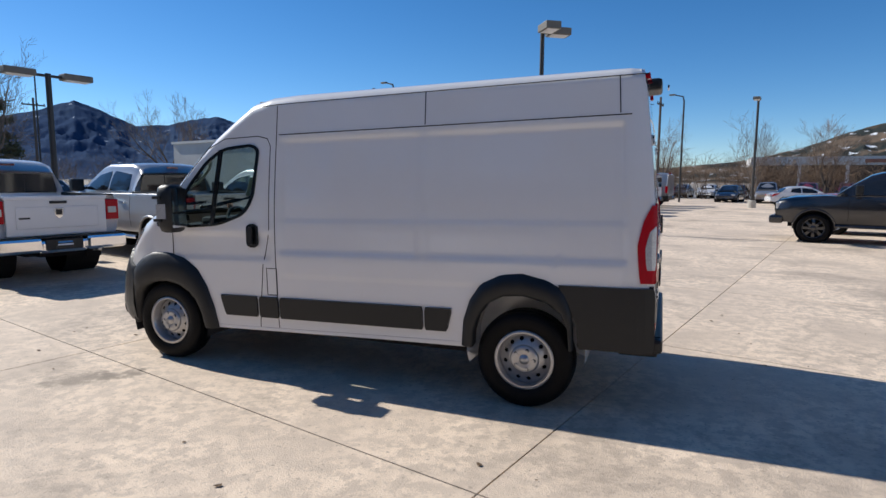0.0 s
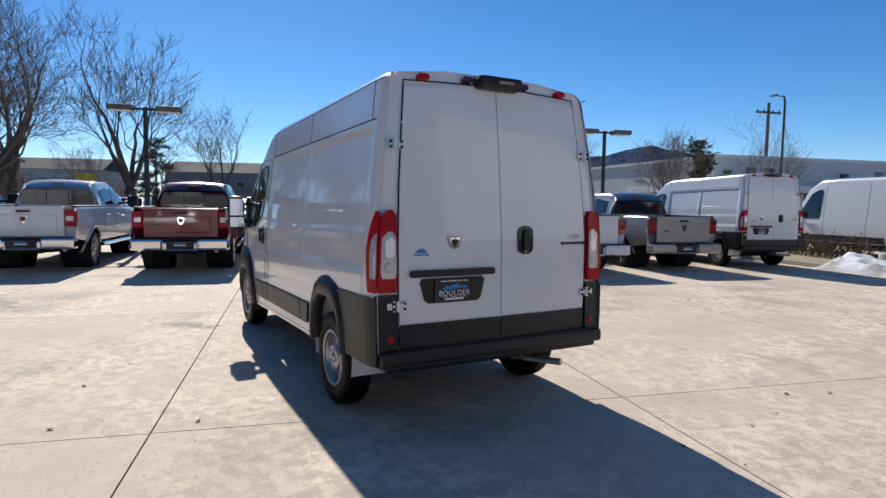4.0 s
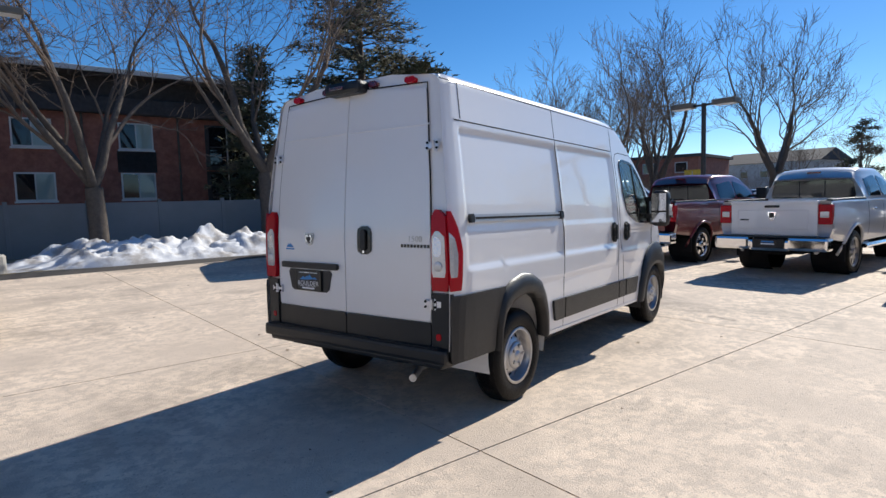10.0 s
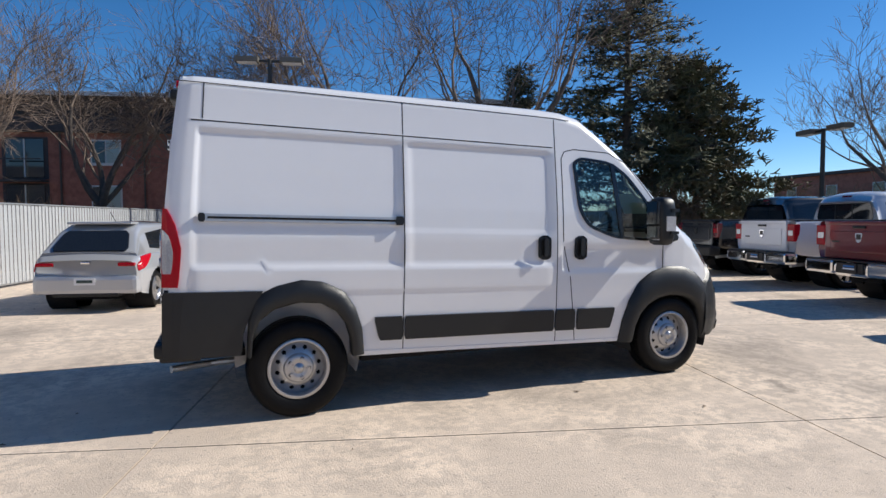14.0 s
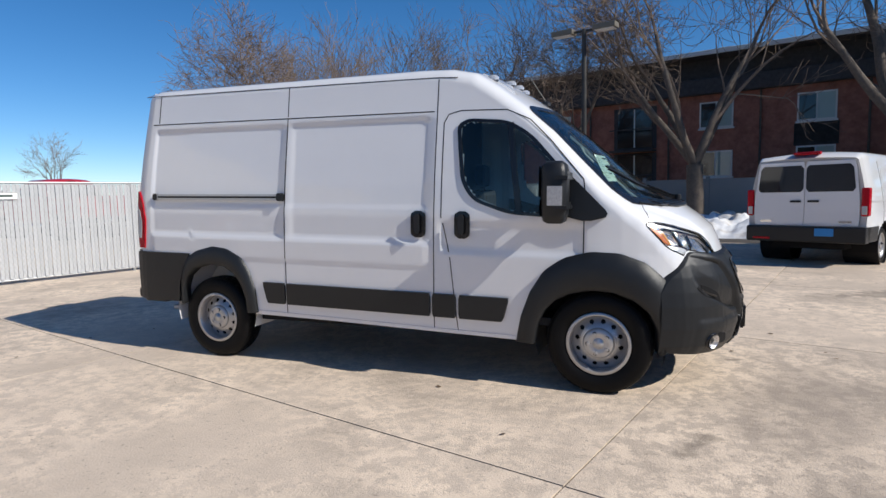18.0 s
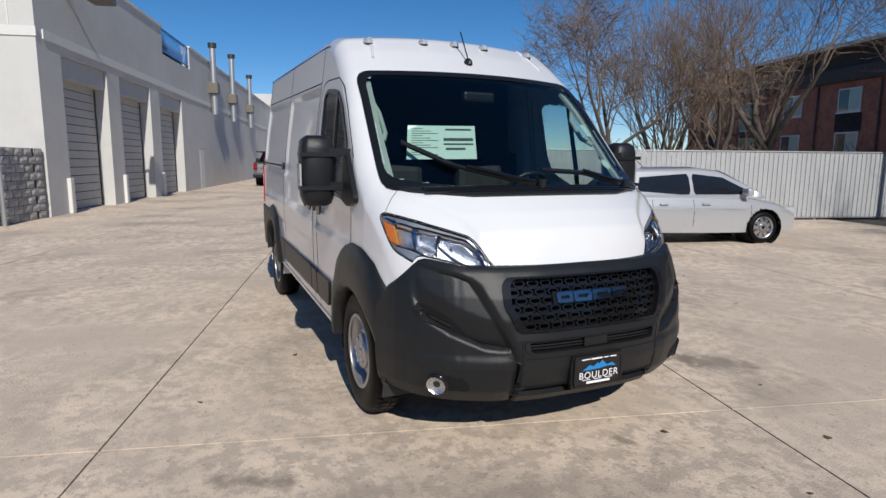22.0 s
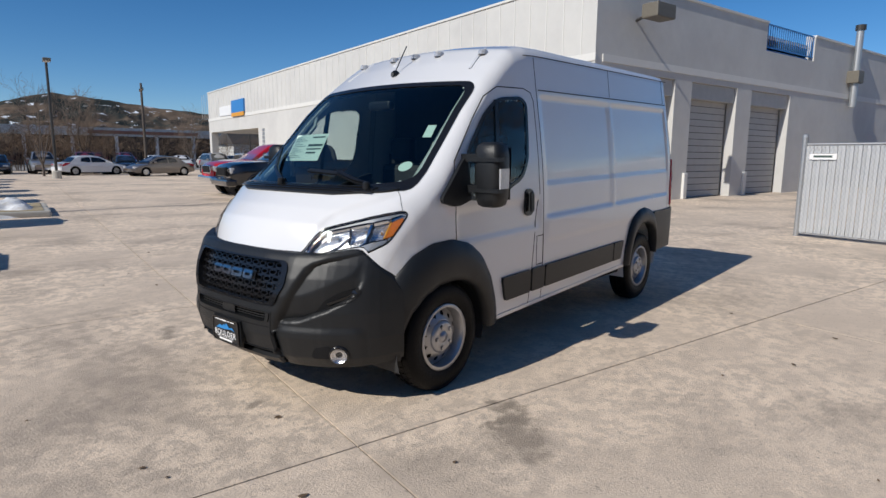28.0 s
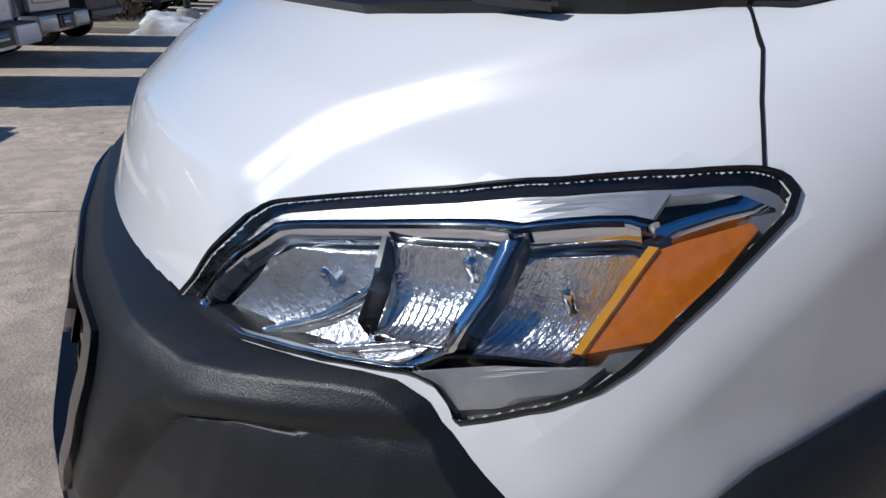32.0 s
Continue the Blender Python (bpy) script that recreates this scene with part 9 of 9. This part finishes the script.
for a, b, w, n, s_ in ((12.0, -62.0, (16, 3), 420, 51), (-16.0, -82.0, (26, 4), 520, 52), (46.0, -46.0, (10, 12), 420, 53), (75.0, 0.0, (3, 36), 520, 54), (40.0, 46.0, (14, 4), 300, 55), (95.0, 20.0, (4, 60), 600, 56), (30.0, -75.0, (18, 5), 420, 57), (-45.0, -95.0, (22, 5), 420, 58)):
    twig_bush(lot(a, b), s_, w, 4.8, n, BUSH, "band of bare brown trees in the distance", "far_woods", "stuff", 1.4)
hg = part("hedge", boxes([(15.1, 16.1, -6.8, 2.2, 0.0, 0.75)], 0.2), HEDGE)
hg.matrix_world = lot(0, 0)
rd = random.Random(3)
hv, hf = [], []
for k in range(2600):
    c = Vector((rd.uniform(15.0, 16.2), rd.uniform(-6.9, 2.3), rd.uniform(0.05, 0.85)))
    u = Vector((rd.gauss(0, 1), rd.gauss(0, 1), rd.gauss(0.4, 0.7))).normalized() * 0.09
    w = u.orthogonal().normalized() * 0.03
    b0 = len(hv)
    hv += [c - w, c + w, c + u]
    hf.append((b0, b0 + 1, b0 + 2))
hl = part("hedge_leaves", (hv, hf), HEDGE)
hl.matrix_world = lot(0, 0)
tagged(hg, "clipped dark winter hedge at the kerb", "hedge")
hl.parent = hg
hl.matrix_parent_inverse = hg.matrix_world.inverted()

# traffic sign by the lane
ts = thing("road_sign", lot(21.0, 9.0), "yellow diamond road sign on a post", "sign")
part("post", tube([(0, 0, 0), (0, 0, 2.6)], 0.03, 6), GALV, ts)
part("sign_face", boxes([(-0.02, 0.0, -0.38, 0.38, 1.9, 2.66)]), YELLOW, ts)

# dry leaves and grit blown over the slabs
rd = random.Random(77)
lv, lf = [], []
for k in range(150):
    x, y = rd.uniform(-8, 9), rd.uniform(-8, 9)
    if abs(x) < 2.7 and abs(y) < 1.1:
        continue
    r, an = rd.uniform(0.008, 0.028), rd.uniform(0, 6.28)
    b0 = len(lv)
    lv += [(x + r * math.cos(an + q * 1.2566) * (1.5 if q == 0 else 0.7), y + r * math.sin(an + q * 1.2566) * (1.5 if q == 0 else 0.7), 0.004 + rd.uniform(0, 0.008)) for q in range(5)]
    lf.append(tuple(range(b0, b0 + 5)))
tagged(part("leaf_litter", (lv, lf), material("dry_leaf", (0.13, 0.085, 0.05), 0.9, grain=0.4, scale=9)), "dry leaves and grit on the concrete", "leaves", kind="stuff")

# ================= paving slabs, last =================
slab_mesh = mesh_of("slab", [(x, y, z) for x in (0.006, GX - 0.006) for y in (0.006, GY - 0.006) for z in (-0.05, 0.0)], BOX_F, CONCRETE)
far_v, far_f = [], []
for i in range(-13, 5):
    for j in range(-17, 4):
        a, b = OA + i * GX, OB + j * GY
        if a + GX > 16.5 or b + GY > 14.6 or a < -60:
            continue
        if -6 <= i <= 3 and -6 <= j <= 3:
            o = part("slab", slab_mesh, None, yard)
            o.location = (a, b, 0)
        else:
            k = len(far_v)
            far_v += [(a + x, b + y, z) for x in (0.006, GX - 0.006) for y in (0.006, GY - 0.006) for z in (-0.05, 0.0)]
            far_f += [tuple(q + k for q in f) for f in BOX_F]
tagged(part("far_slabs", (far_v, far_f), CONCRETE, yard), kind="stuff")
